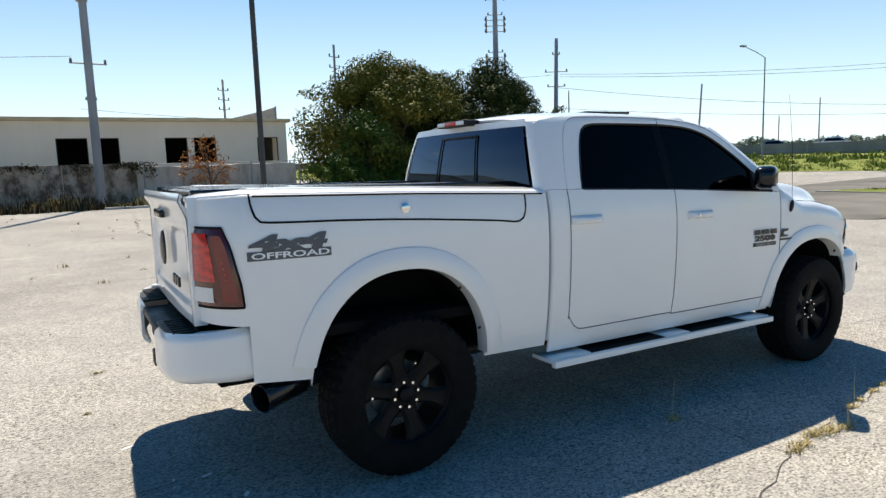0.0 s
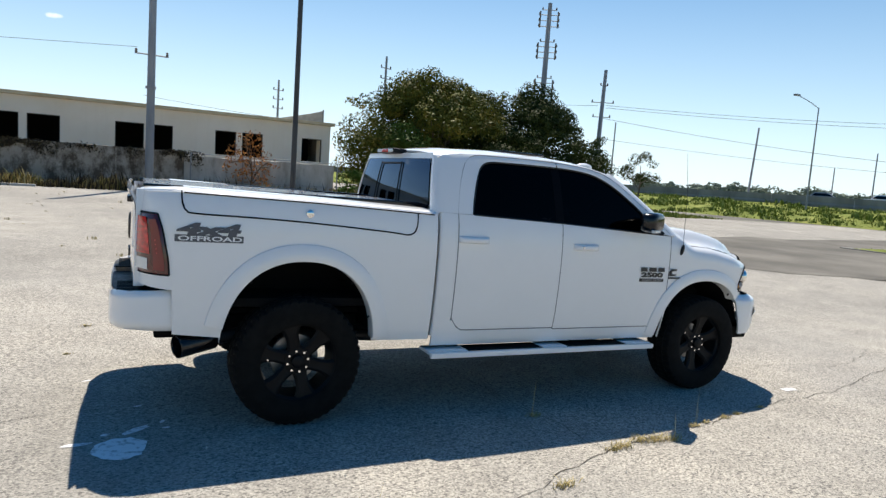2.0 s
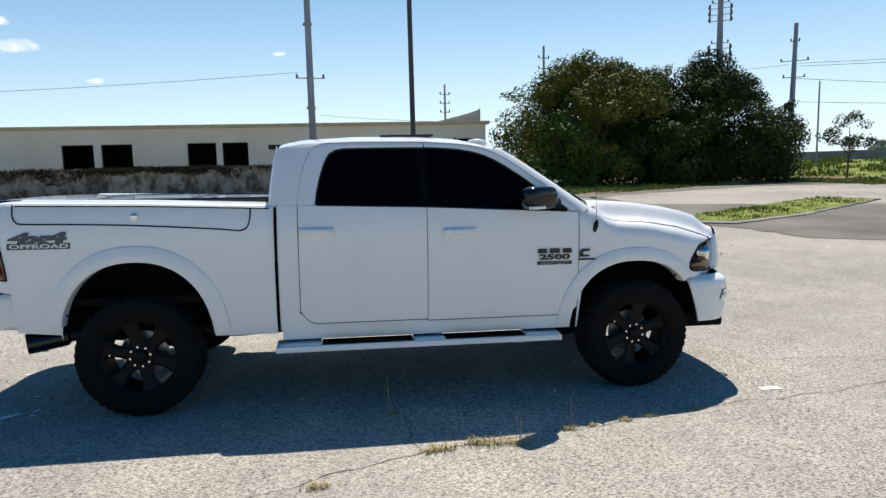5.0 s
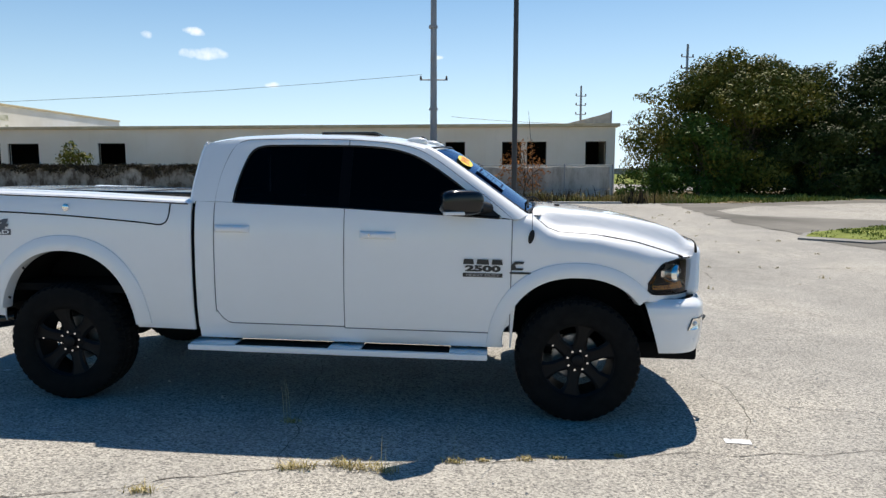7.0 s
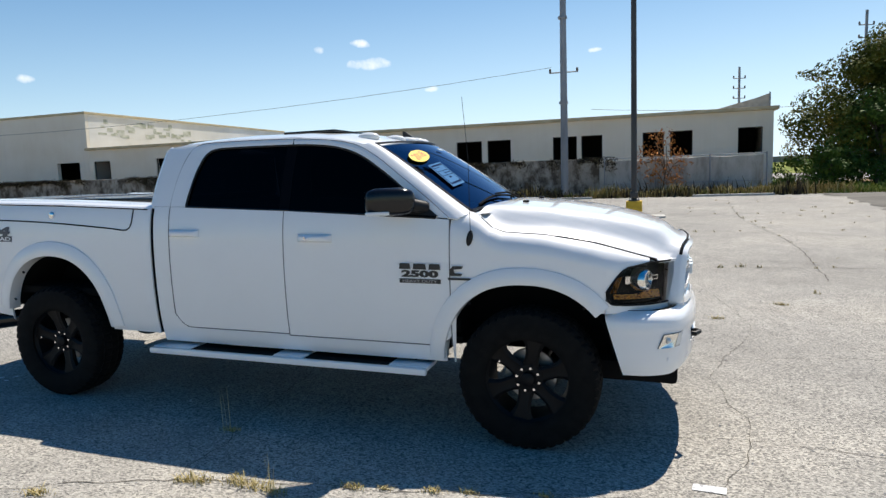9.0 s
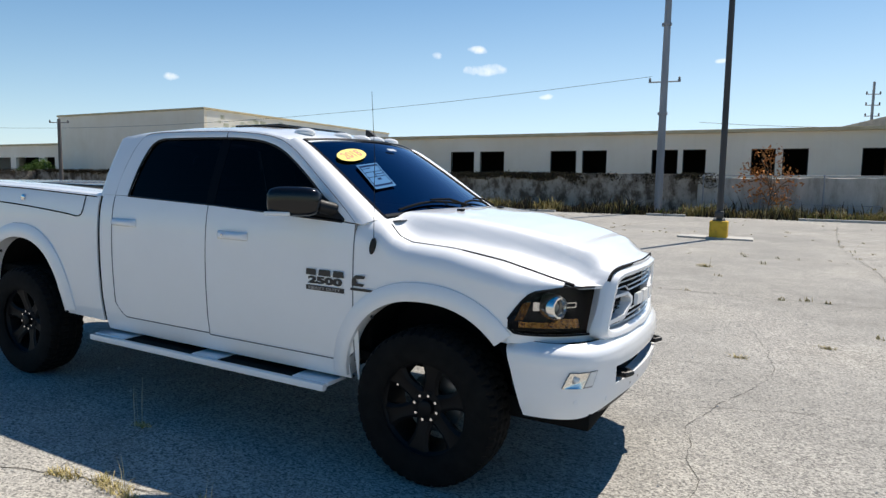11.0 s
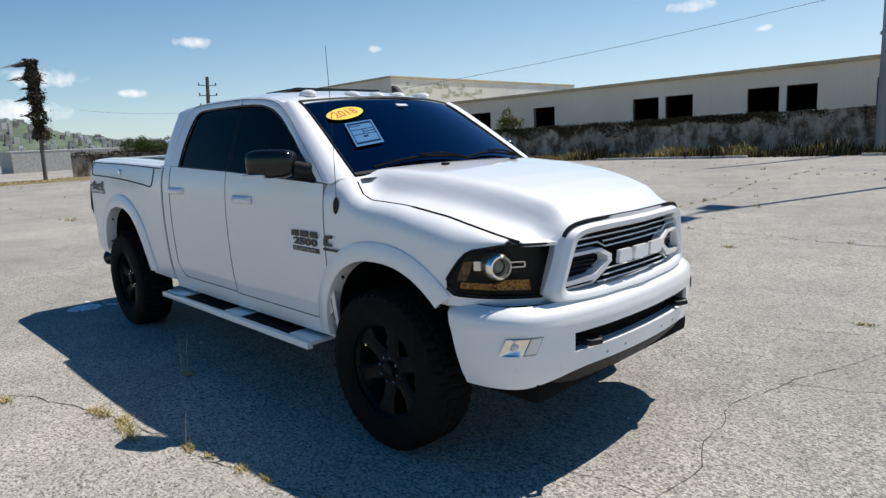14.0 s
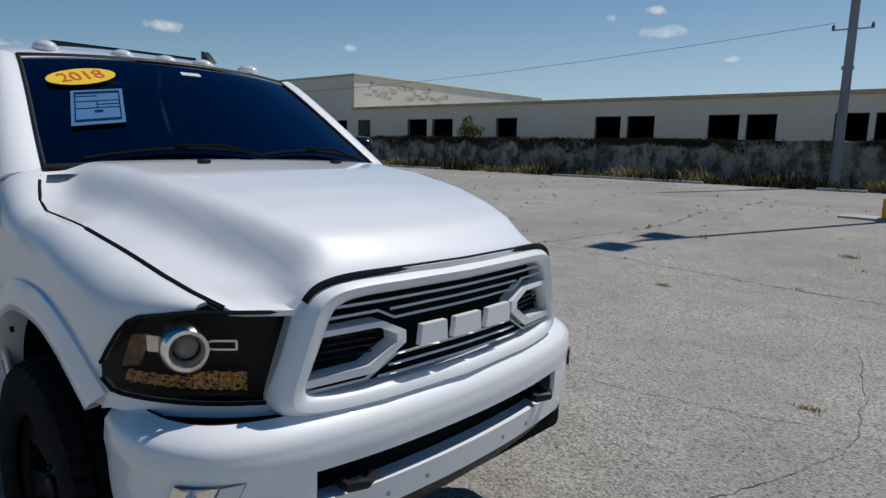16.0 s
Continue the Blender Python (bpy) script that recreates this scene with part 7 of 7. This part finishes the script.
# mirrors
for s in (-1, 1):
    bm = bmesh.new()
    def mirror_pt(u, v):
        th, ph = 2 * math.pi * u, math.pi * (v - 0.5)
        p = 3.6
        cx, cy = math.copysign(abs(math.cos(th)) ** (2 / p), math.cos(th)), math.copysign(abs(math.sin(th)) ** (2 / p), math.sin(th))
        cc, ss = abs(math.cos(ph)) ** (2 / p), math.copysign(abs(math.sin(ph)) ** (2 / p), math.sin(ph))
        q = Vector((0.158 * cx * cc, 0.078 * cy * cc))
        return Vector((1.052 + q.x * 0.86 - q.y * 0.51, s * (1.090 - q.x * 0.51 - q.y * 0.86), 1.548 + 0.086 * ss))
    grid(mirror_pt, 40, 20, bm)
    bmesh.ops.remove_doubles(bm, verts=bm.verts[:], dist=0.0005)
    mr = part("mirror_housing", bm, M_gloss_black, truck, "gloss black wing mirror")
    part("turn_signal", box((-0.075, -0.02, -0.012), (0.075, 0.02, 0.012), 0.008, Matrix.Translation((1.008, s * 1.190, 1.477)) @ Matrix.Rotation(s * radians(-31), 4, "Z")), M_lens_white, mr, "clear turn signal strip")
    part("mirror_arm", tube([(1.13, s * 1.03, 1.535), (1.19, s * 0.98, 1.515), (1.24, s * 0.93, 1.500)], 0.042, 10), M_black, mr)
    part("mirror_foot", prism([(1.08, 1.462), (1.33, 1.448), (1.20, 1.545), (1.10, 1.60)], 0.0, 0.02, lambda a, b, d: Vector((a, s * (gy(b) - 0.008 + d), b))), M_black, mr)

# badges and decals on both sides
for s in (-1, 1):
    fl = 1 if s < 0 else -1
    def flip(sx, z, o=0.004):
        return lambda a, b, d: side(sx + fl * a, z + b, s, o + d)
    for a0, a1 in ((-0.138, -0.062), (-0.044, 0.044), (0.062, 0.140)):
        part("badge_block", prism([(a0, -0.018), (a1, -0.018), (a1 - 0.006, 0.018), (a0 + 0.004, 0.018)], 0.0, 0.004, flip(1.207, 1.130, 0.007)), M_badge, truck, smooth=False)
    lettering("2500", 0.056, flip(1.207, 1.080, 0.005), "model_number", M_badge, truck, 0.002, 0.0028, 2.2)
    pl = part("duty_plate", solid(grid(lambda u, v: flip(1.207, 1.035, 0.006)(-0.14 + 0.28 * u, -0.014 + 0.028 * v, 0), 10, 4), 0.004), M_badge, truck, smooth=False)
    lettering("HEAVY DUTY", 0.026, flip(1.207, 1.035, 0.0115), "duty_letters", M_badge_grey, pl, 0.0008, 0.0004, 1.5)
    part("engine_badge", prism([(-0.055, -0.028), (0.02, -0.028), (0.03, -0.014), (-0.022, -0.012), (-0.028, 0.012), (0.028, 0.018), (0.034, 0.034), (-0.030, 0.034), (-0.055, 0.010)], 0.0, 0.005, flip(1.462, 1.105, 0.007)), M_badge, truck, smooth=False)
    part("engine_badge_bar", prism([(-0.075, -0.008), (0.075, -0.008), (0.075, 0.006), (-0.075, 0.006)], 0.0, 0.004, flip(1.472, 1.058, 0.007)), M_badge, truck, smooth=False)
    lettering("4x4", 0.098, lambda a, b, d: flip(-2.505, 1.312, 0.006)(a + 0.35 * b, b, d), "decal_text", M_graphite, truck, 0.0006, 0.006, 2.45)
    dp = part("decal_plate", solid(grid(lambda u, v: flip(-2.505, 1.258, 0.004)(-0.205 + 0.41 * u, -0.022 + 0.044 * v, 0), 16, 4), 0.0015), M_graphite, truck, smooth=False)
    for word, shift in (("OFF", -0.113), ("ROAD", 0.078)):
        lettering(word, 0.040, lambda a, b, d: flip(-2.505, 1.257, 0.0075)(a + shift, b, d), "decal_word", M_paint, dp, 0.0005, 0.0009, 2.1)

# stickers just outside the glass: oval year sticker, printed sheet darkened as if behind
def on_screen(uc, vc, rot, lift=0.012):
    c = screen(uc, vc, lift)
    r = (screen(uc + 0.02, vc, lift) - screen(uc - 0.02, vc, lift)).normalized()
    up = (screen(uc, vc + 0.03, lift) - screen(uc, vc - 0.03, lift)).normalized()
    n = r.cross(up)
    cr, sr = math.cos(rot), math.sin(rot)
    return lambda a, b, d: c + (r * cr + up * sr) * a + (up * cr - r * sr) * b + n * d


put = on_screen(0.145, 0.735, 0.27)
oval = part("year_sticker", prism([(0.148 * math.cos(k * math.pi / 20), 0.064 * math.sin(k * math.pi / 20)) for k in range(40)], 0.0, 0.002, put), M_sticker_y, truck, "yellow oval year sticker", smooth=False)
lettering("2018", 0.098, lambda a, b, d: put(a, b, 0.003 + d), "year_figures", M_sticker_r, oval, 0.0006, 0.0008, 1.0)
flat_put = on_screen(0.155, 0.455, 0.13)


def put2(a, b, d):
    """The sheet hangs a little askew."""
    return flat_put(a + 0.30 * b, b, d)


sheet = part("price_sheet", prism([(-0.105, -0.125), (0.105, -0.125), (0.105, 0.125), (-0.105, 0.125)], 0.0, 0.0015, put2), M_sheet, truck, "pale blue printed sheet, darkened as if behind the windscreen", smooth=False)
for a0, a1, b0, b1 in ((-0.086, 0.086, 0.094, 0.110), (-0.086, 0.0, 0.074, 0.079), (-0.086, 0.086, 0.036, 0.041), (0.0, 0.086, 0.010, 0.015), (-0.086, 0.086, -0.014, -0.009),
                       (-0.014, 0.020, -0.045, -0.028), (-0.086, 0.086, -0.104, -0.088), (-0.091, -0.0865, -0.104, 0.110), (0.0865, 0.091, -0.104, 0.110), (-0.0045, -0.0005, -0.0085, 0.0355)):
    part("print_bar", prism([(a0, b0), (a1, b0), (a1, b1), (a0, b1)], 0.0, 0.001, lambda a, b, d: put2(a, b, 0.0022 + d)), M_sheet_ink, sheet, smooth=False)
put3 = on_screen(0.50, 0.83, 0.0)
part("toll_tag", prism([(-0.05, -0.014), (0.05, -0.014), (0.05, 0.014), (-0.05, 0.014)], 0.0, 0.003, put3), M_lens_white, truck, "small white tag on the windscreen", smooth=False)

# underneath
# added dark sheet, out of view, that stops light leaking under the truck
part("underbody", box((-2.7, -0.62, 0.70), (1.4, 0.62, 0.74), 0.01), M_liner, truck)
for s in (-1, 1):
    part("frame_rail", box((-2.80, s * 0.50 - 0.05, 0.52), (2.45, s * 0.50 + 0.05, 0.68), 0.02), M_liner, truck)
part("rear_axle", tube([(-1.895, -0.78, 0.436), (-1.895, -0.15, 0.436), (-1.895, 0.15, 0.436), (-1.895, 0.78, 0.436)], 0.055, 12), M_black, truck)
bm = bmesh.new()
bmesh.ops.create_uvsphere(bm, u_segments=16, v_segments=10, radius=0.17, matrix=Matrix.Translation((-1.895, 0, 0.436)))
part("rear_differential", bm, M_black, truck)
part("front_axle", tube([(1.895, -0.78, 0.436), (1.895, 0.78, 0.436)], 0.05, 12), M_black, truck)
part("drive_shaft", tube([(-1.75, 0, 0.46), (0.4, 0.05, 0.60)], 0.05, 10), M_black, truck)
part("fuel_tank", box((-1.05, 0.05, 0.46), (0.35, 0.45, 0.66), 0.05), M_liner, truck)
part("transmission", box((0.25, -0.22, 0.46), (1.5, 0.25, 0.75), 0.06), M_liner, truck)
for s in (-1, 1):
    part("leaf_spring", tube([(-2.55, s * 0.56, 0.60), (-2.2, s * 0.56, 0.50), (-1.9, s * 0.56, 0.47), (-1.6, s * 0.56, 0.50), (-1.2, s * 0.56, 0.60)], 0.03, 6), M_black, truck)
    part("shock_absorber", tube([(-1.80, s * 0.60, 0.42), (-1.70, s * 0.52, 0.85)], 0.035, 8), M_black, truck)
ex = part("exhaust_pipe", tube([(-0.5, -0.45, 0.52), (-1.25, -0.62, 0.52), (-2.15, -0.72, 0.60), (-2.45, -0.82, 0.575)], 0.045, 12), M_black, truck)
tip = part("exhaust_tip", lathe([(0.052, 0.0), (0.070, -0.02), (0.074, -0.27), (0.068, -0.275), (0.062, -0.26), (0.05, -0.02)], 24), M_gloss_black, ex, "black exhaust tip")
tip.matrix_basis = Matrix.Translation((-2.42, -0.80, 0.578)) @ Vector((0, -1, 0)).rotation_difference(Vector((-0.90, -0.42, -0.10))).to_matrix().to_4x4()


def overhang(x):
    """The nose and the tail, drawn in a little to their true overhangs."""
    return 2.3 + (x - 2.3) * 0.945 if x > 2.3 else -2.7 + (x + 2.7) * 0.86 if x < -2.7 else x


done = set()
for ob in truck.children_recursive:
    if ob.type != "MESH" or ob.name.startswith("wheel.") or (ob.parent and ob.parent.name.split(".")[0] == "wheel"):
        continue
    if ob.matrix_basis == Matrix.Identity(4):
        if ob.data.name not in done:
            done.add(ob.data.name)
            for v in ob.data.vertices:
                v.co.x = overhang(v.co.x)
            ob.data.update()
    else:
        ob.location.x = overhang(ob.location.x)


# ---- cracks, weeds and marks on the lot ----
def crack(pts, width, seed):
    """A thin wandering crack as a flat dark ribbon."""
    rnd = random.Random(seed)
    P = smooth_line(pts, max(12, int(14 * sum(math.dist(a, b) for a, b in zip(pts, pts[1:])))))
    bm = bmesh.new()
    last = None
    for k, (x, y) in enumerate(P):
        d = P[min(k + 1, len(P) - 1)] - P[max(k - 1, 0)]
        n = Vector((-d[1], d[0])).normalized()
        o = 0.05 * noise.noise(Vector((x * 3.1, y * 3.1, seed))) + rnd.uniform(-0.012, 0.012)
        w = width * rnd.uniform(0.25, 1.0)
        row = [bm.verts.new((x + n.x * (o + q), y + n.y * (o + q), gz(x, y) + 0.004)) for q in (-w, w)]
        if last:
            bm.faces.new((last[0], row[0], row[1], last[1]))
        last = row
    return bm


OPEN_SHEETS.add("pavement_crack")
LINES = [[(-3.2, -2.75), (-1.77, -2.43), (-1.05, -2.39), (0.04, -1.97), (1.0, -1.78), (2.37, -1.51), (3.4, -1.38), (5.2, -0.9)],
         [(-0.25, 0.2), (-0.08, -1.03), (-0.02, -1.5), (0.04, -1.95)],
         [(-6.5, 1.3), (-3.77, 1.9), (-2.78, 2.07), (-1.0, 2.3), (1.5, 2.2), (4.5, 2.9)],
         [(-6.0, -0.9), (-4.2, -0.75), (-3.3, -0.45), (-2.4, -0.4)],
         [(3.0, -1.3), (3.25, -0.3), (3.1, 0.9), (3.6, 2.5), (3.3, 4.6)], [(2.6, -0.6), (3.6, -0.5), (4.6, -0.7), (6.0, -0.2)],
         [(3.0, 1.2), (4.5, 1.6), (6.5, 1.3)], [(2.0, 3.6), (3.4, 3.9), (5.0, 3.7)], [(-12, 6.5), (-7, 6.2), (-2, 6.9), (3, 6.6), (8, 7.2)],
         [(-14, 11), (-8, 11.6), (-3, 11.2), (4, 12), (8.5, 11.5)], [(-9, 4), (-8.6, 9), (-9.2, 14), (-8.8, 20)], [(-1.5, 6.9), (-1.2, 11), (-1.7, 15), (-1.3, 22)],
         [(5, 5.5), (5.3, 10), (5.0, 16), (5.4, 24)], [(-16, 17), (-8, 16.6), (0, 17.3), (8, 16.9)], [(-30, 9), (-20, 9.8), (-14, 9.2)], [(-25, 2), (-15, 1.4), (-7, 2.2)], [(-20, -4), (-10, -3.2), (-3, -3.6)]]
for k, line in enumerate(LINES):
    tagged(part("pavement_crack", crack(line, 0.0045 if k < 2 else 0.0032 if abs(line[0][1]) < 4 else 0.010, k), M_crack, None, smooth=False), "thin dark crack in the pale paving", "crack", group="paving cracks", kind="structure")


def weed(x, y, size, seed, material, stalks=0):
    """One weed: a tuft of bent blades, with tall thin stalks on some."""
    rnd = np.random.RandomState(seed)
    verts, faces = [], []
    for k in range(int(64 * size) + 24 + stalks):
        tall_one = k < stalks
        a, lean = rnd.uniform(0, 6.283), rnd.uniform(0.3, 1.9) if not tall_one else rnd.uniform(0.1, 0.4)
        h = rnd.uniform(0.012, 0.046) * size if not tall_one else rnd.uniform(0.16, 0.34)
        w = 0.0022 if not tall_one else 0.0015
        px, py = rnd.normal(0, 0.042 * size), rnd.normal(0, 0.020 * size)
        dx, dy = math.cos(a) * lean * h, math.sin(a) * lean * h
        wx, wy = -math.sin(a) * w, math.cos(a) * w
        n = len(verts)
        verts += [(px - wx, py - wy, -0.004), (px + wx, py + wy, -0.004), (px + dx * 0.4 + wx, py + dy * 0.4 + wy, h * 0.65), (px + dx * 0.4 - wx, py + dy * 0.4 - wy, h * 0.65), (px + dx, py + dy, h)]
        faces += [(n, n + 1, n + 2, n + 3), (n + 3, n + 2, n + 4)]
    ob = part("weed_tuft", arrays("weed_tuft", verts, faces, material), material, None, smooth=False)
    ob.location = (x, y, gz(x, y))
    return tagged(ob, "small dry weed tuft growing out of a paving crack", "weed", group="weeds in the lot")


for k, (x, y, s, st) in enumerate(((0.66, -1.93, 1.5, 3), (0.52, -1.90, 1.8, 0), (0.40, -1.88, 1.6, 0), (0.18, -1.93, 1.6, 0), (0.10, -1.96, 1.3, 0), (1.06, -1.76, 1.1, 2), (1.25, -1.72, 0.8, 0), (1.5, -1.68, 1.0, 0),
                                   (1.7, -1.64, 0.9, 0), (2.1, -1.56, 0.8, 0), (-1.89, -2.44, 1.4, 3), (-0.59, -2.31, 1.5, 0), (-0.10, -1.26, 1.2, 3), (-2.6, 2.08, 1.0, 0), (-3.3, 1.98, 0.8, 0),
                                   (2.26, 9.7, 2.6, 2), (1.15, 5.6, 1.6, 1), (-3.4, 1.0, 0.6, 0), (3.3, 2.9, 1.4, 0), (4.1, 3.8, 1.4, 0))):
    weed(x, y, s * 0.66, 100 + k, M_straw, st)
rw = np.random.RandomState(77)
spots = [(x, y, rw.uniform(0.4, 1.1)) for x, y in zip(rw.uniform(-16, 9, 150), 4.5 + 21 * rw.rand(150) ** 0.8)]
spots += [(rw.uniform(-50, -6), rw.uniform(2, 26), rw.uniform(0.4, 1.0)) for _ in range(110)]
for line in LINES[8:]:
    for x, y in smooth_line(line, 60):
        if rw.rand() < 0.30:
            spots.append((x + rw.normal(0, 0.05), y + rw.normal(0, 0.05), rw.uniform(0.3, 1.0)))
tufts("lot_weeds", spots, M_straw, "scattered dry weeds over the far lot", "weeds", 12, (0.025, 0.085), 0.007, 0.10, 8)
# loose grit and small stones
verts, faces = [], []
for _ in range(900):
    x, y = rw.normal(0.5, 4.5), rw.normal(0.5, 4.5)
    s = rw.uniform(0.004, 0.013)
    n = len(verts)
    verts += [(x + s, y, gz(x, y) + 0.001), (x - s * 0.6, y + s, gz(x, y) + 0.001), (x - s * 0.6, y - s, gz(x, y) + 0.001), (x, y, gz(x, y) + s * 1.1)]
    faces += [(n, n + 1, n + 3), (n + 1, n + 2, n + 3), (n + 2, n, n + 3)]
tagged(part("loose_grit", arrays("loose_grit", verts, faces, M_concrete), M_concrete, None, smooth=False), "loose pale grit scattered over the paving", "grit", kind="stuff")


def blot(x, y, rx, ry, seed, turn=0.0):
    rnd = random.Random(seed)
    pts = []
    for k in range(26):
        a = 2 * math.pi * k / 26
        r = 1 + 0.22 * noise.noise(Vector((math.cos(a) * 2 + seed, math.sin(a) * 2, 0))) + rnd.uniform(-0.06, 0.06)
        u, v = rx * r * math.cos(a), ry * r * math.sin(a)
        pts.append((x + u * math.cos(turn) - v * math.sin(turn), y + u * math.sin(turn) + v * math.cos(turn)))
    bm = bmesh.new()
    f = bm.faces.new([bm.verts.new((px, py, gz(px, py) + 0.004)) for px, py in pts])
    if f.normal.z < 0:
        f.normal_flip()
    return tagged(part("ground_patch", bm, M_dust, None, smooth=False), "dried pale paint spill on the paving", "paint spill", group="paint spills", kind="structure")


for k, b in enumerate(((-2.97, -1.13, 0.155, 0.165, 3, 0.2), (-2.88, -0.86, 0.10, 0.03, 4, 0.7), (-3.2, -1.02, 0.08, 0.022, 5, 0.1), (-3.05, -0.90, 0.03, 0.02, 6, 0.4), (-2.86, -0.42, 0.03, 0.014, 7, 0.4),
                       (-2.72, -0.75, 0.03, 0.013, 8, 1.2), (-2.70, -0.86, 0.025, 0.012, 9, 0.0), (-3.2, 0.22, 0.04, 0.012, 10, 0.4))):
    blot(*b)
bm = bmesh.new()
bm.faces.new([bm.verts.new((2.93 + a, -1.24 + b, gz(2.93 + a, -1.24 + b) + 0.005)) for a, b in ((-0.09, -0.035), (0.08, -0.045), (0.09, 0.03), (-0.08, 0.035))])
tagged(part("ground_patch", bm, M_dust, None, smooth=False), "small worn white paint mark on the paving", "paint mark", kind="structure")
# grass islands with kerbs in the drive
for k, outline in enumerate(([(9.2, 11.9), (10.6, 11.0), (14, 12.6), (21, 17.3), (20.6, 18.6), (19.5, 19.3), (13, 15.2), (10, 13.2)], [(24.8, 12.0), (25.4, 9.4), (28, 7.6), (33, 5.6), (34, 7.0), (30, 10.0), (27, 11.8)])):
    flat_patch("island_kerb", outline, M_barrier, 0.0, "low concrete kerb round a grass island in the drive", "kerb", jitter=0.05, height=0.05, seed=20 + k)
    cx, cy = sum(p[0] for p in outline) / len(outline), sum(p[1] for p in outline) / len(outline)
    inner_line = [(cx + (x - cx) * 0.93, cy + (y - cy) * 0.88) for x, y in outline]
    flat_patch("soil_strip", inner_line, M_meadow, 0.056, "grassy soil of the traffic island", "soil", jitter=0.05, seed=30 + k)
    pts = []
    while len(pts) < 420:
        a, b = rw.randint(len(inner_line)), rw.rand() ** 0.5
        p, q, f = inner_line[a], inner_line[(a + 1) % len(inner_line)], rw.rand()
        pts.append((cx + (p[0] + (q[0] - p[0]) * f - cx) * b, cy + (p[1] + (q[1] - p[1]) * f - cy) * b, rw.uniform(0.6, 1.2)))
    ob = tufts("island_grass", pts, M_grass, "short green grass on the traffic island", "grass", 8, (0.03, 0.10), 0.014, 0.2, 40 + k)
    ob.location.z = 0.05
